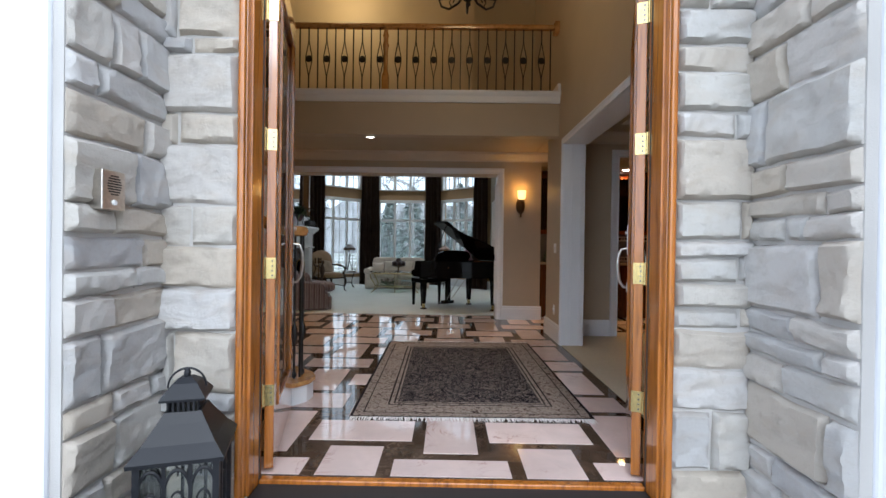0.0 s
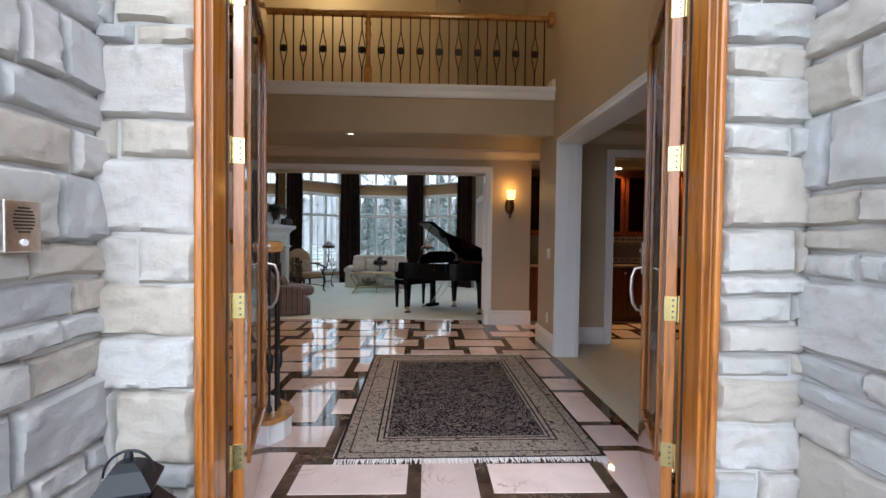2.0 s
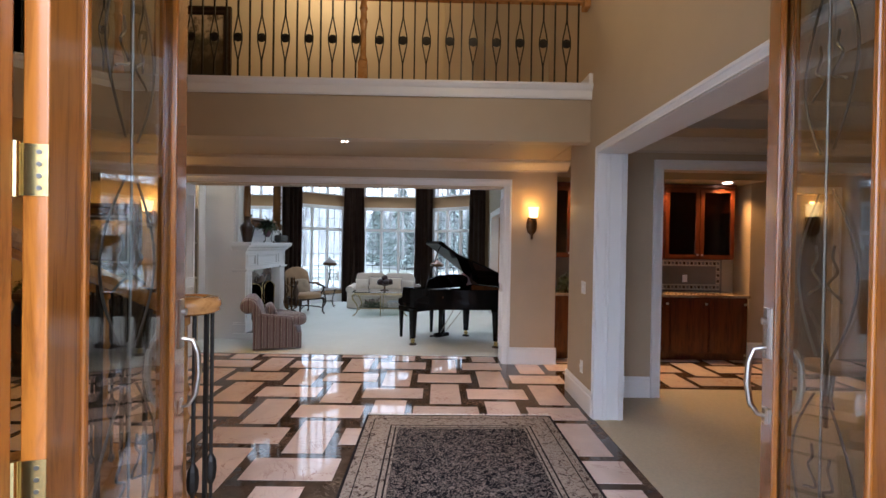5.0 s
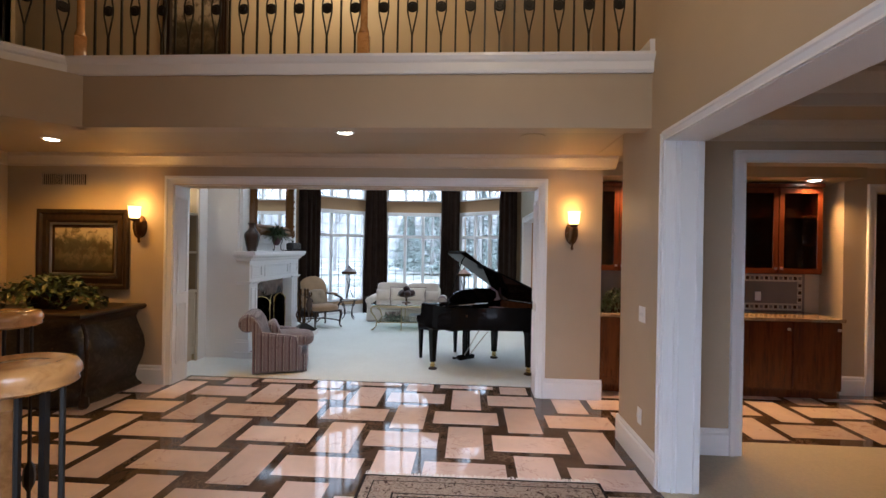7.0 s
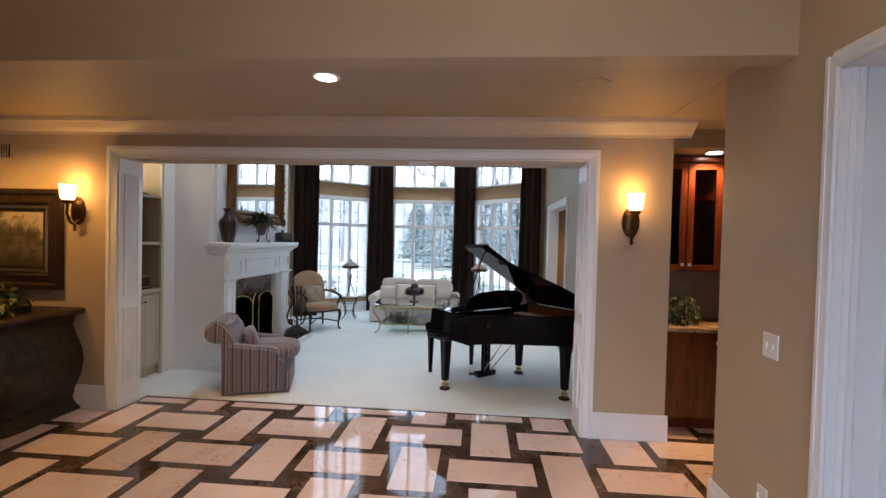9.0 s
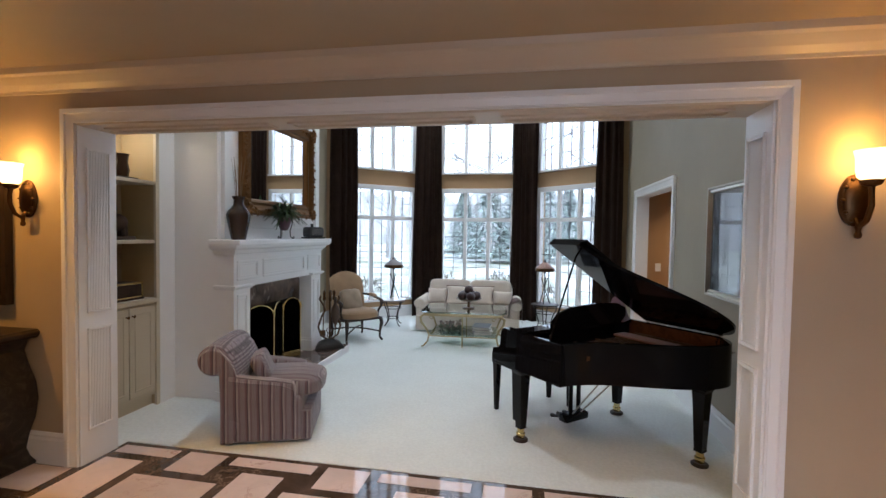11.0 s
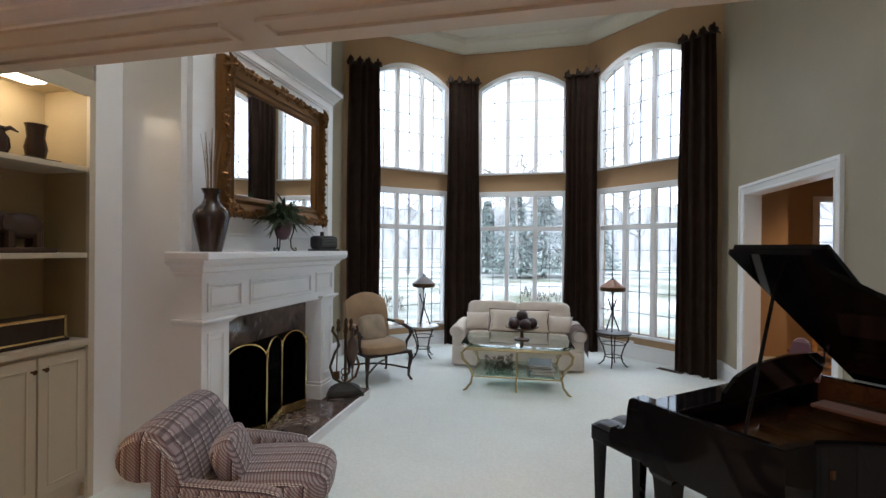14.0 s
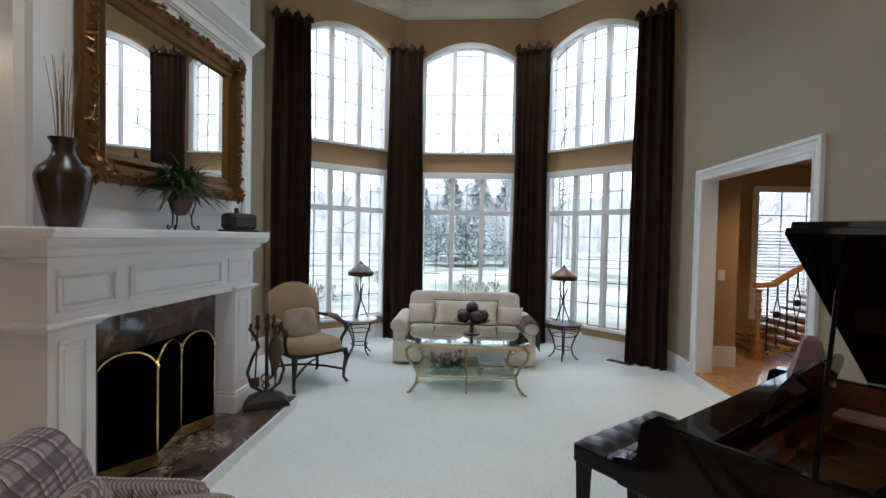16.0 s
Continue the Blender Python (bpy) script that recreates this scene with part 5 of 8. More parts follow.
def curl(b, y, z, r, th, d, s):
    tube(b, [(d + 0.004 * q / 3, y + r * (1 - q / 14) * math.cos(th + s * q * 0.55), z + r * (1 - q / 14) * math.sin(th + s * q * 0.55)) for q in range(11)], [0.011 - 0.0006 * q for q in range(11)], 5)


def leafy(b, y, z, th, ln, d):
    pts = [(d, y, z), (d + 0.022, y + ln * 0.5 * math.cos(th), z + ln * 0.5 * math.sin(th)), (d + 0.004, y + ln * math.cos(th), z + ln * math.sin(th))]
    tube(b, pts, [0.008, 0.017, 0.003], 6)


for (y0, z0), (y1, z1) in zip(cor, cor[1:] + cor[:1]):
    n_ = int(math.hypot(y1 - y0, z1 - z0) / 0.027)
    cy, cz = (MY0 + MY1) / 2, (MZ0 + MZ1) / 2
    for k in range(n_):
        u = (k + 0.5) / n_
        y, z = y0 + (y1 - y0) * u, z0 + (z1 - z0) * u
        iny, inz = (0.035 if y < cy else -0.035) if y0 == y1 else 0, (0.035 if z < cz else -0.035) if z0 == z1 else 0
        y, z = y + iny, z + inz
        if k % 2:
            curl(bm, y, z, 0.028, r3.random() * 6.3, 0.07, 1 if k % 4 == 1 else -1)
        else:
            leafy(bm, y, z, r3.random() * 6.3, 0.055, 0.062)
for y, z in cor:
    for q in range(7):
        a = q * 0.9
        leafy(bm, min(max(y, MY0 + 0.05), MY1 - 0.05), min(max(z, MZ0 + 0.05), MZ1 - 0.05), a, 0.085, 0.075)
    curl(bm, min(max(y, MY0 + 0.06), MY1 - 0.06), min(max(z, MZ0 + 0.06), MZ1 - 0.06), 0.055, 0.5, 0.085, 1)
part("carving", bm, M["gilt"], mir, "carved leaf scrolls", True)
bm = B((0.012, 0.016, MY0 + 0.15, MY1 - 0.15, MZ0 + 0.15, MZ1 - 0.15))
part("mirror_glass", bm, M["mirror"], mir, "clear mirror glass")

# firescreen: three arched brass panels with dark mesh, folded round the opening
M["mesh"] = glass("fine_dark_mesh", (0.13, 0.12, 0.11), 0.5, 0.03)
fs = thing("fire_screen", pose(-2.62, 7.31, 0.106), "three-panel arched brass fire screen with dark mesh on the hearth", "fire screen")
XO = 0.13


def screen_panel(p0, p1, h0, rise):
    p0, p1 = Vector((*p0, 0)), Vector((*p1, 0))
    arch = [p0 + (p1 - p0) * (0.5 - 0.5 * math.cos(math.pi * q / 14)) + Vector((0, 0, h0 + rise * math.sin(math.pi * q / 14))) for q in range(15)]
    b = bmesh.new()
    tube(b, [p0 + Vector((0, 0, 0.0))] + arch + [p1 + Vector((0, 0, 0.0))], 0.0065, 8)
    fr = part("panel_frame", b, M["brass"], fs, "polished brass arched frame", True)
    b = bmesh.new()
    d = (p1 - p0).normalized()
    o = Vector((d.y, -d.x, 0)) * 0.003
    face_loop(b, [[p0 + o] + [a + o for a in arch] + [p1 + o], [p0 - o] + [a - o for a in arch] + [p1 - o]])
    part("mesh", b, M["mesh"], fr, "fine black mesh")
    b = bmesh.new()
    face_loop(b, [[p0 + o * 1.6 + Vector((0, 0, 0.01)), p1 + o * 1.6 + Vector((0, 0, 0.01)), p1 + o * 1.6 + Vector((0, 0, 0.085)), p0 + o * 1.6 + Vector((0, 0, 0.085))],
                  [p0 - o * 1.6 + Vector((0, 0, 0.01)), p1 - o * 1.6 + Vector((0, 0, 0.01)), p1 - o * 1.6 + Vector((0, 0, 0.085)), p0 - o * 1.6 + Vector((0, 0, 0.085))]])
    part("kick_plate", b, M["brass"], fr, "brass base plate")
    b = bmesh.new()
    lathe(b, [(0, h0 + 0.0), (0.012, h0 + 0.01), (0.014, h0 + 0.03), (0.006, h0 + 0.05), (0.010, h0 + 0.06), (0, h0 + 0.075)], 10, p1)
    part("finial", b, M["brass"], fr)


screen_panel((-0.22, -0.455), (-0.05, -0.195), 0.58, 0.13)
screen_panel((-0.05, -0.195), (-0.15, 0.165), 0.58, 0.13)
screen_panel((-0.15, 0.165), (-0.06, 0.405), 0.58, 0.13)
grate = thing("fire_grate", pose(-3.2, 7.32, 0.1), "black grate with pale gas logs in the firebox", "grate")
for k in range(5):
    part("bar", B((-0.15, 0.15, -0.25 + 0.12 * k, -0.235 + 0.12 * k, 0.06, 0.075), (0.135, 0.15, -0.25 + 0.12 * k, -0.235 + 0.12 * k, 0.0, 0.14)), M["iron"], grate)
M["log"] = paint("ash_grey_log", (0.16, 0.12, 0.09), 0.9, 0.4, 0.8)
for k, (y0, y1, x, z) in enumerate(((-0.3, 0.28, -0.05, 0.12), (-0.25, 0.32, 0.07, 0.13), (-0.2, 0.2, 0.0, 0.22))):
    bm = bmesh.new()
    tube(bm, [(x + 0.01 * math.sin(3 * q + k), y0 + (y1 - y0) * q / 5, z + 0.012 * math.cos(2 * q)) for q in range(6)], [0.05, 0.055, 0.05, 0.048, 0.052, 0.045], 10)
    part("log", bm, M["log"], grate, "grey gas log", True)

# fireplace tools on the end of the hearth
ft = thing("fireplace_tools", pose(-2.50, 8.14, 0.106, 0, 0, 32) @ Matrix.Scale(1.12, 4), "ornate brass and iron fireplace tool stand on the hearth", "fireplace tools")
bm = bmesh.new()
face_loop(bm, [[(x * q, y * q * 0.62, z) for x, y in ((-1, -1), (1, -1), (1, 1), (-1, 1))] for q, z in ((0.155, 0.0), (0.155, 0.02), (0.13, 0.05), (0.05, 0.10), (0.02, 0.11))])
part("base", bm, M["iron"], ft, "black stepped base")
bm = bmesh.new()
for s in (-1, 1):
    tube(bm, [(s * a, 0, z) for a, z in ((0.02, 0.10), (0.095, 0.15), (0.125, 0.25), (0.085, 0.37), (0.05, 0.43), (0.07, 0.50), (0.11, 0.56), (0.10, 0.60))], 0.011, 8)
tube(bm, [(0.0, 0.0, 0.10), (0.0, 0.0, 0.60)], 0.007, 8)
tube(bm, [(0.03 * math.cos(a), 0, 0.20 + 0.03 * math.sin(a)) for a in (2 * math.pi * q / 16 for q in range(17))], 0.005, 6)
tube(bm, [(0.025 * math.cos(a), 0, 0.145 + 0.025 * math.sin(a)) for a in (2 * math.pi * q / 16 for q in range(17))], 0.005, 6)
part("stand", bm, M["bronze"], ft, "curled iron stand", True)
for k, (x, y) in enumerate(((-0.07, 0.03), (0.0, -0.05), (0.07, 0.03), (0.02, 0.06))):
    bm = bmesh.new()
    tube(bm, [(x, y, 0.12), (x * 0.9, y, 0.35), (x * 0.8, y, 0.56)], 0.006, 8)
    lathe(bm, [(0, 0.54), (0.012, 0.545), (0.02, 0.56), (0.012, 0.60), (0.018, 0.63), (0.008, 0.655), (0, 0.66)], 10, (x * 0.8, y, 0))
    if k == 0:
        box(bm, x - 0.03, x + 0.03, y - 0.004, y + 0.004, 0.13, 0.20, bevel=0.003)
    part("tool", bm, M["bronze"] if k != 3 else M["iron"], ft, "bronze-handled fire tool", True)
M["bellows_leather"] = paint("worn_brown_leather", (0.085, 0.05, 0.032), 0.6, 0.35, 0.3)
bm = bmesh.new()
face_loop(bm, [[(0.055 + r_ * math.cos(a), -0.075 + 0.035 * math.sin(a), z) for a in (2 * math.pi * q / 16 for q in range(16))] for r_, z in ((0.006, 0.22), (0.012, 0.27), (0.035, 0.33), (0.052, 0.40), (0.042, 0.47), (0.02, 0.51), (0.010, 0.53), (0.012, 0.58), (0.006, 0.60))])
part("bellows", bm, M["bellows_leather"], ft, "brown leather hearth bellows", True)

# mantel shelf: vase, plant on a stand, dark clock radio
M["brown_glaze"] = paint("dark_brown_glaze", (0.035, 0.018, 0.012), 0.22, 0.3, 0.1)
vs_ = thing("vase", pose(-2.68, 6.52, 1.51), "tall dark brown glazed vase with dried reeds", "vase")
bm = bmesh.new()
lathe(bm, [(0.0, 0), (0.062, 0.0), (0.066, 0.01), (0.085, 0.10), (0.105, 0.20), (0.108, 0.23), (0.095, 0.265), (0.06, 0.30), (0.045, 0.33), (0.043, 0.365), (0.058, 0.395), (0.06, 0.40), (0.052, 0.398), (0.036, 0.365), (0.036, 0.33), (0.0, 0.30)], 28)
part("body", bm, M["brown_glaze"], vs_, "", True)
bm = bmesh.new()
for k in range(22):
    a, l_ = r3.uniform(0, 6.28), r3.uniform(0.25, 0.42)
    s = r3.uniform(0.02, 0.07)
    tube(bm, [(0.02 * math.cos(a), 0.02 * math.sin(a), 0.3), (s * 0.6 * math.cos(a), s * 0.6 * math.sin(a), 0.38 + l_ * 0.5), (s * math.cos(a), s * math.sin(a), 0.38 + l_)], [0.0022, 0.002, 0.001], 4)
M["reed"] = paint("dry_reed", (0.24, 0.15, 0.08), 0.8)
part("reeds", bm, M["reed"], vs_, "thin dried brown reeds")


def leaf_blade(b, p, th, el, ln, w, droop):
    """A folded, drooping leaf of a few quads."""
    pts = []
    n_ = 4
    for q in range(n_ + 1):
        u = q / n_
        r = ln * u
        z = math.sin(el) * r - droop * u * u * ln
        pts.append(Vector((p[0] + math.cos(th) * math.cos(el) * r, p[1] + math.sin(th) * math.cos(el) * r, p[2] + z)))
    side = Vector((-math.sin(th), math.cos(th), 0))
    prev = None
    for q, c in enumerate(pts):
        ww = w * math.sin(math.pi * min(0.97, 0.12 + 0.88 * q / n_))
        row = [b.verts.new(c + side * ww + Vector((0, 0, 0.2 * ww))), b.verts.new(c), b.verts.new(c - side * ww + Vector((0, 0, 0.2 * ww)))]
        if prev:
            b.faces.new((prev[0], prev[1], row[1], row[0]))
            b.faces.new((prev[1], prev[2], row[2], row[1]))
        prev = row


def leaf_mat(name, c):
    m, n, l, b = mat_new(name, c, 0.5)
    g = n.new("ShaderNodeNewGeometry")
    l.new(ramp(n, l, g.outputs["Random Per Island"], [(0, shade(c, 0.55)), (0.6, c), (1, shade(c, 1.6))]), b.inputs["Base Color"])
    return m


M["leaf"] = leaf_mat("fern_green", (0.050, 0.085, 0.035))
M["leaf_dark"] = leaf_mat("dark_ivy_green", (0.030, 0.055, 0.020))
pl = thing("potted_plant", pose(-2.66, 7.30, 1.51), "green fern in a mauve pot on a curled wire stand", "plant")
bm = bmesh.new()
lathe(bm, [(0.0, 0.09), (0.03, 0.095), (0.055, 0.13), (0.07, 0.18), (0.075, 0.22), (0.08, 0.225), (0.078, 0.235), (0.065, 0.23), (0.0, 0.215)], 22)
M["mauve"] = paint("mauve_glaze", (0.13, 0.065, 0.085), 0.35, 0.15)
part("pot", bm, M["mauve"], pl, "mauve glazed pot", True)
bm = bmesh.new()
for k in range(3):
    a = 2 * math.pi * k / 3 + 0.4
    tube(bm, [(r * math.cos(a), r * math.sin(a), z) for r, z in ((0.078, 0.22), (0.082, 0.16), (0.06, 0.09), (0.065, 0.03), (0.09, 0.006), (0.105, 0.012), (0.10, 0.03), (0.09, 0.022))], 0.005, 6)
part("stand", bm, M["iron"], pl, "black curled wire stand", True)
bm = bmesh.new()
for k in range(240):
    leaf_blade(bm, (r3.uniform(-0.06, 0.06), r3.uniform(-0.06, 0.06), r3.uniform(0.22, 0.32)), r3.uniform(0, 6.28), r3.uniform(0.1, 1.2), r3.uniform(0.12, 0.29), r3.uniform(0.009, 0.02), r3.uniform(0.2, 0.8))
part("foliage", bm, M["leaf"], pl, "spreading fern leaves")
cr = thing("clock_radio", pose(-2.66, 8.0, 1.51, 0, 0, 70) @ Matrix.Scale(1.25, 4), "small dark rounded clock radio", "radio")
bm = B((-0.10, 0.10, -0.055, 0.055, 0.012, 0.115), bevel=0.025)
part("body", bm, M["rubber"], cr)
part("base", B((-0.105, 0.105, -0.06, 0.06, 0.0, 0.014), bevel=0.004), M["black"], cr)
bm = bmesh.new()
tube(bm, [(-0.02, 0.0, 0.11), (-0.02, 0.0, 0.145)], 0.014, 10)
part("knob", bm, M["black"], cr)
bm = bmesh.new()
for k in range(6):
    box(bm, -0.07, 0.07, -0.058, -0.054, 0.035 + 0.011 * k, 0.040 + 0.011 * k)
part("grille", bm, M["came"], cr, "grey front grille")

# ---------------------------------------------------------------- built-in shelves beside the breast
bi = thing("built_in_cabinet", pose(0, 0, 0), "cream built-in cabinet with open shelves in a wall niche", "cabinet")
NX = -3.70
bm = B((NX, NX + 0.02, 5.66, 6.27, 0.0, 2.52), (NX, -3.32, 5.655, 5.675, 0.0, 2.52), (NX, -3.32, 6.255, 6.27, 0.0, 2.52), (NX, -3.32, 5.66, 6.27, 2.50, 2.52))
part("niche_lining", bm, paint("ochre_niche_paint", (0.42, 0.33, 0.19)), bi)
part("body", B((NX + 0.02, -3.335, 5.68, 6.25, 0.10, 0.94), (NX + 0.02, -3.37, 5.68, 6.25, 0.0, 0.10)), M["cream"], bi)
part("top", B((NX + 0.02, -3.30, 5.68, 6.25, 0.94, 0.98), bevel=0.006), M["cream"], bi)
for z in (1.47, 1.99):
    part("shelf", B((NX + 0.02, -3.315, 5.68, 6.25, z, z + 0.03), bevel=0.004), M["cream"], bi)
for y0, y1, ky in ((5.695, 5.96, 5.935), (5.97, 6.235, 5.995)):
    bm = B((-3.335, -3.318, y0, y1, 0.14, 0.92), bevel=0.003)
    panel_rect(bm, -3.318, y0 + 0.045, y1 - 0.045, 0.19, 0.87, 0.014, 0.008)
    d_ = part("door", bm, M["cream"], bi)
    bm = bmesh.new()
    tube(bm, [(-3.318, ky, 0.85), (-3.300, ky, 0.85), (-3.292, ky, 0.85)], [0.006, 0.006, 0.014], 10)
    part("knob", bm, M["bronze"], d_)
bm = B((-3.325, -3.30, 6.235, 6.30, 0, 2.55), (-3.325, -3.30, 5.655, 5.69, 0, 2.55), (-3.325, -3.30, 5.69, 6.235, 2.45, 2.55))
part("face_frame", bm, M["cream"], bi)
point("niche_lamp", (-3.5, 5.97, 2.44), 0.5, (1.0, 0.72, 0.36), 0.05)
t = thing("niche_light", pose(-3.5, 5.97, 2.498), "lit flat lamp in the niche head", "lamp")
part("lens", B((-0.06, 0.06, -0.12, 0.12, -0.012, 0.0)), M["downlight"], t)

t = thing("ceramic_jug", pose(-3.46, 5.86, 2.02), "dark mottled ceramic jug with a bird-shaped spout", "jug")
bm = bmesh.new()
lathe(bm, [(0, 0), (0.035, 0), (0.055, 0.05), (0.05, 0.10), (0.025, 0.14), (0.03, 0.16), (0.02, 0.16)], 16)
tube(bm, [(0, -0.045, 0.06), (0, -0.085, 0.10), (0, -0.06, 0.14), (0, -0.02, 0.15)], 0.009, 8)
tube(bm, [(0, 0.02, 0.14), (0, 0.06, 0.165), (0, 0.10, 0.15)], [0.014, 0.012, 0.004], 8)
part("body", bm, M["brown_glaze"], t, "", True)
t = thing("ceramic_vase", pose(-3.46, 6.05, 2.02), "dark flared ceramic vase on a shelf", "vase")
bm = bmesh.new()
lathe(bm, [(0, 0), (0.05, 0), (0.05, 0.012), (0.045, 0.02), (0.055, 0.08), (0.042, 0.14), (0.048, 0.20), (0.055, 0.215), (0.045, 0.21), (0, 0.18)], 18)
part("body", bm, M["brown_glaze"], t, "", True)
part("plinth", B((-0.06, 0.06, -0.10, 0.10, 0, 0.02), bevel=0.004), M["dark_wood"], t)
M["carved"] = paint("brown_carved_stone", (0.06, 0.032, 0.02), 0.5, 0.4, 0.4)
t = thing("elephant_figurine", pose(-3.47, 5.98, 1.50), "brown carved elephant figurine on a dark plinth", "figurine")
bm = bmesh.new()
box(bm, -0.06, 0.06, -0.16, 0.16, 0, 0.03, bevel=0.006)
cushion(bm, (0, 0.0, 0.15), (0.12, 0.24, 0.15), -0.5, 9)
cushion(bm, (0, -0.115, 0.175), (0.09, 0.10, 0.11), -0.5, 9)
tube(bm, [(0, -0.145, 0.17), (0, -0.165, 0.12), (0, -0.155, 0.06), (0, -0.17, 0.05)], [0.02, 0.016, 0.012, 0.008], 8)
for x, y in ((-0.03, -0.07), (0.03, -0.07), (-0.03, 0.07), (0.03, 0.07)):
    tube(bm, [(x, y, 0.03), (x, y, 0.12)], [0.024, 0.022], 8)
for s in (-1, 1):
    cushion(bm, (s * 0.045, -0.09, 0.165), (0.015, 0.06, 0.08), 0.4, 6)
part("body", bm, M["carved"], t, "", True)
t = thing("lacquer_box", pose(-3.46, 5.98, 0.98), "dark lacquered box with brass edges", "box")
part("body", B((-0.09, 0.09, -0.17, 0.17, 0.02, 0.15), bevel=0.006), M["dark_wood"], t)
part("brass_edge", B((0.088, 0.094, -0.172, 0.172, 0.135, 0.152), (0.088, 0.094, -0.172, 0.172, 0.018, 0.03), (0.088, 0.094, -0.176, -0.164, 0.02, 0.15), (0.088, 0.094, 0.164, 0.176, 0.02, 0.15)), M["brass"], t)
part("foot", B((-0.1, 0.1, -0.19, 0.19, 0.0, 0.02), bevel=0.004), M["dark_wood"], t)


# ---------------------------------------------------------------- plaid roll-back armchair
def plaid_mat():
    m, n, l, b = mat_new("striped_chenille", (0.2, 0.15, 0.15), 0.9, spec=0.15)
    tc = n.new("ShaderNodeTexCoord")
    sep = n.new("ShaderNodeSeparateXYZ")
    l.new(tc.outputs["Object"], sep.inputs[0])
    nrm = n.new("ShaderNodeSeparateXYZ")
    l.new(tc.outputs["Normal"], nrm.inputs[0])
    side = n.new("ShaderNodeMath")
    side.operation = "ABSOLUTE"
    l.new(nrm.outputs[1], side.inputs[0])
    flank = n.new("ShaderNodeMath")
    flank.operation = "GREATER_THAN"
    l.new(side.outputs[0], flank.inputs[0])
    flank.inputs[1].default_value = 0.7
    pick = n.new("ShaderNodeMix")
    l.new(flank.outputs[0], pick.inputs[0])
    l.new(sep.outputs[1], pick.inputs[2])
    l.new(sep.outputs[0], pick.inputs[3])
    def wave(axis, scale, off=0.0):
        k = n.new("ShaderNodeMath")
        k.operation = "MULTIPLY_ADD"
        l.new(axis, k.inputs[0])
        k.inputs[1].default_value, k.inputs[2].default_value = scale, off
        s = n.new("ShaderNodeMath")
        s.operation = "FRACT"
        l.new(k.outputs[0], s.inputs[0])
        return s.outputs[0]
    # bands run up the back and over the arms: laid out across the chair
    wob = noise_tex(n, l, tc.outputs["Object"], 9, 2)
    across = n.new("ShaderNodeMath")
    across.operation = "MULTIPLY_ADD"
    l.new(wob, across.inputs[0])
    across.inputs[1].default_value = 0.012
    l.new(pick.outputs[0], across.inputs[2])
    GREY, MAUVE, CREAM, SLATE = (0.30, 0.26, 0.275), (0.20, 0.135, 0.145), (0.66, 0.60, 0.57), (0.05, 0.042, 0.055)
    broad = ramp(n, l, wave(across.outputs[0], 11.0), [(0.0, GREY), (0.16, GREY), (0.19, MAUVE), (0.34, MAUVE), (0.37, SLATE), (0.44, SLATE), (0.46, CREAM), (0.48, CREAM), (0.50, SLATE), (0.55, CREAM), (0.58, GREY), (0.74, MAUVE), (0.78, GREY), (1.0, GREY)])
    up = n.new("ShaderNodeMath")
    up.operation = "ADD"
    l.new(sep.outputs[2], up.inputs[0])
    l.new(sep.outputs[0], up.inputs[1])
    ribs = ramp(n, l, wave(up.outputs[0], 62.0), [(0.0, (0, 0, 0)), (0.4, (0.1, 0.1, 0.1)), (0.5, (0.7, 0.7, 0.7)), (0.8, (0.7, 0.7, 0.7)), (0.95, (0, 0, 0))])
    c = mixc(n, l, ribs, broad, (0.045, 0.034, 0.042))
    l.new(c, b.inputs["Base Color"])
    bump(n, l, b, mixc(n, l, 0.5, ribs, noise_tex(n, l, tc.outputs["Object"], 350, 2)), 0.5, 0.004)
    b.inputs["Sheen Weight"].default_value = 0.25
    return m


M["plaid"] = plaid_mat()
ac = thing("armchair", pose(-2.0, 6.035, 0.006, 0, 0, 18) @ Matrix.Diagonal((0.90, 0.97, 0.95, 1)), "upholstered roll-back armchair in mauve and cream striped fabric", "armchair")
# local x = forward, y = to its left
bm = bmesh.new()
box(bm, -0.30, 0.27, -0.33, 0.33, 0.015, 0.36, bevel=0.04, seg=3)
part("base", bm, M["plaid"], ac, "", True)
bm = bmesh.new()
box(bm, 0.255, 0.345, -0.30, 0.30, 0.015, 0.25, bevel=0.012, seg=2)
part("skirt", bm, M["plaid"], ac, "", True)
bm = bmesh.new()
cushion(bm, (0.09, 0, 0.41), (0.68, 0.54, 0.20), 0.3, 12)
part("seat_cushion", bm, M["plaid"], ac, "", True)
for s in (-1, 1):
    bm = bmesh.new()
    rings = []
    for x, w, h in ((-0.30, 0.055, 0.56), (-0.15, 0.06, 0.535), (0.03, 0.062, 0.515), (0.14, 0.06, 0.50), (0.20, 0.05, 0.485), (0.215, 0.03, 0.46)):
        ring = []
        for q in range(14):
            a = 2 * math.pi * q / 14
            cy, cz = math.cos(a), math.sin(a)
            z = h - 0.055 + 0.055 * cz if cz > 0 else 0.03 + (h - 0.085) * (1 + cz) ** 0.6
            ring.append((x, s * (0.295 + w * (abs(cy) ** 0.6) * (1 if cy > 0 else -1)), z))
        rings.append(ring)
    face_loop(bm, rings)
    part("arm", bm, M["plaid"], ac, "", True)
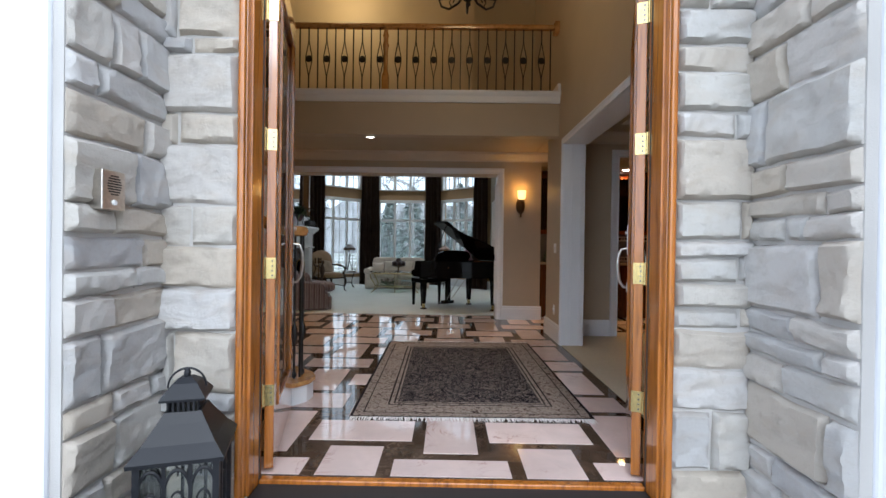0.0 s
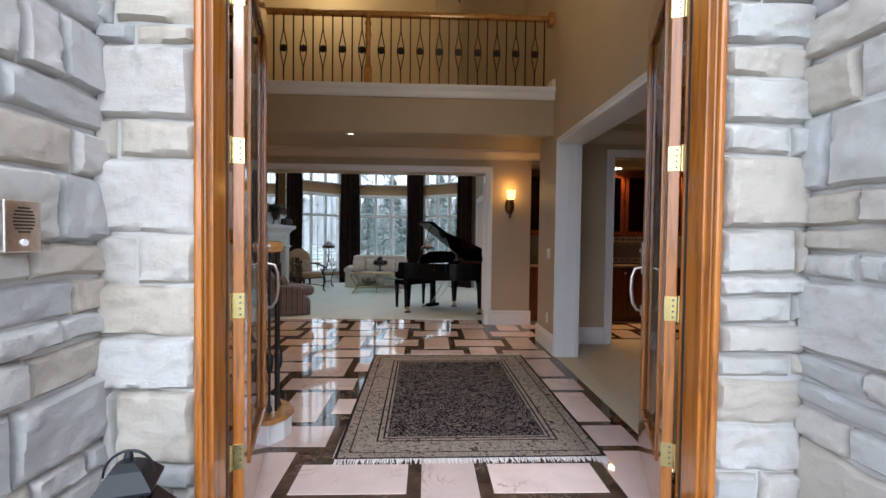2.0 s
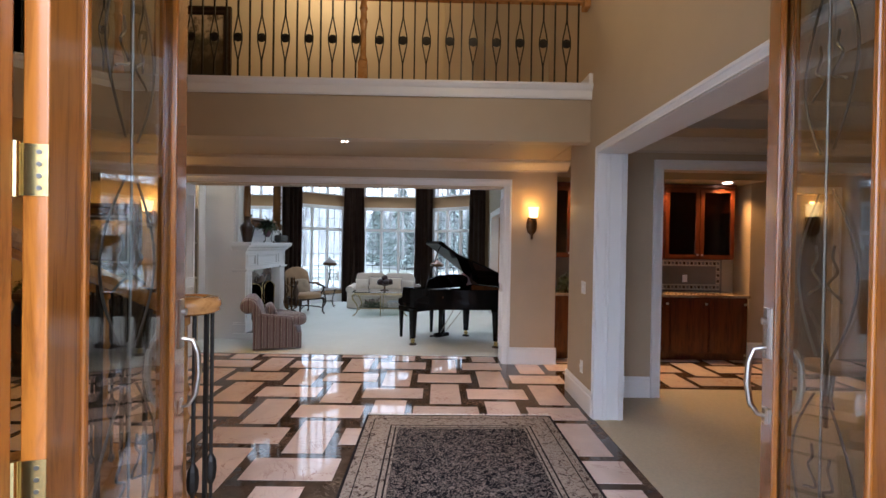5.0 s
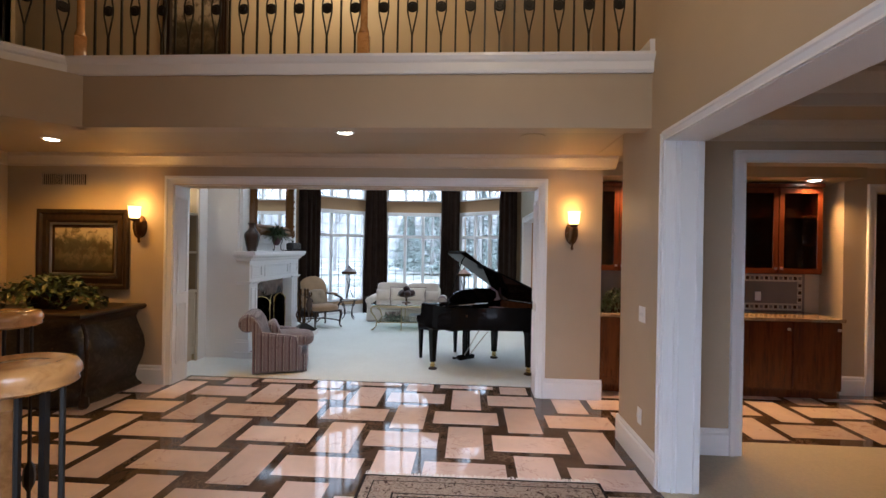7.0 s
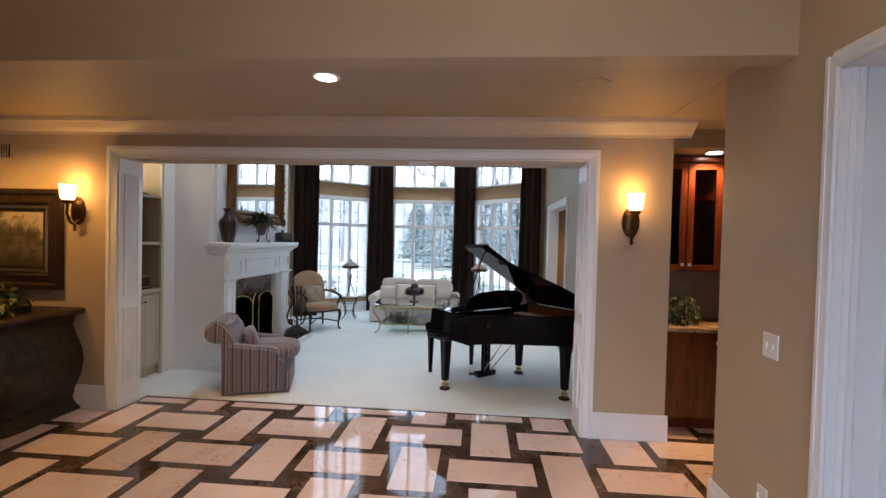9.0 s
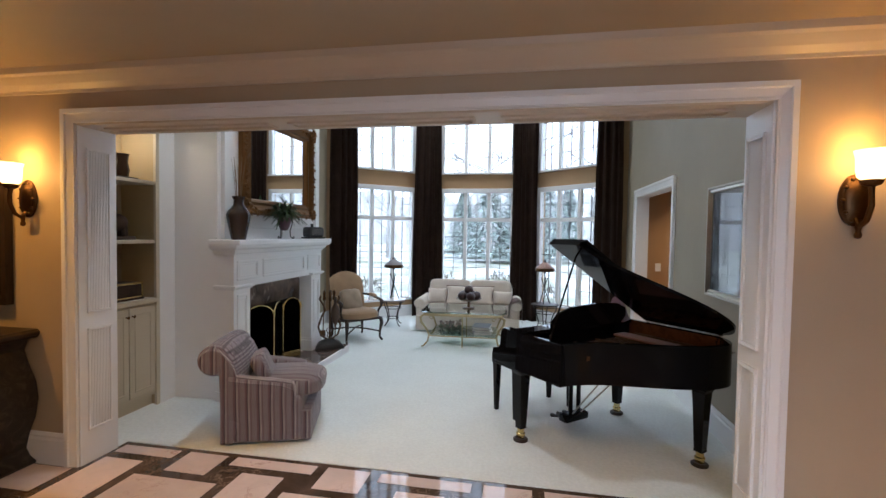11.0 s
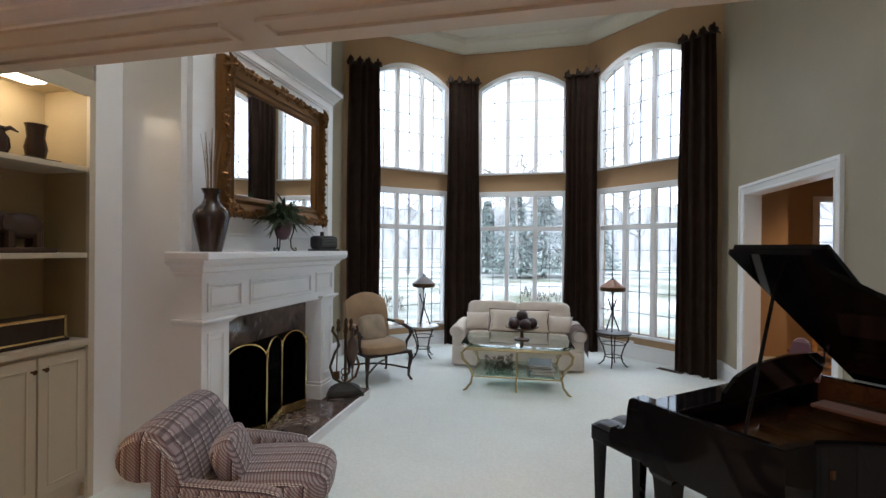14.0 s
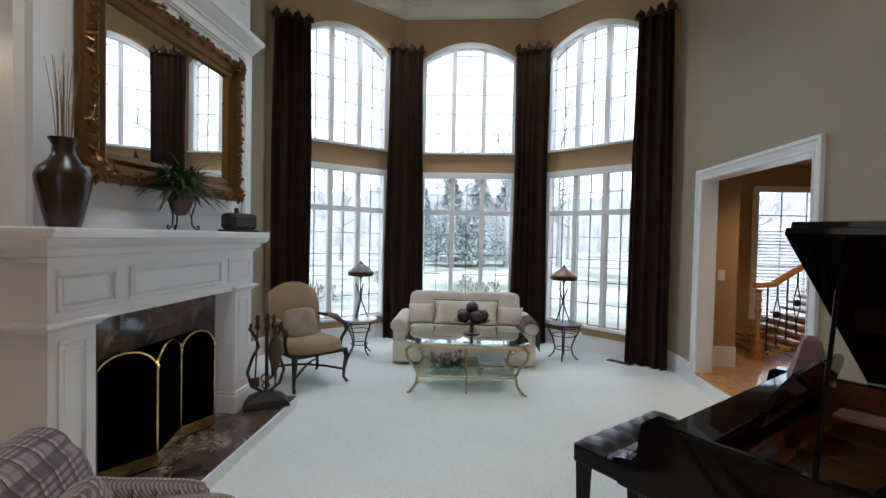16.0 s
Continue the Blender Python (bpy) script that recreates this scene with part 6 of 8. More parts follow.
# back: raked sheet that rolls over backwards at the top
bm = bmesh.new()
prof = [(-0.20, 0.34), (-0.235, 0.48), (-0.27, 0.60), (-0.305, 0.675)]
prof += [(-0.43 + 0.125 * math.cos(a), 0.66 + 0.115 * math.sin(a)) for a in (math.radians(20 + 22 * q) for q in range(14))]
prof += [(-0.372, 0.50), (-0.365, 0.32), (-0.365, 0.02), (-0.27, 0.02)]
rings = []
for y, sc in ((-0.335, 0.0), (-0.33, 0.03), (-0.30, 0.06), (-0.15, 0.07), (0.0, 0.075), (0.15, 0.07), (0.30, 0.06), (0.33, 0.03), (0.335, 0.0)):
    ring = []
    for k, (x, z) in enumerate(prof):
        if 4 <= k < 18:
            g = 0.72 + 0.28 * min(1.0, sc / 0.06)
            x, z = -0.43 + (x + 0.43) * g, 0.66 + (z - 0.66) * g
        zz = z + (sc - 0.05) * 0.45 if 0.66 < z else z
        ring.append((x + (0.02 * sc / 0.07 if k < 4 else 0), y, zz))
    rings.append(ring)
face_loop(bm, rings)
part("backrest", bm, M["plaid"], ac, "rolled-over backrest", True)
bm = bmesh.new()
cushion(bm, (0, 0, 0), (0.13, 0.35, 0.25), 0.75, 12, pose(-0.11, -0.04, 0.545, 0, -24, 8))
part("lumbar_pillow", bm, M["plaid"], ac, "matching loose pillow", True)
for s in (-1, 1):
    bm = bmesh.new()
    tube(bm, [(-0.30, s * 0.352, 0.52), (-0.15, s * 0.358, 0.50), (0.03, s * 0.360, 0.485), (0.13, s * 0.357, 0.47), (0.21, s * 0.345, 0.43), (0.222, s * 0.34, 0.3), (0.222, s * 0.338, 0.05)], 0.006, 6)
    part("piping", bm, M["plaid"], ac)

# ---------------------------------------------------------------- grand piano
def black_gloss():
    m, n, l, b = mat_new("black_piano_lacquer", (0.005, 0.005, 0.006), 0.04)
    b.inputs["Specular IOR Level"].default_value = 0.15
    return m


M["lacquer"] = black_gloss()
M["piano_inside"] = wood("piano_inner_veneer", (0.045, 0.015, 0.005), (0.11, 0.038, 0.013), 0.2, (4, 18, 18), 0.6)
M["plate_gold"] = metal("gold_iron_plate", (0.12, 0.06, 0.024), 0.75)
M["felt"] = cloth("dusty_rose_felt", (0.26, 0.115, 0.085), 0.9, 500)
# local: x = treble to bass (u), y = keyboard to tail (v)
ang = math.degrees(math.atan2(0.65, 0.76))
pn = thing("grand_piano", pose(0.37, 6.575, 0.006, 0, 0, ang), "black lacquered grand piano with its lid propped open", "piano")
# v runs towards the tail, which is local -y
HW, HB = 0.66, 0.61


def rim_outline():
    pts = [(HB, -0.05)]
    pts += [(HB, v) for v in (0.25, 0.6, 0.85)]
    for q in range(1, 10):
        a = math.pi * 0.5 * q / 9
        pts.append((HB - 0.27 + 0.27 * math.cos(a), 0.765 + 0.27 * math.sin(a)))
    for q in range(1, 15):
        u = q / 14
        x = HB - 0.27 - (HB + HW - 0.27) * u
        v = 1.035 - 0.02 * u - 0.51 * (0.5 - 0.5 * math.cos(math.pi * min(1, u * 1.02)))
        pts.append((x, v))
    pts.append((-HW, 0.46))
    pts.append((-HW, -0.05))
    return [(x, -v) for x, v in pts]


RO = rim_outline()


def inset(poly, d):
    out = []
    n_ = len(poly)
    for i in range(n_):
        p, a, c = Vector(poly[i]), Vector(poly[i - 1]), Vector(poly[(i + 1) % n_])
        t_ = (c - a).normalized()
        nrm = Vector((-t_.y, t_.x))
        cen = Vector((0.1, -0.35))
        if nrm.dot(cen - p) < 0:
            nrm = -nrm
        out.append(tuple(p + nrm * d))
    return out


RI = inset(RO, 0.04)
bm = bmesh.new()
n_ = len(RO)
Z0, Z1 = 0.58, 0.865
rings = [[(x, y, Z0) for x, y in RI], [(x, y, Z0) for x, y in RO], [(x, y, Z1 - 0.006) for x, y in RO], [(*inset(RO, 0.006)[i], Z1) for i in range(n_)], [(x, y, Z1) for x, y in RI], [(x, y, Z0 + 0.02) for x, y in RI]]
vsr = [[bm.verts.new(p) for p in r] for r in rings]
for a, c in zip(vsr, vsr[1:]):
    for i in range(n_ - 1):
        bm.faces.new((a[i], a[i + 1], c[i + 1], c[i]))
part("rim", bm, M["lacquer"], pn, "", True, 0.5)
bm = bmesh.new()
face_loop(bm, [[(x, y, 0.80 - 0.12) for x, y in RI], [(x, y, 0.80 - 0.10) for x, y in RI]])
part("soundboard", bm, M["piano_inside"], pn, "reddish brown soundboard")
bm = bmesh.new()
RP = inset(RO, 0.041)
vv = [[bm.verts.new((x, y, z)) for x, y in RP] for z in (0.70, 0.858)]
for i in range(n_ - 1):
    bm.faces.new((vv[0][i], vv[0][i + 1], vv[1][i + 1], vv[1][i]))
part("inner_veneer", bm, M["piano_inside"], pn, "brown inner rim veneer")
bm = bmesh.new()
RG = inset(RO, 0.10)
face_loop(bm, [[(x, min(y, -0.2), 0.735) for x, y in RG], [(x, min(y, -0.2), 0.745) for x, y in RG]])
part("iron_plate", bm, M["plate_gold"], pn, "gold painted iron plate")
bm = bmesh.new()
for k in range(5):
    x = -0.45 + 0.24 * k
    box(bm, x - 0.012, x + 0.012, -0.74 + 0.06 * abs(k - 3), -0.2, 0.745, 0.775)
part("plate_rib", bm, M["plate_gold"], pn)
bm = bmesh.new()
for k in range(70):
    x = -0.55 + 1.1 * k / 69
    y1 = -0.32 - (0.64 if x > 0.1 else 0.64 * max(0.1, (x + 0.62) / 0.72))
    tube(bm, [(x, -0.22, 0.768), (x + 0.06, y1, 0.768)], 0.0012, 3)
part("strings", bm, M["bronze"], pn, "taut metal strings")
bm = B((0.25, 0.385, -0.68, -0.19, 0.777, 0.79))
part("damper_felt", bm, M["felt"], pn, "dusty rose felt strip")
part("key_bed", B((-HW + 0.02, HB - 0.02, -0.06, 0.235, 0.575, 0.63), bevel=0.008), M["lacquer"], pn)
for s in (-1, 1):
    bm = bmesh.new()
    ck = [(-0.08, 0.60), (0.235, 0.60), (0.245, 0.64), (0.235, 0.685), (0.20, 0.695), (0.165, 0.70), (0.145, 0.73), (0.14, 0.80), (0.13, 0.85), (0.11, 0.865), (-0.08, 0.865)]
    E_ = HB if s > 0 else HW
    prism(bm, ck, *sorted((s * E_, s * (E_ - 0.075))), "yz")
    part("cheek", bm, M["lacquer"], pn)
part("fallboard", B((-HW + 0.075, HB - 0.075, 0.03, 0.05, 0.66, 0.80), bevel=0.006), M["lacquer"], pn)
part("key_slip", B((-HW + 0.075, HB - 0.075, 0.215, 0.235, 0.62, 0.675), bevel=0.005), M["lacquer"], pn)
M["ivory"] = mat_new("ivory_keys", (0.75, 0.72, 0.64), 0.3)[0]
bm = bmesh.new()
for k in range(52):
    x = -HW + 0.08 + (HB + HW - 0.16) * k / 52
    box(bm, x, x + 0.0215, 0.06, 0.205, 0.655, 0.672)
part("white_keys", bm, M["ivory"], pn, "row of ivory white keys")
bm = bmesh.new()
for k in range(51):
    if k % 7 in (0, 1, 3, 4, 5):
        x = -HW + 0.08 + (HB + HW - 0.16) * (k + 1) / 52
        box(bm, x - 0.006, x + 0.006, 0.06, 0.15, 0.672, 0.684)
part("black_keys", bm, M["black"], pn, "row of black keys")
part("front_lid_board", B((-HW + 0.005, HB - 0.005, -0.10, 0.05, 0.835, 0.866), bevel=0.005), M["lacquer"], pn)
bm = bmesh.new()
face_loop(bm, [[(x, y + off, z) for x, z in [(-0.40, 0.866), (0.40, 0.866), (0.42, 0.93), (0.38, 1.0), (0.26, 1.045), (0.0, 1.06), (-0.26, 1.045), (-0.38, 1.0), (-0.42, 0.93)] for y in (-0.13 - 0.35 * (z - 0.866),)] for off in (0.0, -0.018)])
part("music_desk", bm, M["lacquer"], pn, "curved black music desk")


def piano_leg(x, y):
    b = bmesh.new()
    face_loop(b, [[(x + q * a, y + q * c, z) for a, c in ((-1, -1), (1, -1), (1, 1), (-1, 1))] for q, z in ((0.058, 0.58), (0.058, 0.545), (0.046, 0.52), (0.042, 0.46), (0.029, 0.115), (0.031, 0.10))])
    lg = part("leg", b, M["lacquer"], pn)
    b = bmesh.new()
    lathe(b, [(0.026, 0.10), (0.026, 0.065), (0.034, 0.06), (0.034, 0.045), (0.0, 0.045)], 14, (x, y, 0))
    tube(b, [(x - 0.012, y, 0.028), (x + 0.012, y, 0.028)], 0.026, 14)
    part("caster", b, M["brass"], lg, "brass caster", True)
    b = bmesh.new()
    lathe(b, [(0.0, 0.0), (0.056, 0.0), (0.058, 0.012), (0.045, 0.022), (0.0, 0.016)], 18, (x, y, 0))
    part("caster_cup", b, M["dark_wood"], lg, "dark caster cup")


piano_leg(-0.555, 0.0)
piano_leg(0.555, 0.0)
piano_leg(0.30, -0.90)
bm = bmesh.new()
face_loop(bm, [[(x, y, z) for x, y in RI] for z in (0.588, 0.60)])
part("underside", bm, M["lacquer"], pn)
bm = bmesh.new()
for x in (-0.045, 0.045):
    tube(bm, [(x, -0.02, 0.58), (x, -0.02, 0.11)], 0.018, 10)
box(bm, -0.13, 0.13, -0.06, 0.03, 0.06, 0.12, bevel=0.012)
lyre = part("pedal_lyre", bm, M["lacquer"], pn, "black pedal lyre", True)
for k in (-1, 0, 1):
    bm = bmesh.new()
    tube(bm, [(k * 0.07, 0.02, 0.08), (k * 0.07, 0.10, 0.06), (k * 0.07, 0.17, 0.045)], [0.010, 0.012, 0.018], 8)
    part("pedal", bm, M["iron"], lyre, "dark pedal", True)
for k in (-1, 1):
    bm = bmesh.new()
    tube(bm, [(k * 0.05, -0.05, 0.13), (k * 0.10, -0.42, 0.56)], 0.006, 6)
    part("lyre_rod", bm, M["nickel"], lyre, "thin steel brace rod")
# lid hinged on the bass side
tilt = 30.2
LM = pose(HB, 0, 0.868, 0, tilt, 0)
bm = bmesh.new()
lo = [(x - HB, y) for x, y in RO if y < -0.23]
lo = [(0.008, -0.23)] + [((0.008 if abs(x) < 1e-3 else x * 1.03), y - 0.006) for x, y in lo] + [(-HB - HW - 0.04, -0.23)]
face_loop(bm, [[LM @ Vector((x, y, z)) for x, y in lo] for z in (0.0, 0.022)])
part("lid", bm, M["lacquer"], pn, "propped black lid")
bm = bmesh.new()
face_loop(bm, [[LM @ Vector((x, y, z)) for x, y in [(0.0, -0.24), (-HB - HW - 0.035, -0.24), (-HB - HW - 0.035, -0.555), (0.0, -0.555)]] for z in (0.026, 0.046)])
part("lid_flap", bm, M["lacquer"], pn, "folded-back front flap of the lid")
bm = bmesh.new()
pt = LM @ Vector((-1.12, -0.33, 0.0))
tube(bm, [(-HW + 0.045, -0.35, 0.85), tuple(pt)], 0.007, 8)
part("lid_prop", bm, M["lacquer"], pn, "slim lid prop")
mt = thing("metronome", pn.matrix_basis @ pose(0.45, -0.06, 0.866, 0, 0, 20) @ Matrix.Scale(1.25, 4), "mauve pyramid-shaped metronome on the piano", "metronome")
bm = bmesh.new()
face_loop(bm, [[(x * q, y * q, z) for x, y in ((-1, -1), (1, -1), (1, 1), (-1, 1))] for q, z in ((0.066, 0.0), (0.066, 0.015), (0.060, 0.022), (0.026, 0.15), (0.010, 0.165))])
M["mauve_cloth"] = cloth("mauve_cover", (0.24, 0.13, 0.15), 0.85)
part("case", bm, M["mauve_cloth"], mt)

# bench
bn = thing("piano_bench", pn.matrix_basis @ pose(-0.02, 0.46, 0.0, 0, 0, 0), "black piano bench with a tufted leather seat", "bench")
M["leather"] = mat_new("black_leather", (0.012, 0.012, 0.014), 0.3)[0]
bm = bmesh.new()
def tuft(u, v):
    x, y = (u - 0.5) * 0.72, (v - 0.5) * 0.34
    z = 0.515 + 0.03 * (abs(math.sin(math.pi * u * 5)) * abs(math.sin(math.pi * v * 2))) ** 0.35
    return (x, y, z)
grid_sheet(bm, tuft, 40, 16)
part("seat", bm, M["leather"], bn, "tufted black leather seat", True, 2.5)
part("apron", B((-0.36, 0.36, -0.17, 0.17, 0.43, 0.517), bevel=0.01), M["lacquer"], bn)
for x in (-0.32, 0.32):
    for y in (-0.135, 0.135):
        bm = bmesh.new()
        face_loop(bm, [[(x + q * a, y + q * c, z) for a, c in ((-1, -1), (1, -1), (1, 1), (-1, 1))] for q, z in ((0.028, 0.43), (0.026, 0.38), (0.016, 0.0))])
        part("leg", bm, M["lacquer"], bn)


# ---------------------------------------------------------------- carved open armchair beside the hearth
M["tan_cloth"] = cloth("tan_upholstery", (0.33, 0.215, 0.12), 0.85, 350)
M["tan_cushion"] = cloth("pale_tan_cushion", (0.34, 0.27, 0.19), 0.9, 90, 0.25)
fa = math.degrees(math.atan2(-0.66, 0.75))
ba = thing("open_armchair", pose(-2.51, 9.08, 0.006, 0, 0, fa) @ Matrix.Diagonal((1, 1, 0.96, 1)), "carved dark wood open armchair with tan upholstery", "armchair")
# local x forward, y to its left
bm = bmesh.new()
cushion(bm, (0.02, 0, 0.40), (0.56, 0.58, 0.17), 0.35, 12)
part("seat", bm, M["tan_cloth"], ba, "", True)
bm = bmesh.new()
grid = []
for k in range(9):
    u = k / 8
    y = (u - 0.5) * 0.54
    topz = 1.0 + 0.03 * math.cos((u - 0.5) * 5.0) - 0.05 * (abs(u - 0.5) * 2) ** 4
    w = 1
    grid.append([(-0.22, y, 0.40), (-0.24, y * 1.02, 0.55), (-0.285, y * 1.03, 0.78), (-0.335, y * 1.0, topz - 0.03), (-0.36, y * 0.97, topz), (-0.385, y * 0.97, topz - 0.03), (-0.345, y * 1.0, 0.75), (-0.30, y, 0.50), (-0.28, y, 0.38)])
face_loop(bm, grid)
part("backrest", bm, M["tan_cloth"], ba, "", True)
for s in (-1, 1):
    bm = bmesh.new()
    tube(bm, [(-0.27, s * 0.27, 0.66), (-0.12, s * 0.31, 0.655), (0.08, s * 0.33, 0.625), (0.20, s * 0.33, 0.60), (0.235, s * 0.33, 0.575), (0.215, s * 0.33, 0.555)], [0.018, 0.02, 0.022, 0.024, 0.022, 0.012], 8)
    tube(bm, [(0.17, s * 0.33, 0.60), (0.19, s * 0.33, 0.53), (0.14, s * 0.31, 0.45), (0.14, s * 0.29, 0.36)], [0.018, 0.018, 0.016, 0.018], 8)
    arm = part("arm", bm, M["dark_wood"], ba, "dark carved wooden arm", True)
    bm = bmesh.new()
    cushion(bm, (-0.06, s * 0.315, 0.665), (0.24, 0.05, 0.05), 0.5, 8)
    part("arm_pad", bm, M["tan_cloth"], arm, "tan arm pad", True)
for x, y in ((0.26, 0.27), (0.26, -0.27), (-0.26, 0.25), (-0.26, -0.25)):
    f = 1 if x > 0 else -1
    bm = bmesh.new()
    tube(bm, [(x, y, 0.36), (x + 0.025 * f, y * 1.04, 0.28), (x - 0.005 * f, y, 0.14), (x - 0.01 * f, y, 0.05), (x + 0.03 * f, y * 1.05, 0.015), (x + 0.04 * f, y * 1.06, 0.010)], [0.030, 0.028, 0.018, 0.015, 0.017, 0.010], 8)
    part("leg", bm, M["dark_wood"], ba, "dark cabriole leg", True)
bm = bmesh.new()
for s in (-1, 1):
    tube(bm, [(0.25, s * 0.26, 0.14), (0.12, s * 0.12, 0.17), (0.0, 0.0, 0.18), (-0.12, -s * 0.12, 0.17), (-0.25, -s * 0.24, 0.14)], 0.012, 8)
part("stretcher", bm, M["dark_wood"], ba, "curved cross stretcher", True)
bm = bmesh.new()
pr = [(-0.30, 0.33), (0.30, 0.33), (0.30, 0.37), (-0.30, 0.37)]
box(bm, -0.27, 0.29, -0.29, 0.29, 0.33, 0.365, bevel=0.012)
part("seat_rail", bm, M["dark_wood"], ba)
t = thing("scatter_cushion", ba.matrix_basis @ pose(-0.10, -0.03, 0.605, 0, -20, 6), "pale tan scatter cushion on the armchair", "cushion", "scatter cushions")
bm = bmesh.new()
cushion(bm, (0, 0, 0), (0.13, 0.34, 0.32), 0.85, 12)
part("cover", bm, M["tan_cushion"], t, "", True)

# ---------------------------------------------------------------- sofa
M["sofa"] = cloth("oatmeal_upholstery", (0.68, 0.61, 0.53), 0.9, 320, 0.06)
M["sofa_pillow"] = cloth("ivory_cushion", (0.70, 0.62, 0.53), 0.9, 300, 0.06)
M["fringe_dark"] = cloth("brown_cord", (0.16, 0.10, 0.08), 0.9)
so = thing("sofa", pose(-0.94, 9.85, 0.006, 0, 0, 1.5) @ Matrix.Diagonal((0.97, 1, 0.95, 1)), "oatmeal two-seat sofa with rolled arms", "sofa")
# local y into the depth, x along
bm = bmesh.new()
box(bm, -0.86, 0.86, 0.0, 0.84, 0.02, 0.28, bevel=0.025, seg=3)
part("base", bm, M["sofa"], so, "", True)
for s in (-1, 1):
    bm = bmesh.new()
    cushion(bm, (s * 0.34, 0.30, 0.36), (0.68, 0.64, 0.20), 0.9, 14)
    part("seat_cushion", bm, M["sofa"], so, "", True)
    bm = bmesh.new()
    rings = []
    for y in (0.0, 0.02, 0.06, 0.4, 0.80, 0.84):
        g = 0.8 if y in (0.0, 0.84) else 1.0
        ring = [(s * (0.80 + 0.095 * g * math.cos(a)), y, 0.475 + 0.085 * g * math.sin(a)) for a in (2 * math.pi * q / 18 for q in range(18))]
        rings.append(ring)
    face_loop(bm, rings)
    box(bm, *sorted((s * 0.71, s * 0.86)), 0.02, 0.82, 0.05, 0.48, bevel=0.03, seg=2)
    part("arm", bm, M["sofa"], so, "rolled arm", True)
bm = bmesh.new()
box(bm, -0.74, 0.74, 0.62, 0.88, 0.2, 0.74, bevel=0.06, seg=4)
part("backrest", bm, M["sofa"], so, "", True)
for s in (-1, 1):
    bm = bmesh.new()
    cushion(bm, (0, 0, 0), (0.735, 0.19, 0.42), 1.0, 16, pose(s * 0.355, 0.57, 0.64, -12, 0, 0))
    part("back_cushion", bm, M["sofa"], so, "", True)
def throw_pillow(b, w, d, h):
    """A stuffed square pillow: thick in the middle, pinched to a seam with pointed corners."""
    for sgn in (-1, 1):
        def f(u, v):
            a, c = 2 * u - 1, 2 * v - 1
            th = (max(0.0, 1 - a * a) * max(0.0, 1 - c * c)) ** 0.42
            pin = 1 - 0.06 * (1 - a * a) * abs(c) ** 3
            pin2 = 1 - 0.06 * (1 - c * c) * abs(a) ** 3
            return (a * w / 2 * pin2, sgn * d / 2 * th, c * h / 2 * pin)
        grid_sheet(b, f, 16, 16)
    bmesh.ops.remove_doubles(b, verts=b.verts[:], dist=1e-4)


for x, w, h, rz, m_, cord in ((0.02, 0.82, 0.32, 0, "sofa_pillow", True), (-0.55, 0.32, 0.26, 6, "sofa", False), (0.57, 0.34, 0.24, -5, "sofa", False)):
    t = thing("scatter_cushion", so.matrix_basis @ pose(x, 0.29 if cord else 0.33, 0.45 + h / 2, -20, 0, rz), "ivory scatter cushion with a dark cord edge on the sofa" if cord else "plain oatmeal scatter cushion on the sofa", "cushion", "scatter cushions")
    bm = bmesh.new()
    throw_pillow(bm, w, 0.14, h)
    part("cover", bm, M[m_], t, "", True, 2.0)
    if cord:
        bm = bmesh.new()
        tube(bm, [(sx * w * 0.5, 0, sz * h * 0.5) for sx, sz in ((-1, -1), (0, -0.94), (1, -1), (0.94, 0), (1, 1), (0, 0.94), (-1, 1), (-0.94, 0), (-1, -1))], 0.009, 6)
        part("cord", bm, M["fringe_dark"], t, "dark twisted cord")
t = thing("throw", so.matrix_basis @ pose(0.80, 0.0, 0.0), "brown patterned throw over the sofa arm", "throw")
M["throw"] = cloth("brown_paisley", (0.17, 0.10, 0.085), 0.9, 60, 0.5)
bm = bmesh.new()
def throw_f(u, v):
    a = -0.75 + 4.4 * u
    r = 0.104 + 0.006 * noise.noise((u * 5, v * 6, 2.0))
    if a > math.pi:
        return (0.0 - r, -0.03 + 0.40 * v, 0.475 - (a - math.pi) * 0.14)
    if a < 0:
        return (r, -0.03 + 0.42 * v + 0.02 * math.sin(9 * v), 0.475 + a * 0.36)
    return (r * math.cos(a), -0.03 + 0.41 * v, 0.475 + r * math.sin(a))
grid_sheet(bm, throw_f, 24, 12)
bmesh.ops.solidify(bm, geom=bm.faces[:], thickness=0.006)
part("cloth", bm, M["throw"], t, "", True)

# ---------------------------------------------------------------- glass coffee table with brass frame
M["antique_brass"] = metal("antique_brass", (0.50, 0.40, 0.22), 0.32)
ct = thing("coffee_table", pose(-0.90, 9.30, 0.006, 0, 0, 2.5) @ Matrix.Diagonal((1.09, 1.2, 1.03, 1)), "brass coffee table with glass top and lower glass shelf", "coffee table")
c_ = 0.10
bm = bmesh.new()
oct_ = [(-0.56 + c_, -0.37), (0.56 - c_, -0.37), (0.56, -0.37 + c_), (0.56, 0.37 - c_), (0.56 - c_, 0.37), (-0.56 + c_, 0.37), (-0.56, 0.37 - c_), (-0.56, -0.37 + c_)]
face_loop(bm, [[(x, y, 0.468) for x, y in oct_], [(x, y, 0.474) for x, y in oct_], [(x * 0.965, y * 0.95, 0.482) for x, y in oct_]])
g = part("glass_top", bm, M["green_glass"], ct, "bevelled glass top with cut corners")
g.visible_shadow = False
bm = bmesh.new()
for y in (-0.33, 0.33):
    box(bm, -0.49, 0.49, y - 0.012, y + 0.012, 0.425, 0.465, bevel=0.004, seg=1)
for x in (-0.49, 0.49):
    box(bm, x - 0.012, x + 0.012, -0.33, 0.33, 0.425, 0.465, bevel=0.004, seg=1)
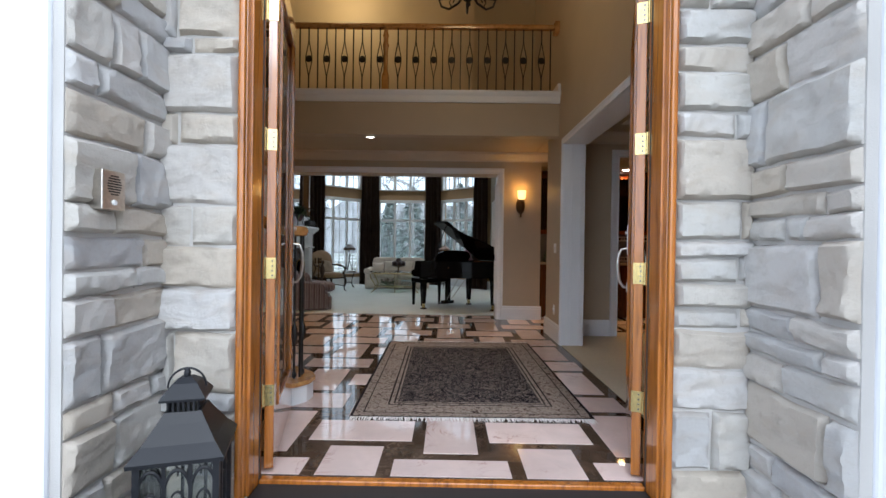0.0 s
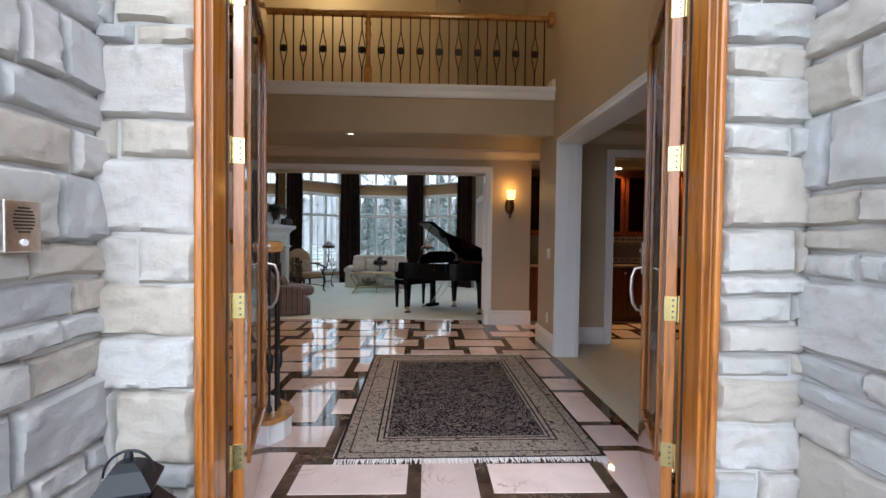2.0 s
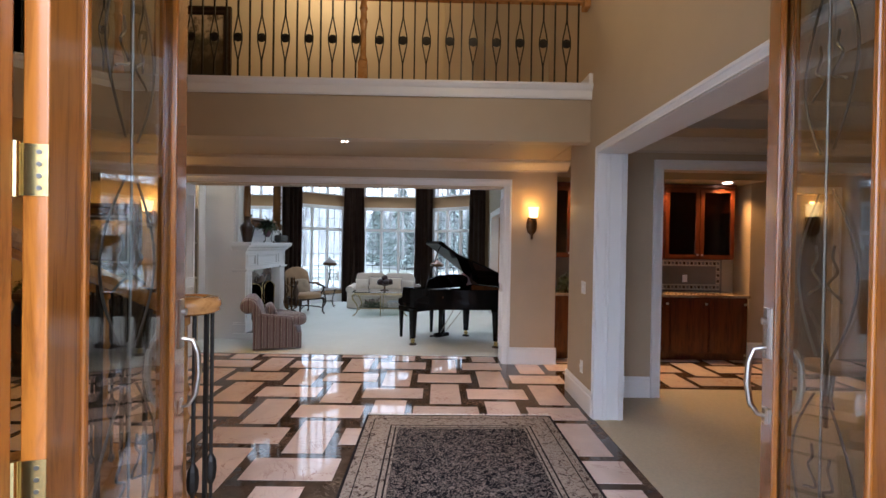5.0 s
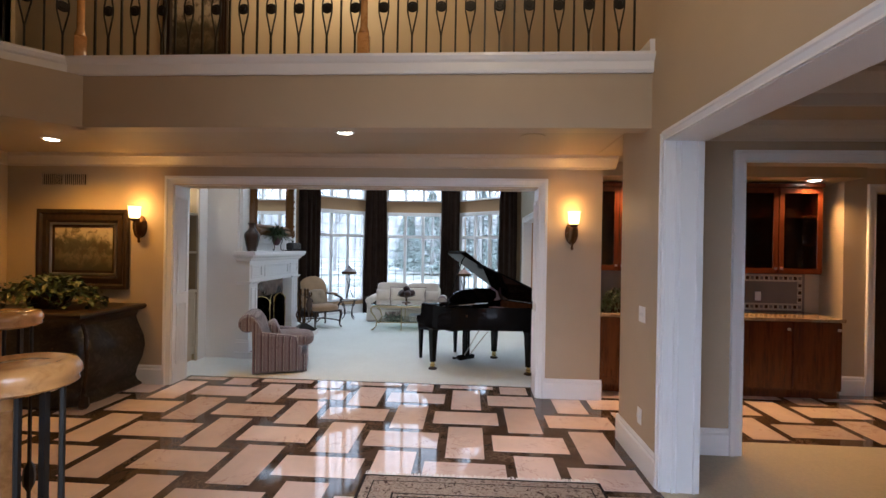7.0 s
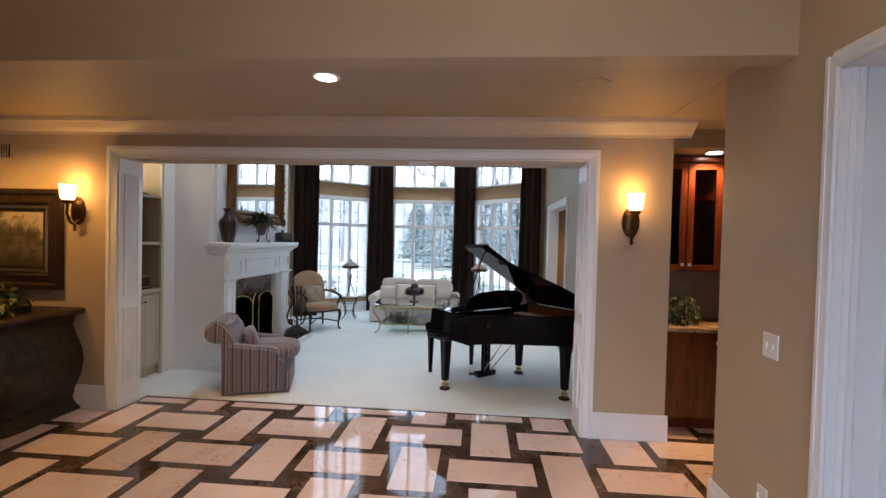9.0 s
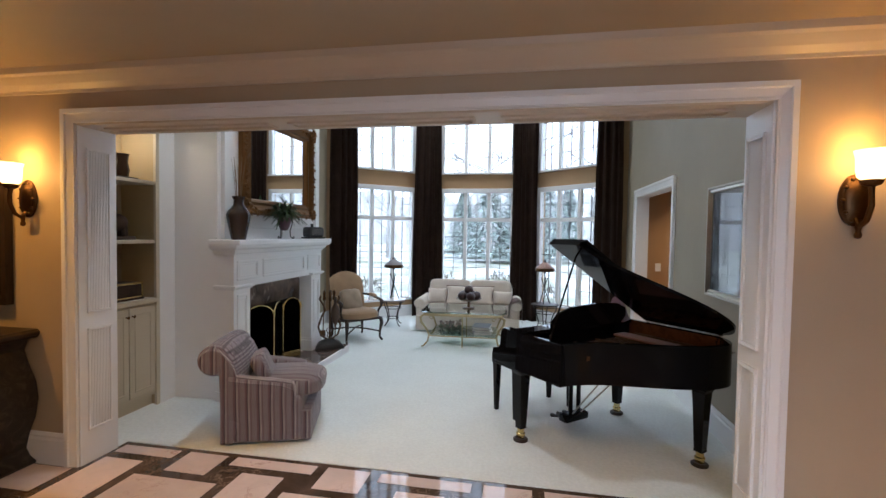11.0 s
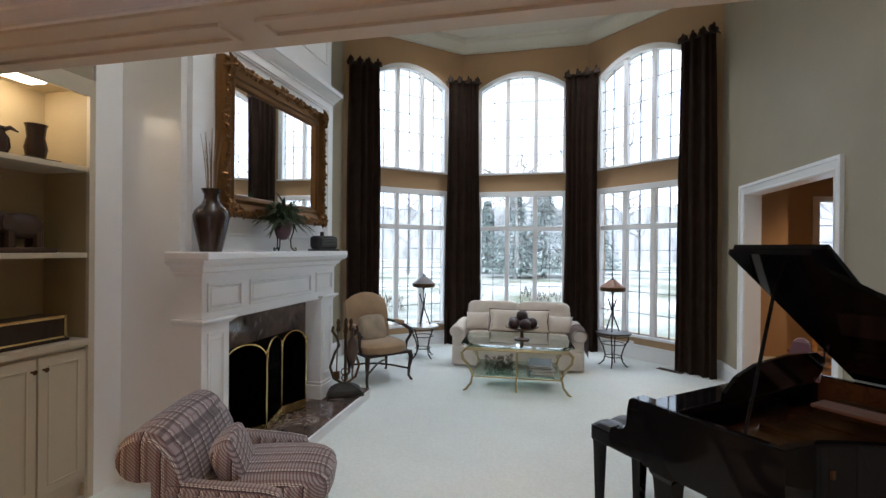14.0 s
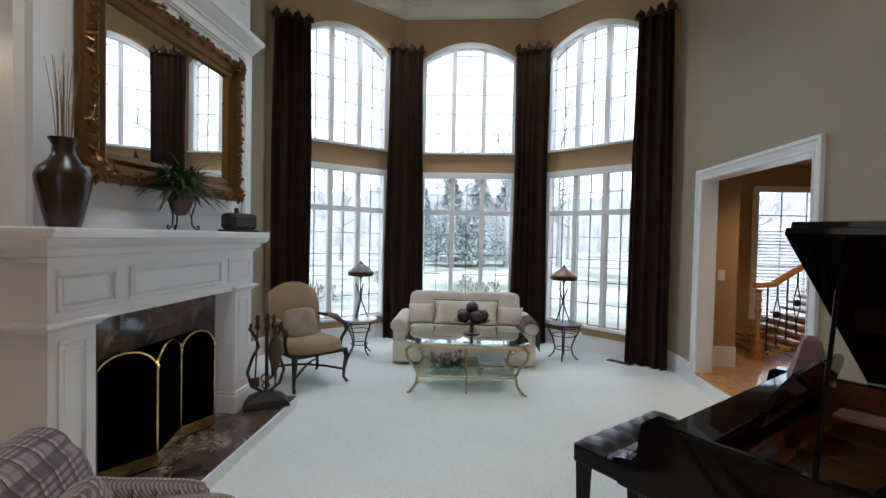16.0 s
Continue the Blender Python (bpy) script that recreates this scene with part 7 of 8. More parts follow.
part("top_frame", bm, M["antique_brass"], ct)
for sx in (-1, 1):
    for sy in (-1, 1):
        bm = bmesh.new()
        tube(bm, [(sx * (0.47 + o), sy * (0.31 + o * 0.8), z) for o, z in ((0.01, 0.455), (0.065, 0.41), (0.055, 0.34), (0.0, 0.25), (-0.035, 0.16), (-0.02, 0.07), (0.025, 0.015), (0.05, 0.008))], [0.014, 0.017, 0.016, 0.013, 0.012, 0.011, 0.012, 0.008], 8)
        tube(bm, [(sx * (0.40 + 0.03 * math.cos(a) * (1 - a / 9)), sy * 0.32, 0.395 + 0.03 * math.sin(a) * (1 - a / 9)) for a in (0.5 * q for q in range(13))], 0.006, 6)
        part("leg", bm, M["antique_brass"], ct, "curved brass leg", True)
for sy in (-1, 1):
    bm = bmesh.new()
    tube(bm, [(0, sy * 0.33, 0.43), (0, sy * 0.315, 0.25), (0, sy * 0.31, 0.12), (0, sy * 0.31, 0.0)], [0.008, 0.008, 0.009, 0.007], 8)
    lathe(bm, [(0, 0.36), (0.012, 0.365), (0.014, 0.375), (0, 0.385)], 10, (0, sy * 0.325, 0))
    part("middle_leg", bm, M["antique_brass"], ct, "", True)
bm = bmesh.new()
for y in (-0.30, 0.30):
    tube(bm, [(-0.435, y, 0.145), (0.435, y, 0.145)], 0.008, 8)
for x in (-0.435, 0.435):
    tube(bm, [(x, -0.30, 0.145), (x, 0.30, 0.145)], 0.008, 8)
part("shelf_frame", bm, M["antique_brass"], ct)
g = part("glass_shelf", B((-0.43, 0.43, -0.295, 0.295, 0.153, 0.161)), M["green_glass"], ct, "greenish glass shelf")
g.visible_shadow = False

t = thing("pedestal_bowl", ct.matrix_basis @ pose(0.05, 0.02, 0.483) @ Matrix.Scale(1.35, 4), "glass pedestal bowl holding dark decorative balls", "bowl")
bm = bmesh.new()
lathe(bm, [(0.0, 0), (0.06, 0), (0.06, 0.008), (0.015, 0.015), (0.012, 0.06), (0.03, 0.075), (0.09, 0.085), (0.13, 0.105), (0.128, 0.11), (0.08, 0.093), (0.0, 0.085)], 24)
part("bowl", bm, M["bronze"], t, "", True)
M["ball"] = paint("dark_carved_ball", (0.045, 0.018, 0.016), 0.45, 0.6, 0.9)
for k in range(6):
    a = 2 * math.pi * k / 5
    rr = 0.075 if k < 5 else 0
    bm = bmesh.new()
    bmesh.ops.create_icosphere(bm, subdivisions=2, radius=0.047)
    for v in bm.verts:
        v.co *= 1 + 0.05 * noise.noise(v.co * 40)
        v.co += Vector((rr * math.cos(a), rr * math.sin(a), 0.135 if k < 5 else 0.195))
    part("ball", bm, M["ball"], t, "dark carved decorative ball", True)
t = thing("flower_arrangement", ct.matrix_basis @ pose(-0.18, -0.05, 0.161), "low arrangement of pale and dark dried flowers", "flowers")
bm = bmesh.new()
for k in range(110):
    leaf_blade(bm, (r3.uniform(-0.14, 0.14), r3.uniform(-0.08, 0.08), r3.uniform(0.0, 0.05)), r3.uniform(0, 6.28), r3.uniform(0.2, 1.3), r3.uniform(0.06, 0.13), r3.uniform(0.012, 0.022), r3.uniform(0.1, 0.6))
part("leaves", bm, leaf_mat("sage_leaf", (0.14, 0.16, 0.10)), t)
bm = bmesh.new()
for k in range(26):
    p = Vector((r3.uniform(-0.15, 0.15), r3.uniform(-0.09, 0.09), r3.uniform(0.07, 0.15)))
    r_ = bmesh.ops.create_icosphere(bm, subdivisions=1, radius=r3.uniform(0.014, 0.026))
    for v in r_["verts"]:
        v.co = v.co * (1 + 0.3 * noise.noise(v.co * 90 + p * 20)) + p
part("blossoms", bm, leaf_mat("cream_and_plum_petal", (0.34, 0.26, 0.22)), t, "cream and plum blossoms")
for k in range(6):
    t = thing("magazine", ct.matrix_basis @ pose(0.24 + r3.uniform(-0.012, 0.012), -0.06 + r3.uniform(-0.012, 0.012), 0.161 + 0.017 * k, 0, 0, r3.uniform(-8, 8)), "glossy magazine in a stack on the glass shelf", "magazine", "stacked magazines")
    cols = ((0.55, 0.56, 0.58), (0.10, 0.11, 0.16), (0.62, 0.60, 0.58), (0.18, 0.14, 0.13), (0.5, 0.52, 0.56), (0.20, 0.22, 0.28))
    part("cover", B((-0.115, 0.115, -0.14, 0.14, 0.0, 0.015), bevel=0.002), mat_new("magazine_cover", cols[k], 0.3)[0], t)
    part("pages", B((-0.112, 0.1165, -0.1415, 0.1415, 0.003, 0.012)), M["ivory"], t, "pale page edges")


# ---------------------------------------------------------------- side tables with lamps
def side_table(m, top_mat, label):
    t = thing("side_table", m, label, "side table", "side tables")
    b = bmesh.new()
    lathe(b, [(0, 0.425), (0.21, 0.425), (0.225, 0.432), (0.225, 0.445), (0.215, 0.452), (0, 0.452)], 32)
    part("tabletop", b, top_mat, t, "", True, 0.5)
    for k in range(4):
        a = math.pi / 4 + math.pi / 2 * k
        b = bmesh.new()
        tube(b, [(r * math.cos(a), r * math.sin(a), z) for r, z in ((0.19, 0.425), (0.185, 0.36), (0.13, 0.25), (0.10, 0.14), (0.12, 0.06), (0.165, 0.012), (0.185, 0.008))], 0.009, 8)
        part("leg", b, M["iron"], t, "curved black iron leg", True)
    for z, r in ((0.405, 0.19), (0.13, 0.105), (0.30, 0.145)):
        b = bmesh.new()
        tube(b, [(r * math.cos(a), r * math.sin(a), z) for a in (2 * math.pi * q / 24 for q in range(25))], 0.006, 6)
        part("ring", b, M["iron"], t, "iron ring")
    return t


M["stone_top"] = marble("pale_stone_top", (0.42, 0.38, 0.34), (0.25, 0.2, 0.17), 8, 0.12)


def mica_mat():
    m, n, l, b = mat_new("amber_mica", (0.30, 0.14, 0.08), 0.35)
    f = noise_tex(n, l, coords(n, l), 40, 5, 0.7)
    l.new(ramp(n, l, f, [(0.3, (0.16, 0.07, 0.05)), (0.6, (0.36, 0.20, 0.13)), (0.8, (0.50, 0.34, 0.24))]), b.inputs["Base Color"])
    return m


def table_lamp(m, shade_mat, label):
    t = thing("table_lamp", m, label, "table lamp", "table lamps")
    for k in range(3):
        a = 2 * math.pi * k / 3 + 0.3
        b = bmesh.new()
        tube(b, [(0.095 * math.cos(a), 0.095 * math.sin(a), 0.006), (0.0 + 0.012 * math.cos(a + 1), 0.012 * math.sin(a + 1), 0.24), (-0.06 * math.cos(a), -0.06 * math.sin(a), 0.44)], 0.008, 8)
        part("leg", b, M["iron"], t, "thin crossed iron leg", True)
    b = bmesh.new()
    tube(b, [(0, 0, 0.22), (0, 0, 0.60)], 0.009, 8)
    lathe(b, [(0, 0.22), (0.018, 0.225), (0.022, 0.24), (0.012, 0.26)], 12)
    lathe(b, [(0.010, 0.50), (0.02, 0.505), (0.02, 0.55), (0.010, 0.555)], 12)
    part("stem", b, M["iron"], t, "", True)
    b = bmesh.new()
    lathe(b, [(0.145, 0.535), (0.160, 0.54), (0.163, 0.585), (0.158, 0.592), (0.158, 0.588), (0.15, 0.55), (0.142, 0.54)], 28)
    part("shade_band", b, M["bronze"], t, "dark bronze shade band")
    b = bmesh.new()
    lathe(b, [(0.158, 0.588), (0.150, 0.60), (0.055, 0.675), (0.030, 0.69), (0.028, 0.685), (0.05, 0.668), (0.145, 0.592)], 28)
    part("shade", b, shade_mat, t, "conical mica shade", True, 0.6)
    b = bmesh.new()
    lathe(b, [(0.032, 0.688), (0.034, 0.694), (0.012, 0.70), (0.014, 0.715), (0, 0.73)], 12)
    part("finial", b, M["iron"], t)
    return t


M["mica"] = mica_mat()
M["mica_grey"] = paint("grey_mica", (0.22, 0.20, 0.20), 0.4, 0.3)
side_table(pose(-2.27, 10.22, 0.006, 0, 0, 10), M["stone_top"], "round side table with a pale stone top on iron legs")
side_table(pose(0.30, 10.38, 0.006, 0, 0, 30), M["dark_wood"], "round side table with a dark top on thin iron legs")
table_lamp(pose(-2.27, 10.24, 0.458), M["mica_grey"], "unlit tripod table lamp with a grey mica shade")
table_lamp(pose(0.29, 10.40, 0.458), M["mica"], "tripod table lamp with an amber mica shade")

# ---------------------------------------------------------------- curtains
M["curtain"] = cloth("dark_brown_silk", (0.045, 0.026, 0.017), 0.7, 500, 0.2, 0.0)


def curtain(p0, p1, top, folds, seed, flare=0.0):
    """A hanging panel between p0 and p1 (x, y), with deep folds, gathered at the top under a pole with finials."""
    p0, p1 = Vector((*p0, 0)), Vector((*p1, 0))
    d = p1 - p0
    L = d.length
    d.normalize()
    o = Vector((d.y, -d.x, 0))
    t = thing("curtain", Matrix.Translation(p0), "floor-length dark brown silk curtain in deep folds", "curtain", "bay curtains")
    rr = random.Random(seed)
    ph = [rr.uniform(0, 6.28) for _ in range(4)]
    b = bmesh.new()
    def f(u, v):
        z = 0.01 + (top - 0.01) * v
        amp = 0.032 + 0.012 * (1 - v)
        uu = u + 0.05 * math.sin(7.3 * u + ph[3]) + 0.02 * math.sin(17 * u + ph[1])
        s = math.sin(2 * math.pi * folds * uu + ph[0] + 0.25 * math.sin(4 * v + ph[1])) * (0.75 + 0.4 * noise.noise((u * 5, v * 1.2, seed + 9)))
        s = math.copysign(abs(s) ** 0.7, s)
        w = 1 - 0.10 * v + 0.05 * math.sin(5 * v + ph[2]) + flare * (1 - v) ** 3
        out = amp * s + 0.010 * noise.noise((u * 7, v * 9, seed))
        return d * (L * (0.5 + (u - 0.5) * w)) + o * (0.05 + out) + Vector((0, 0, z))
    grid_sheet(b, f, folds * 10, 36)
    bmesh.ops.solidify(b, geom=b.faces[:], thickness=0.004)
    part("fabric", b, M["curtain"], t, "", True, 2.0)
    b = bmesh.new()
    for k in range(4):
        u = 0.1 + 0.8 * k / 3
        c = d * (L * u) + o * 0.05
        for q in range(3):
            cushion(b, tuple(c + Vector((rr.uniform(-0.02, 0.02), 0, top - 0.005 + rr.uniform(-0.02, 0.03)))), (0.075, 0.07, 0.065), 0.7, 6)
        lathe(b, [(0, top + 0.02), (0.014, top + 0.025), (0.02, top + 0.05), (0.012, top + 0.075), (0, top + 0.085)], 8, (c.x, c.y, 0))
    part("gathered_heading", b, M["curtain"], t, "knotted gathered heading", True)
    b = bmesh.new()
    tube(b, [tuple(d * -0.01 + o * 0.06 + Vector((0, 0, top - 0.03))), tuple(d * (L + 0.01) + o * 0.06 + Vector((0, 0, top - 0.03)))], 0.014, 10)
    for e in (d * 0.02, d * (L - 0.02)):
        tube(b, [tuple(e + o * 0.06 + Vector((0, 0, top - 0.03))), tuple(e - o * 0.06 + Vector((0, 0, top - 0.03)))], 0.009, 8)
    part("pole", b, M["iron"], t, "short dark curtain pole")
    return t


curtain((-3.41, 10.10), (-2.99, 10.36), 4.24, 4, 1)
curtain((-2.17, 11.17), (-1.64, 11.34), 4.24, 5, 2)
curtain((-0.30, 11.34), (0.20, 11.19), 4.24, 5, 3)
curtain((1.08, 10.33), (1.42, 10.02), 4.20, 4, 5, 0.10)

# ---------------------------------------------------------------- framed picture, thermostat, sockets, floor vent, downlights
M["silver_frame"] = metal("silver_leaf", (0.62, 0.58, 0.50), 0.3)


def print_mat():
    m, n, l, b = mat_new("dark_landscape_print", (0.05, 0.05, 0.05), 0.12)
    f = noise_tex(n, l, coords(n, l, (1, 1, 1.8)), 3.2, 6, 0.65, 0.6)
    l.new(ramp(n, l, f, [(0.3, (0.012, 0.013, 0.016)), (0.55, (0.045, 0.05, 0.06)), (0.75, (0.12, 0.125, 0.13))]), b.inputs["Base Color"])
    b.inputs["Coat Weight"].default_value = 1.0
    b.inputs["Coat Roughness"].default_value = 0.02
    return m


def bead_frame(t, w, h, fw, mat, axis_out=0.03):
    b = bmesh.new()
    pr_ = [(0, 0), (axis_out, 0), (axis_out, fw * 0.25), (axis_out * 0.6, fw * 0.4), (axis_out * 0.8, fw * 0.8), (axis_out * 0.4, fw), (0, fw)]
    cs = [(-w / 2, -h / 2), (w / 2, -h / 2), (w / 2, h / 2), (-w / 2, h / 2)]
    sg = [(1, 1), (-1, 1), (-1, -1), (1, -1)]
    rings_ = [[(x + sx * q, -d_, z + sz * q) for d_, q in pr_] for (x, z), (sx, sz) in zip(cs, sg)]
    face_loop(b, rings_ + [rings_[0]], caps=False)
    return part("frame", b, mat, t)


pf = thing("framed_picture", pose(1.499, 6.485, 1.565, 0, 0, -90), "dark glazed print in a beaded silver frame", "picture")
bead_frame(pf, 0.80, 0.90, 0.05, M["silver_frame"], 0.035)
part("print", B((-0.36, 0.36, -0.012, 0, -0.41, 0.41)), print_mat(), pf, "dark glazed landscape print")
bm = bmesh.new()
for k in range(34):
    for x, z in ((-0.362 + 0.724 * k / 33, -0.412), (-0.362 + 0.724 * k / 33, 0.412)):
        lathe(bm, [(0, -0.006), (0.007, 0), (0, 0.006)], 6, (x, -0.022, z))
    for x, z in ((-0.362, -0.412 + 0.824 * k / 33), (0.362, -0.412 + 0.824 * k / 33)):
        lathe(bm, [(0, -0.006), (0.007, 0), (0, 0.006)], 6, (x, -0.022, z))
part("beading", bm, M["silver_frame"], pf)
plate("thermostat", pose(LEFT_X, 9.55, 1.80, 0, 0, 90), "small white wall thermostat", "thermostat", 0.07, 0.11, 0)
plate("wall_socket", pose(0.62, 10.895, 0.20, 0, 0, -42), "white socket below the bay window", "socket", 0.07, 0.11, 0)
t = thing("floor_vent", pose(0.98, 10.30, 0.006, 0, 0, -42), "slim bronze floor vent in the carpet", "floor vent")
part("frame", B((-0.16, 0.16, -0.05, 0.05, 0, 0.006)), M["bronze"], t)
for k in range(14):
    part("slat", B((-0.145 + 0.0213 * k, -0.137 + 0.0213 * k, -0.035, 0.035, 0.006, 0.009)), M["dark_wood"], t)
# the last, at y 6.15, is an unseen lamp added to brighten the chimney breast
for x, y in ((-0.98, 10.78), (-2.03, 10.5), (0.1, 10.5), (-1.5, 6.15)):
    downlight(x, y, LH, 60 if y > 9 else 100, 110 if y > 9 else 165, (1.0, 1.0, 0.97))

# ---------------------------------------------------------------- side hall behind the doorway
stx = thing("staircase", pose(2.52, 10.2, 0.14), "oak stair rail with iron balusters beside a window", "staircase")
newel(stx, (0, 0, 0), 0.84)
rail_bar("handrail", stx, (-0.05, 0, 0.84), (0.16, 0, 0.86))
rail_bar("handrail", stx, (0.16, 0, 0.86), (1.3, 0, 1.65))
for k in range(10):
    x = 0.10 + 0.11 * k
    part("tread", B((x - 0.02, x + 0.10, -0.1, 0.8, 0.06 + 0.075 * k, 0.09 + 0.075 * k)), M["oak"], stx)
    baluster(stx, (x, 0, 0.06 + 0.072 * k), k)
wd = thing("window_side_hall", pose(3.565, 11.25, 0), "white-framed window with a half-open slatted blind", "window", "", "structure")
part("frame", B((-0.58, -0.50, -0.07, 0.05, 0.45, 2.30), (0.50, 0.58, -0.07, 0.05, 0.45, 2.30), (-0.5, 0.5, -0.07, 0.05, 2.22, 2.30), (-0.5, 0.5, -0.07, 0.05, 0.45, 0.52)), M["white"], wd)
g = part("pane", B((-0.5, 0.5, 0.0, 0.004, 0.5, 2.25)), M["glass"], wd)
g.visible_shadow = False
bm = bmesh.new()
for k in range(1, 5):
    box(bm, -0.5, 0.5, -0.008, 0.012, 0.5 + 0.35 * k - 0.008, 0.5 + 0.35 * k + 0.008)
for k in (1, 2):
    box(bm, -0.5 + k / 3 - 0.008, -0.5 + k / 3 + 0.008, -0.008, 0.012, 0.5, 2.25)
part("glazing_bar", bm, M["white"], wd)
for k in range(26):
    bm = bmesh.new()
    z = 0.55 + 0.045 * k
    face_loop(bm, [[(x, -0.035 - 0.016, z - 0.010), (x, -0.035 + 0.016, z + 0.010), (x, -0.035 + 0.016, z + 0.0125), (x, -0.035 - 0.016, z - 0.0075)] for x in (-0.49, 0.49)])
    part("slat", bm, M["white"], wd)
plate("light_switch", pose(1.88, 9.80, 1.15), "white light switch on the caramel wall", "switch", 0.075, 0.118, 1)

# ---------------------------------------------------------------- hall: chest with ivy, painting
chest = thing("bombe_chest", pose(-3.90, 4.78, 0), "dark mottled bombe chest with a curved front", "chest")
bm = bmesh.new()
prof_ = [(0.0, 0.62), (0.02, 0.63), (0.05, 0.58), (0.10, 0.55), (0.20, 0.575), (0.32, 0.63), (0.45, 0.655), (0.56, 0.64), (0.68, 0.58), (0.77, 0.545), (0.84, 0.575), (0.86, 0.61)]
rings = []
for z, w in prof_:
    k = w
    front = [(-k * math.copysign(abs(math.cos(a)) ** 0.55, math.cos(a)), -0.06 - (0.36 * w / 0.6) * math.sin(a) ** 0.7 - 0.02 * math.sin(3 * a) ** 2, z) for a in (math.pi * q / 24 for q in range(25))]
    rings.append(front + [(k, 0.40, z), (-k, 0.40, z)])
face_loop(bm, rings)


def burl():
    m, n, l, b = mat_new("dark_burl", (0.04, 0.03, 0.025), 0.28)
    f = noise_tex(n, l, coords(n, l), 9, 7, 0.7, 2.0)
    l.new(ramp(n, l, f, [(0.3, (0.008, 0.006, 0.005)), (0.5, (0.022, 0.016, 0.013)), (0.65, (0.055, 0.042, 0.034))]), b.inputs["Base Color"])
    return m


part("body", bm, burl(), chest, "", True, 0.7)
bm = bmesh.new()
face_loop(bm, [[(-0.66 * q, -0.47 * q, z), (0, -0.52 * q, z), (0.66 * q, -0.47 * q, z), (0.66 * q, 0.41, z), (-0.66 * q, 0.41, z)] for q, z in ((0.97, 0.86), (1.0, 0.88), (1.0, 0.90), (0.97, 0.915))])
part("top", bm, M["dark_wood"], chest)
for s in (-1, 1):
    bm = bmesh.new()
    tube(bm, [(s * 0.60, -0.36, 0.14), (s * 0.66, -0.41, 0.10), (s * 0.67, -0.42, 0.04), (s * 0.63, -0.39, 0.0)], [0.02, 0.04, 0.045, 0.03], 8)
    tube(bm, [(s * 0.60, -0.37, 0.80), (s * 0.66, -0.40, 0.70), (s * 0.69, -0.42, 0.50), (s * 0.68, -0.42, 0.30), (s * 0.63, -0.38, 0.14)], 0.018, 8)
    part("corner_mount", bm, M["dark_wood"], chest, "", True)
for z in (0.30, 0.58):
    bm = bmesh.new()
    for x in (-0.3, 0.3):
        tube(bm, [(x + 0.06 * math.cos(a), -0.44, z + 0.035 * math.sin(a)) for a in (math.pi + math.pi * q / 8 for q in range(9))], 0.006, 6)
    part("pull", bm, M["bronze"], chest, "bronze bail pull")
iv = thing("ivy_plant", pose(-3.95, 4.72, 0.915), "spreading dark green ivy on the chest", "plant")
bm = bmesh.new()
lathe(bm, [(0, 0), (0.16, 0), (0.20, 0.10), (0.21, 0.12), (0.18, 0.115), (0, 0.10)], 18)
part("planter", bm, M["brown_glaze"], iv, "dark low planter", True)
bm = bmesh.new()
r4 = random.Random(7)
for k in range(620):
    a = r4.uniform(0, 6.28)
    r_ = 0.55 * math.sqrt(r4.random())
    x, y = r_ * 1.05 * math.cos(a), r_ * 0.62 * math.sin(a)
    z = 0.09 + 0.26 * (1 - (r_ / 0.56) ** 2) * r4.uniform(0.3, 1.1) - (0.10 if r_ > 0.45 else 0) * r4.random()
    leaf_blade(bm, (x, y, z), r4.uniform(0, 6.28), r4.uniform(-0.5, 0.8), r4.uniform(0.05, 0.10), r4.uniform(0.016, 0.028), r4.uniform(0.1, 0.8))
part("foliage", bm, M["leaf_dark"], iv, "dense ivy leaves")
bm = bmesh.new()
for k in range(26):
    a = r4.uniform(0, 6.28)
    tube(bm, [(0.1 * math.cos(a), 0.06 * math.sin(a), 0.08), (0.32 * math.cos(a), 0.2 * math.sin(a), 0.2), (0.55 * math.cos(a), 0.33 * math.sin(a), 0.08)], 0.003, 4)
part("stems", bm, M["leaf_dark"], iv)


def painting_mat():
    m, n, l, b = mat_new("oil_landscape", (0.3, 0.25, 0.18), 0.35)
    tc = n.new("ShaderNodeTexCoord")
    sep = n.new("ShaderNodeSeparateXYZ")
    l.new(tc.outputs["Object"], sep.inputs[0])
    nz = noise_tex(n, l, tc.outputs["Object"], 4.5, 6, 0.65, 0.5)
    k = n.new("ShaderNodeMath")
    k.operation = "MULTIPLY_ADD"
    l.new(nz, k.inputs[0])
    k.inputs[1].default_value = 0.55
    l.new(sep.outputs[2], k.inputs[2])
    c = ramp(n, l, k.outputs[0], [(0.10, (0.05, 0.045, 0.03)), (0.22, (0.16, 0.13, 0.08)), (0.28, (0.06, 0.055, 0.035)), (0.36, (0.10, 0.09, 0.055)), (0.44, (0.42, 0.36, 0.25)), (0.60, (0.50, 0.43, 0.31))])
    tr = noise_tex(n, l, tc.outputs["Object"], 7, 7, 0.7, 0.3)
    c = mixc(n, l, ramp(n, l, tr, [(0.52, (0, 0, 0)), (0.58, (0.8, 0.8, 0.8))]), c, (0.07, 0.05, 0.03))
    l.new(c, b.inputs["Base Color"])
    return m


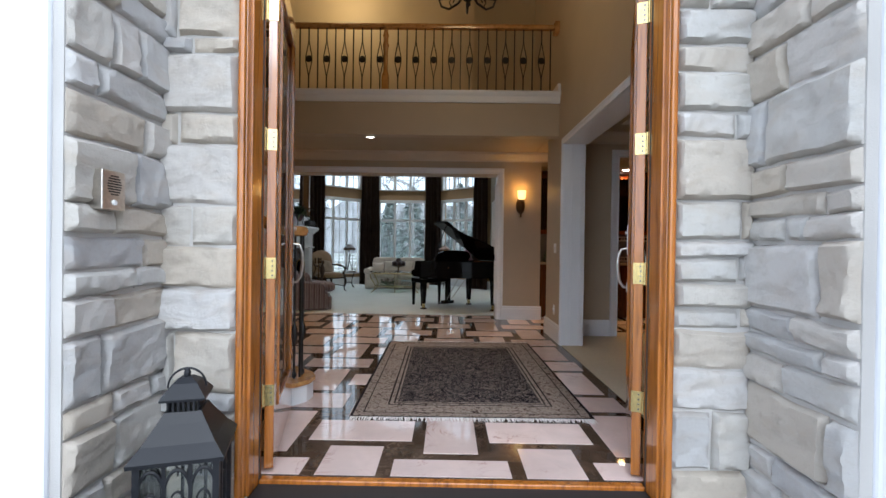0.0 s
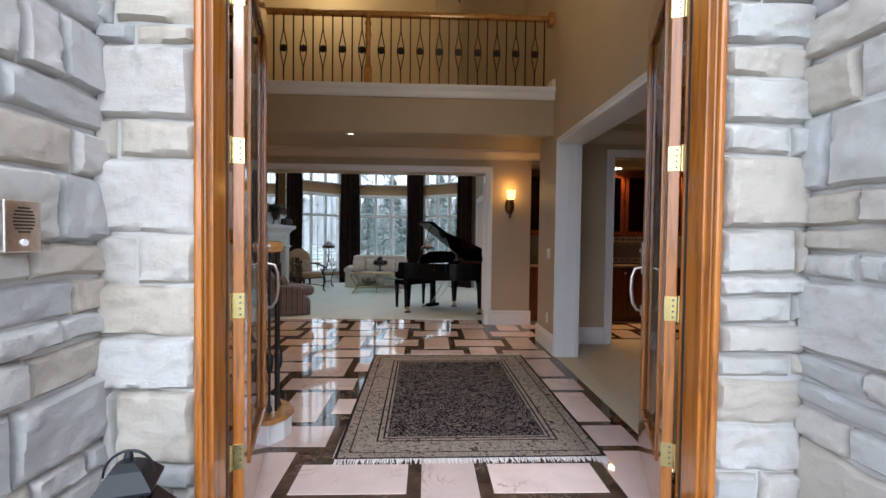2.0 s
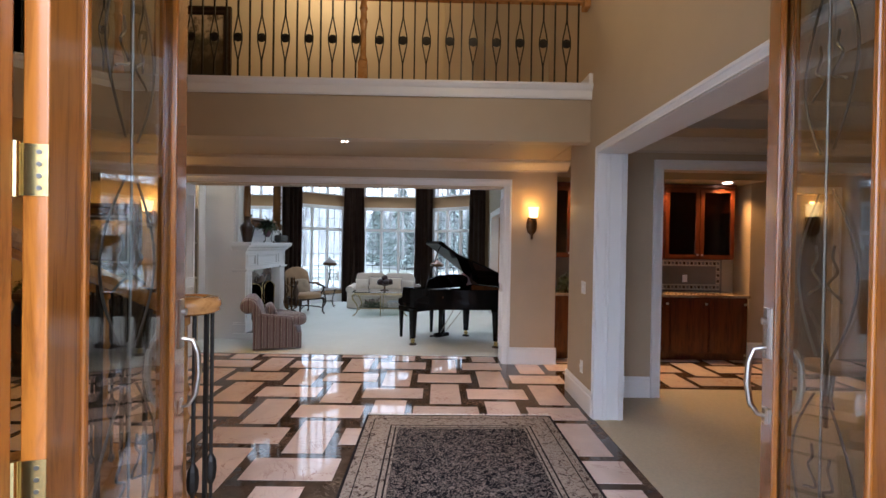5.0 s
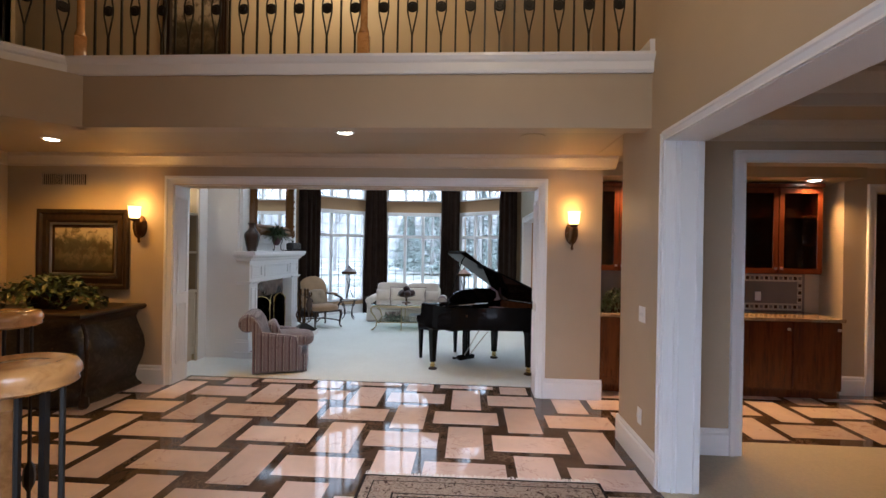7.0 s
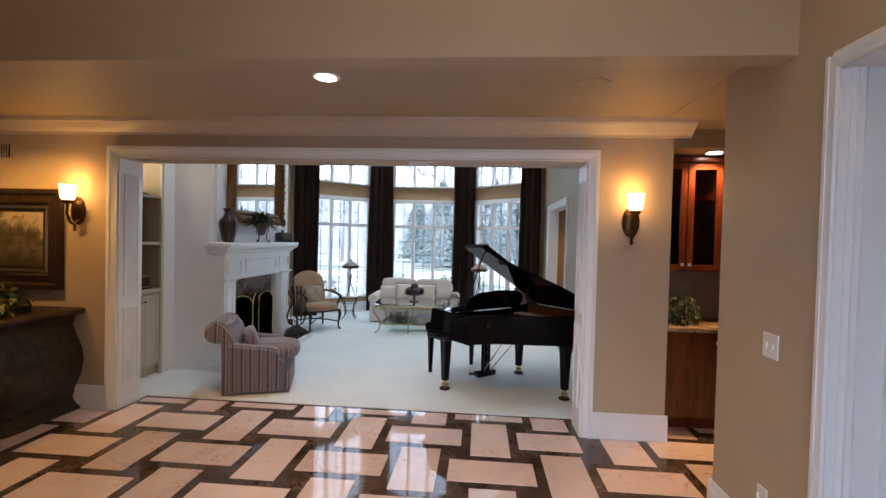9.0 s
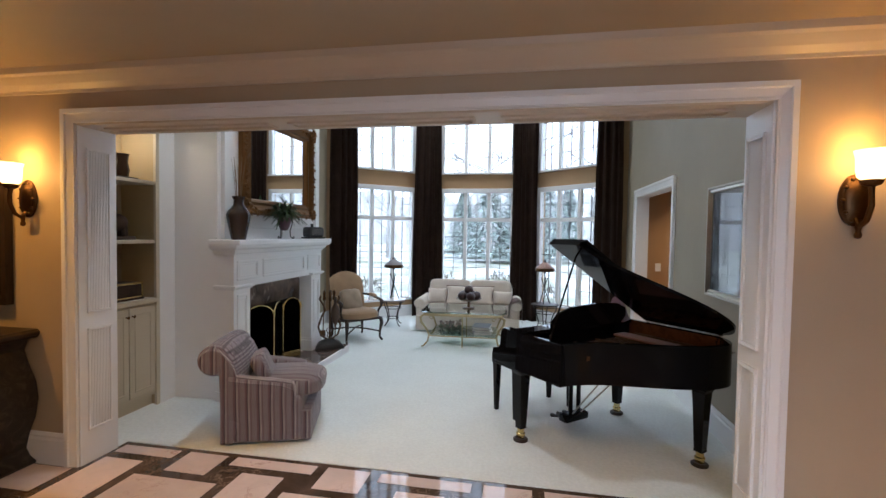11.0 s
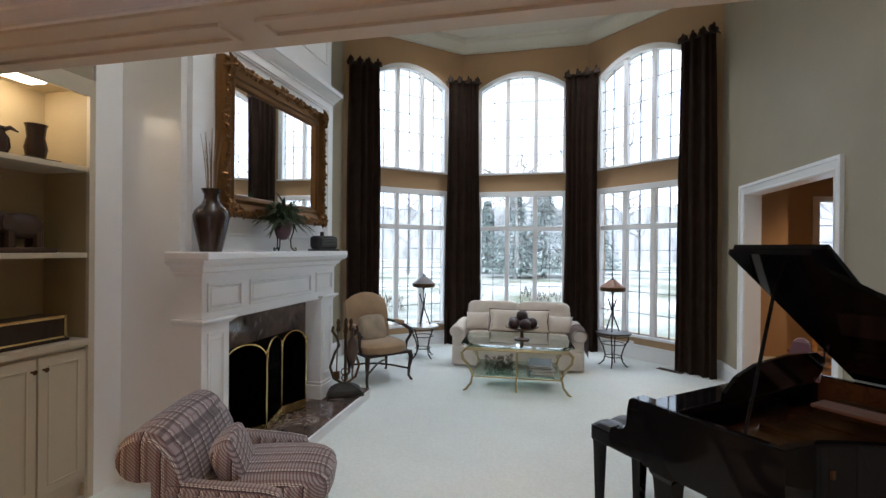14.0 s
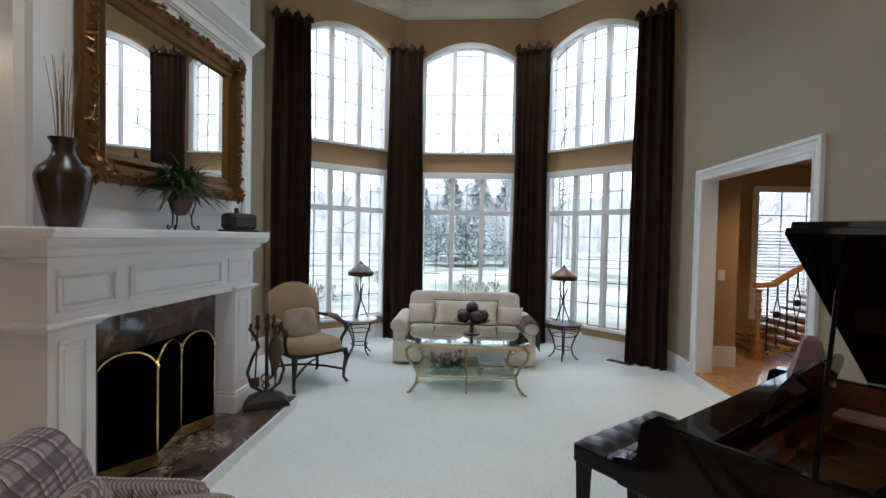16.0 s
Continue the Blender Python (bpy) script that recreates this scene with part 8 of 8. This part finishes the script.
pt_ = thing("framed_painting", pose(-4.0, YW - 0.002, 1.52) @ Matrix.Diagonal((0.93, 1, 1, 1)), "brown river landscape painting in a wide dark frame", "painting")
bead_frame(pt_, 1.16, 0.90, 0.15, M["dark_wood"], 0.05)
bm = bmesh.new()
for a in ((-0.43, 0.43, -0.30, -0.275), (-0.43, 0.43, 0.275, 0.30), (-0.43, -0.405, -0.275, 0.275), (0.405, 0.43, -0.275, 0.275)):
    box(bm, a[0], a[1], -0.03, 0, a[2], a[3], bevel=0.004, seg=1)
part("gilt_liner", bm, M["silver_frame"], pt_, "pale gilt liner")
bm = bmesh.new()
for a in ((-0.405, 0.405, -0.275, -0.245), (-0.405, 0.405, 0.245, 0.275), (-0.405, -0.375, -0.245, 0.245), (0.375, 0.405, -0.245, 0.245)):
    box(bm, a[0], a[1], -0.016, 0, a[2], a[3])
part("inner_mat", bm, M["dark_wood"], pt_)
part("canvas", B((-0.375, 0.375, -0.012, 0, -0.245, 0.245)), painting_mat(), pt_, "hazy river landscape in browns")
t = thing("framed_painting", pose(-2.75, 5.248, 4.0), "dark framed painting on the gallery wall", "painting")
bead_frame(t, 0.75, 1.0, 0.10, M["dark_wood"], 0.04)
part("canvas", B((-0.28, 0.28, -0.012, 0, -0.41, 0.41)), painting_mat(), t, "brown painted scene")
# window in the hall's side wall
casing("trim_hall_window", "white casing of the hall side window", (-4.95, 3.9), (-4.95, 4.9), 2.3, (1, 0), 0.1, 0.5)
M["smoked_pane"] = glass("dark_tinted_pane", (0.10, 0.09, 0.08))
wd = thing("window_hall_side", pose(-5.02, 4.4, 0), "dark-framed side window of the hall", "window", "", "structure")
part("frame", B((-0.03, 0.03, -0.5, -0.44, 0.5, 2.3), (-0.03, 0.03, 0.44, 0.5, 0.5, 2.3), (-0.03, 0.03, -0.44, 0.44, 2.24, 2.3), (-0.03, 0.03, -0.44, 0.44, 0.5, 0.56)), M["cherry"], wd)
g = part("pane", B((-0.004, 0.0, -0.44, 0.44, 0.56, 2.24)), M["smoked_pane"], wd, "dark tinted pane")
for a in ((-0.44, 0.44, 1.1, 1.115), (-0.44, 0.44, 1.66, 1.675), (-0.005, 0.005, 0.56, 2.24)):
    part("glazing_bar", B((-0.01, 0.01, *a)), M["cherry"], wd)

# ---------------------------------------------------------------- main staircase: starting step, volutes, treads
st = thing("staircase", pose(0, 0, 0), "curved staircase with oak volutes, iron balusters and white risers", "staircase")
V1, V2 = Vector((-0.80, 1.41)), Vector((-1.73, 2.23))
dirs = (V2 - V1).normalized()
back_ = Vector((-dirs.y, dirs.x))
if back_.x > 0:
    back_ = -back_
for k in range(8):
    z = 0.165 * (k + 1)
    off = back_ * (0.27 * k)
    a0, a1 = V1 + off, V2 + off
    if k == 0:
        poly = [a0 + back_ * 0.30 - dirs * 0.05, a0 + back_ * 0.17 - dirs * 0.14, a0 + back_ * 0.06 - dirs * 0.19, a0 - back_ * 0.05 - dirs * 0.18, a0 - back_ * 0.14 - dirs * 0.12, a0 - back_ * 0.18 - dirs * 0.02, a0 - back_ * 0.18 + dirs * 0.1,
                a1 - back_ * 0.18 - dirs * 0.1, a1 - back_ * 0.18 + dirs * 0.02, a1 - back_ * 0.14 + dirs * 0.12, a1 - back_ * 0.05 + dirs * 0.18, a1 + back_ * 0.06 + dirs * 0.19, a1 + back_ * 0.17 + dirs * 0.14, a1 + back_ * 0.30 + dirs * 0.05]
    else:
        poly = [a0 + back_ * 0.0, a1 + back_ * 0.0, a1 + back_ * 0.30, a0 + back_ * 0.30]
    bm = bmesh.new()
    prism(bm, [tuple(p) for p in poly], 0.0 if k == 0 else z - 0.165, z - 0.03)
    part("riser", bm, M["white"], st, "white painted riser")
    cen = sum(poly, Vector((0, 0))) / len(poly)
    bm = bmesh.new()
    prism(bm, [tuple(cen + (p - cen) * 1.03) for p in poly], z - 0.03, z)
    part("tread", bm, M["oak"], st, "oak tread")
for V in (V1, V2):
    bm = bmesh.new()
    lathe(bm, [(0, 1.195), (0.115, 1.195), (0.130, 1.205), (0.128, 1.218), (0.136, 1.228), (0.134, 1.245), (0.122, 1.262), (0.10, 1.268), (0.075, 1.258), (0.05, 1.264), (0, 1.268)], 36, (V.x, V.y, 0))
    part("volute", bm, M["oak"], st, "turned oak volute", True, 0.9)
    newel(st, (V.x - 0.03 * back_.x - 0.02, V.y - 0.05, 0.165), 1.03)
    for q in range(5):
        a = 2.2 * q / 4 - 1.9
        px, py = V.x + 0.10 * math.cos(a), V.y + 0.10 * math.sin(a)
        bm = bmesh.new()
        if q % 2:
            box(bm, px - 0.008, px + 0.008, py - 0.008, py + 0.008, 0.165, 1.20)
        else:
            tube(bm, [(px, py, 0.165), (px, py, 0.28), (px, py, 0.62), (px, py, 1.2)], 0.008, 6)
            lathe(bm, [(0.008, 0.42), (0.022, 0.45), (0.026, 0.49), (0.022, 0.53), (0.008, 0.56)], 8, (px, py, 0))
            lathe(bm, [(0.008, 0.17), (0.018, 0.18), (0.018, 0.20), (0.008, 0.215)], 8, (px, py, 0))
        part("baluster", bm, M["iron"], st, "twisted iron baluster")
    e = V + back_ * 2.0
    rail_bar("handrail", st, (V.x + back_.x * 0.10, V.y + back_.y * 0.10, 1.20), (e.x, e.y, 2.35))
    for q in range(1, 12):
        p = V + back_ * (0.16 * q)
        zt = 0.165 * (1 + int(0.16 * q / 0.27))
        bm = bmesh.new()
        box(bm, p.x - 0.007, p.x + 0.007, p.y - 0.007, p.y + 0.007, zt, 1.16 + 0.092 * q * 1.05)
        part("baluster", bm, M["iron"], st)

# ---------------------------------------------------------------- bar: cherry cabinets, counter, tiled splashback
M["granite"] = marble("speckled_granite", (0.20, 0.13, 0.08), (0.45, 0.36, 0.26), 30, 0.1, 0.1, 0.5)
M["smoked"] = glass("smoked_cabinet_glass", (0.6, 0.56, 0.52))
X0b, X1b = 1.86, 4.50
nb = 5
wb = (X1b - X0b) / nb
for k in range(nb):
    x0 = X0b + wb * k
    t = thing("base_cabinet", pose(x0, 5.45, 0), "cherry base cabinet with a flat panelled door", "cabinet", "bar base cabinets")
    part("body", B((0.002, wb - 0.002, 0.02, 0.58, 0.10, 0.86), (0.002, wb - 0.002, 0.07, 0.58, 0.0, 0.10)), M["cherry"], t)
    bm = B((0.012, wb - 0.012, 0.0, 0.02, 0.12, 0.85), bevel=0.003)
    for a in ((0.07, wb - 0.07, 0.18, 0.192), (0.07, wb - 0.07, 0.778, 0.79), (0.07, 0.082, 0.192, 0.778), (wb - 0.082, wb - 0.07, 0.192, 0.778)):
        box(bm, a[0], a[1], -0.006, 0.0, a[2], a[3])
    d_ = part("door", bm, M["cherry"], t)
    bm = bmesh.new()
    box(bm, wb - 0.06, wb - 0.03, -0.018, 0.0, 0.76, 0.79, bevel=0.004)
    part("knob", bm, M["nickel"], d_, "square nickel knob")
structure("bar_countertop", B((X0b - 0.02, X1b + 0.01, 5.42, 6.04, 0.862, 0.90), bevel=0.006), M["granite"], "speckled brown granite bar counter", "countertop")
for k, (x0, w) in enumerate(((1.86, 0.62), (2.52, 0.96), (3.49, 0.98))):
    t = thing("wall_cabinet", pose(x0, 5.72, 1.37), "cherry wall cabinet with glazed doors", "cabinet", "bar wall cabinets")
    part("body", B((0, 0.018, 0.02, 0.32, 0, 1.0), (w - 0.018, w, 0.02, 0.32, 0, 1.0), (0.018, w - 0.018, 0.30, 0.32, 0, 1.0), (0.018, w - 0.018, 0.02, 0.30, 0, 0.018), (0.018, w - 0.018, 0.02, 0.30, 0.982, 1.0)), M["cherry"], t)
    for z in (0.33, 0.66):
        part("shelf", B((0.018, w - 0.018, 0.04, 0.30, z, z + 0.015)), M["cherry"], t)
    for s in (0, 1):
        a0 = 0.005 + s * w / 2
        a1 = a0 + w / 2 - 0.01
        bm = B((a0, a0 + 0.055, 0, 0.02, 0.01, 0.99), (a1 - 0.055, a1, 0, 0.02, 0.01, 0.99), (a0 + 0.055, a1 - 0.055, 0, 0.02, 0.01, 0.065), (a0 + 0.055, a1 - 0.055, 0, 0.02, 0.935, 0.99))
        d_ = part("door", bm, M["cherry"], t)
        g = part("pane", B((a0 + 0.055, a1 - 0.055, 0.008, 0.012, 0.065, 0.935)), M["smoked"], d_)
        bm = bmesh.new()
        kx = a1 - 0.028 if s == 0 else a0 + 0.028
        box(bm, kx - 0.012, kx + 0.012, -0.018, 0.0, 0.05, 0.075, bevel=0.003)
        part("knob", bm, M["nickel"], d_, "square nickel knob")
    for z in (0.02, 0.348, 0.678):
        bm = bmesh.new()
        for q in range(4):
            lathe(bm, [(0.0, z), (0.026, z), (0.03, z + 0.08), (0.028, z + 0.11), (0.024, z + 0.1), (0.0, z + 0.01)], 10, (0.10 + (w - 0.2) / 3 * q, 0.17, 0))
        part("glassware", bm, M["glass"], t, "clear drinking glasses")
    part("cornice", B((-0.01, w + 0.01, -0.02, 0.32, 1.0, 1.05), bevel=0.012), M["cherry"], t)
# splashback: bands of dark and pale square tiles round taupe tiles
sp = structure("bar_splashback", B((X0b, X1b, 6.035, 6.05, 0.90, 1.37)), paint("taupe_splash_tile", (0.20, 0.17, 0.15), 0.25, 0.2), "taupe tiled splashback with chequered bands", "splashback")
tl = {}
for nm, c in (("cream", (0.55, 0.48, 0.36)), ("umber", (0.07, 0.04, 0.025)), ("taupe", (0.22, 0.19, 0.17))):
    me = bpy.data.meshes.new("tile_" + nm)
    b = B((-0.5, 0.5, -0.008, 0.0, -0.5, 0.5))
    finish(b)
    b.to_mesh(me)
    b.free()
    me.materials.append(paint("tile_" + nm, c, 0.2, 0.2))
    tl[nm] = me
x = 2.7
k = 0
while x < 4.70:
    last = x > 4.44
    for zc in ((0.955, 1.305) if not last else (1.043, 1.13, 1.218)):
        o = new("tile", tl["cream"])
        o.parent = sp
        o.matrix_basis = pose(min(x, 4.437), 6.034, zc) @ Matrix.Diagonal((0.054, 1, 0.084, 1))
        o = new("tile", tl["umber" if k % 2 == 0 else "taupe"])
        o.parent = sp
        o.matrix_basis = pose(min(x, 4.437), 6.026, zc) @ Matrix.Diagonal((0.034, 0.4, 0.040, 1))
    x += 0.056
    k += 1
    if last:
        break
plate("wall_socket", pose(3.95, 6.034, 1.08), "white socket on the splashback", "socket", 0.07, 0.11, 0)
iv2 = copy_thing(iv, pose(2.15, 5.72, 0.90, 0, 0, 40))
iv2.scale = (0.42, 0.42, 0.75)
tagged(iv2, "trailing green ivy on the bar counter", "plant")
for x in (2.33, 3.3, 4.28):
    downlight(x, 5.60, 2.44, 62, 140, (1.0, 0.50, 0.15))
# unseen downlight, added to lift the dark side hall
downlight(2.7, 9.0, 2.6, 50, 130)
# dining chair whose back shows beside the opening
dc = thing("dining_chair", pose(3.84, 3.42, 0.006, 0, 0, 0), "dark carved wooden dining chair with a tall curved back", "chair")
for s in (-1, 1):
    bm = bmesh.new()
    tube(bm, [(-0.20, s * 0.20, 0.0), (-0.20, s * 0.20, 0.45), (-0.22, s * 0.21, 0.62), (-0.29, s * 0.22, 0.85), (-0.36, s * 0.20, 1.02)], [0.018, 0.024, 0.024, 0.022, 0.018], 8)
    part("back_post", bm, M["dark_wood"], dc, "", True)
    bm = bmesh.new()
    tube(bm, [(0.20, s * 0.21, 0.44), (0.225, s * 0.22, 0.36), (0.19, s * 0.2, 0.12), (0.23, s * 0.22, 0.0)], [0.03, 0.028, 0.018, 0.02], 8)
    part("front_leg", bm, M["dark_wood"], dc, "", True)
bm = bmesh.new()
tube(bm, [(-0.36, -0.20, 1.02), (-0.375, -0.08, 1.06), (-0.378, 0.0, 1.05), (-0.375, 0.08, 1.06), (-0.36, 0.20, 1.02)], 0.022, 8)
box(bm, -0.33, -0.30, -0.08, 0.08, 0.5, 1.04)
part("splat", bm, M["dark_wood"], dc, "", True)
bm = bmesh.new()
cushion(bm, (0.0, 0, 0.47), (0.46, 0.48, 0.09), 0.35, 10)
part("seat", bm, M["tan_cloth"], dc, "tan padded seat", True)

# ---------------------------------------------------------------- garden beyond the windows
M["bark"] = paint("grey_bark", (0.26, 0.25, 0.24), 0.9, 0.3, 0.6)
# blue-green needles, paled in colour to stand in for haze
M["pine"] = leaf_mat("haze_paled_needles", (0.25, 0.30, 0.28))


def bare_tree(x, y, h, seed):
    t = thing("bare_tree", pose(x, y, -0.45), "leafless grey winter tree in the garden", "tree", "bare garden trees")
    rr = random.Random(seed)
    b = bmesh.new()
    tube(b, [(0, 0, 0), (0.05, 0, h * 0.3), (0.0, 0.08, h * 0.62), (0.1, 0, h)], [0.16, 0.12, 0.07, 0.015], 7)
    part("trunk", b, M["bark"], t, "", True)
    b = bmesh.new()
    def branch(p, d, ln, r, depth):
        q = p + d * ln * 0.5 + Vector((rr.uniform(-1, 1), rr.uniform(-1, 1), 0.2)) * ln * 0.08
        e = p + d * ln
        tube(b, [p, q, e], [r, r * 0.75, r * 0.45], 4)
        if depth:
            for _ in range(4):
                nd = (d + Vector((rr.uniform(-0.8, 0.8), rr.uniform(-0.8, 0.8), rr.uniform(-0.1, 0.7)))).normalized()
                branch(p + (e - p) * rr.uniform(0.45, 1.0), nd, ln * rr.uniform(0.45, 0.7), r * 0.5, depth - 1)
    for k in range(9):
        a = rr.uniform(0, 6.28)
        z = h * rr.uniform(0.25, 0.9)
        branch(Vector((0.03, 0.03, z)), Vector((math.cos(a), math.sin(a), rr.uniform(0.3, 1.1))).normalized(), h * rr.uniform(0.18, 0.32), 0.05, 2)
    part("crown", b, M["bark"], t, "fine bare branches")


def spruce(x, y, h, seed):
    t = thing("spruce_tree", pose(x, y, -0.45), "blue-green spruce in the garden", "tree", "garden spruces")
    rr = random.Random(seed)
    b = bmesh.new()
    tube(b, [(0, 0, 0), (0, 0, h)], [0.18, 0.02], 7)
    part("trunk", b, M["bark"], t)
    b = bmesh.new()
    for k in range(3600):
        u = rr.random() ** 1.3
        z = h * (0.06 + 0.93 * u)
        r = (1 - u) * h * 0.32 * rr.uniform(0.35, 1.05)
        a = rr.uniform(0, 6.28)
        leaf_blade(b, (r * math.cos(a), r * math.sin(a), z), a + rr.uniform(-0.5, 0.5), rr.uniform(-0.4, 0.2), rr.uniform(0.18, 0.42), rr.uniform(0.035, 0.075), rr.uniform(0.1, 0.6))
    part("crown", b, M["pine"], t, "dense drooping needles")


r5 = random.Random(21)
for k in range(16):
    bare_tree(-30 + 3.9 * k + r5.uniform(-1, 1), r5.uniform(34, 52), r5.uniform(7, 11), 40 + k)
spruce(-2.6, 36, 6.6, 1)
spruce(-0.6, 37, 7.0, 4)
spruce(1.4, 38, 7.2, 2)
spruce(-5.2, 41, 6.0, 3)
spruce(3.6, 43, 6.5, 6)
for k in range(26):
    x, y = r5.uniform(-14, 12), r5.uniform(17, 24)
    t = thing("shrub", pose(x, y, -0.45), "low brown winter shrub with snow on the lawn", "shrub", "garden shrubs")
    bm = bmesh.new()
    for q in range(90):
        a = r5.uniform(0, 6.28)
        leaf_blade(bm, (r5.uniform(-0.35, 0.35), r5.uniform(-0.35, 0.35), r5.uniform(0, 0.4)), a, r5.uniform(0.2, 1.4), r5.uniform(0.15, 0.35), 0.02, 0.2)
    part("twigs", bm, M["shrub_twig"] if "shrub_twig" in M else M.setdefault("shrub_twig", leaf_mat("brown_twig", (0.13, 0.11, 0.085))), t)
# wood line far behind, haze put into its pale grey colour
bm = bmesh.new()
rings = []
for k in range(121):
    a = math.pi * (0.12 + 0.76 * k / 120)
    hgt = 9 + 3.5 * noise.noise((k * 0.35, 0, 0)) + 1.8 * noise.noise((k * 1.7, 3, 0))
    rings.append([(90 * math.cos(a), 10 + 75 * math.sin(a), -0.45), (90 * math.cos(a), 10 + 75 * math.sin(a), hgt)])
for a, c in zip(rings, rings[1:]):
    bm.faces.new([bm.verts.new(p) for p in (a[0], c[0], c[1], a[1])])
m, n, l, b_ = mat_new("painted_haze_wood", (0.42, 0.42, 0.43), 1.0, spec=0.0)
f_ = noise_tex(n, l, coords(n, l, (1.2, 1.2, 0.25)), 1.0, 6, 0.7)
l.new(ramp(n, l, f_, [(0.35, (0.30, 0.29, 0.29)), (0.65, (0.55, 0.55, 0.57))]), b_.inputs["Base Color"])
structure("backdrop_wood", bm, m, "line of bare winter woods in painted haze", "woods")

# ---------------------------------------------------------------- rose marble tiles of the hall floor
tile_me = bpy.data.meshes.new("rose_tile")
b = bmesh.new()
face_loop(b, [[(x * w, y * h, z) for x, y in ((-1, -1), (1, -1), (1, 1), (-1, 1))] for w, h, z in ((0.30, 0.15, 0.0005), (0.30, 0.15, 0.0018), (0.2985, 0.1485, 0.003))])
finish(b)
b.to_mesh(tile_me)
b.free()
tile_me.materials.append(M["tile"])


def cut_tile(x0, x1, y0, y1):
    b = B((x0, x1, y0, y1, 0.0005, 0.003))
    finish(b)
    me = bpy.data.meshes.new("rose_tile_cut")
    b.to_mesh(me)
    b.free()
    me.materials.append(M["tile"])
    o = new("tile", me)
    o.parent = floor_hall


PX = 0.525
for i in range(-11, 12):
    for j in range(-10, 2):
        cx, cy = 0.40 + PX * i, 5.05 + PX * j
        hx, hy = (0.15, 0.30) if (i + j) % 2 == 0 else (0.30, 0.15)
        x0, x1, y0, y1 = cx - hx, cx + hx, cy - hy, cy + hy
        lim_x1 = 1.64 if cy < 4.25 else 6.4
        lim_y0 = 0.30 if cx < 1.7 else 4.30
        lim_y1 = 5.53 if (OX0 < cx < OX1 or cx > 1.85) else 5.17
        a0, a1, c0, c1 = max(x0, -4.9), min(x1, lim_x1), max(y0, lim_y0), min(y1, lim_y1)
        if OX0 - 0.35 < cx < OX0 + 0.35 and c1 > 5.17:
            a0 = max(a0, OX0 + 0.04)
        if OX1 - 0.35 < cx < OX1 + 0.35 and c1 > 5.17:
            a1 = min(a1, OX1 - 0.04)
        if a1 - a0 < 0.05 or c1 - c0 < 0.05:
            continue
        if (a0, a1, c0, c1) == (x0, x1, y0, y1):
            o = new("tile", tile_me)
            o.parent = floor_hall
            o.matrix_basis = pose(cx, cy, 0, 0, 0, 90 if hx < hy else 0)
        else:
            cut_tile(a0, a1, c0, c1)
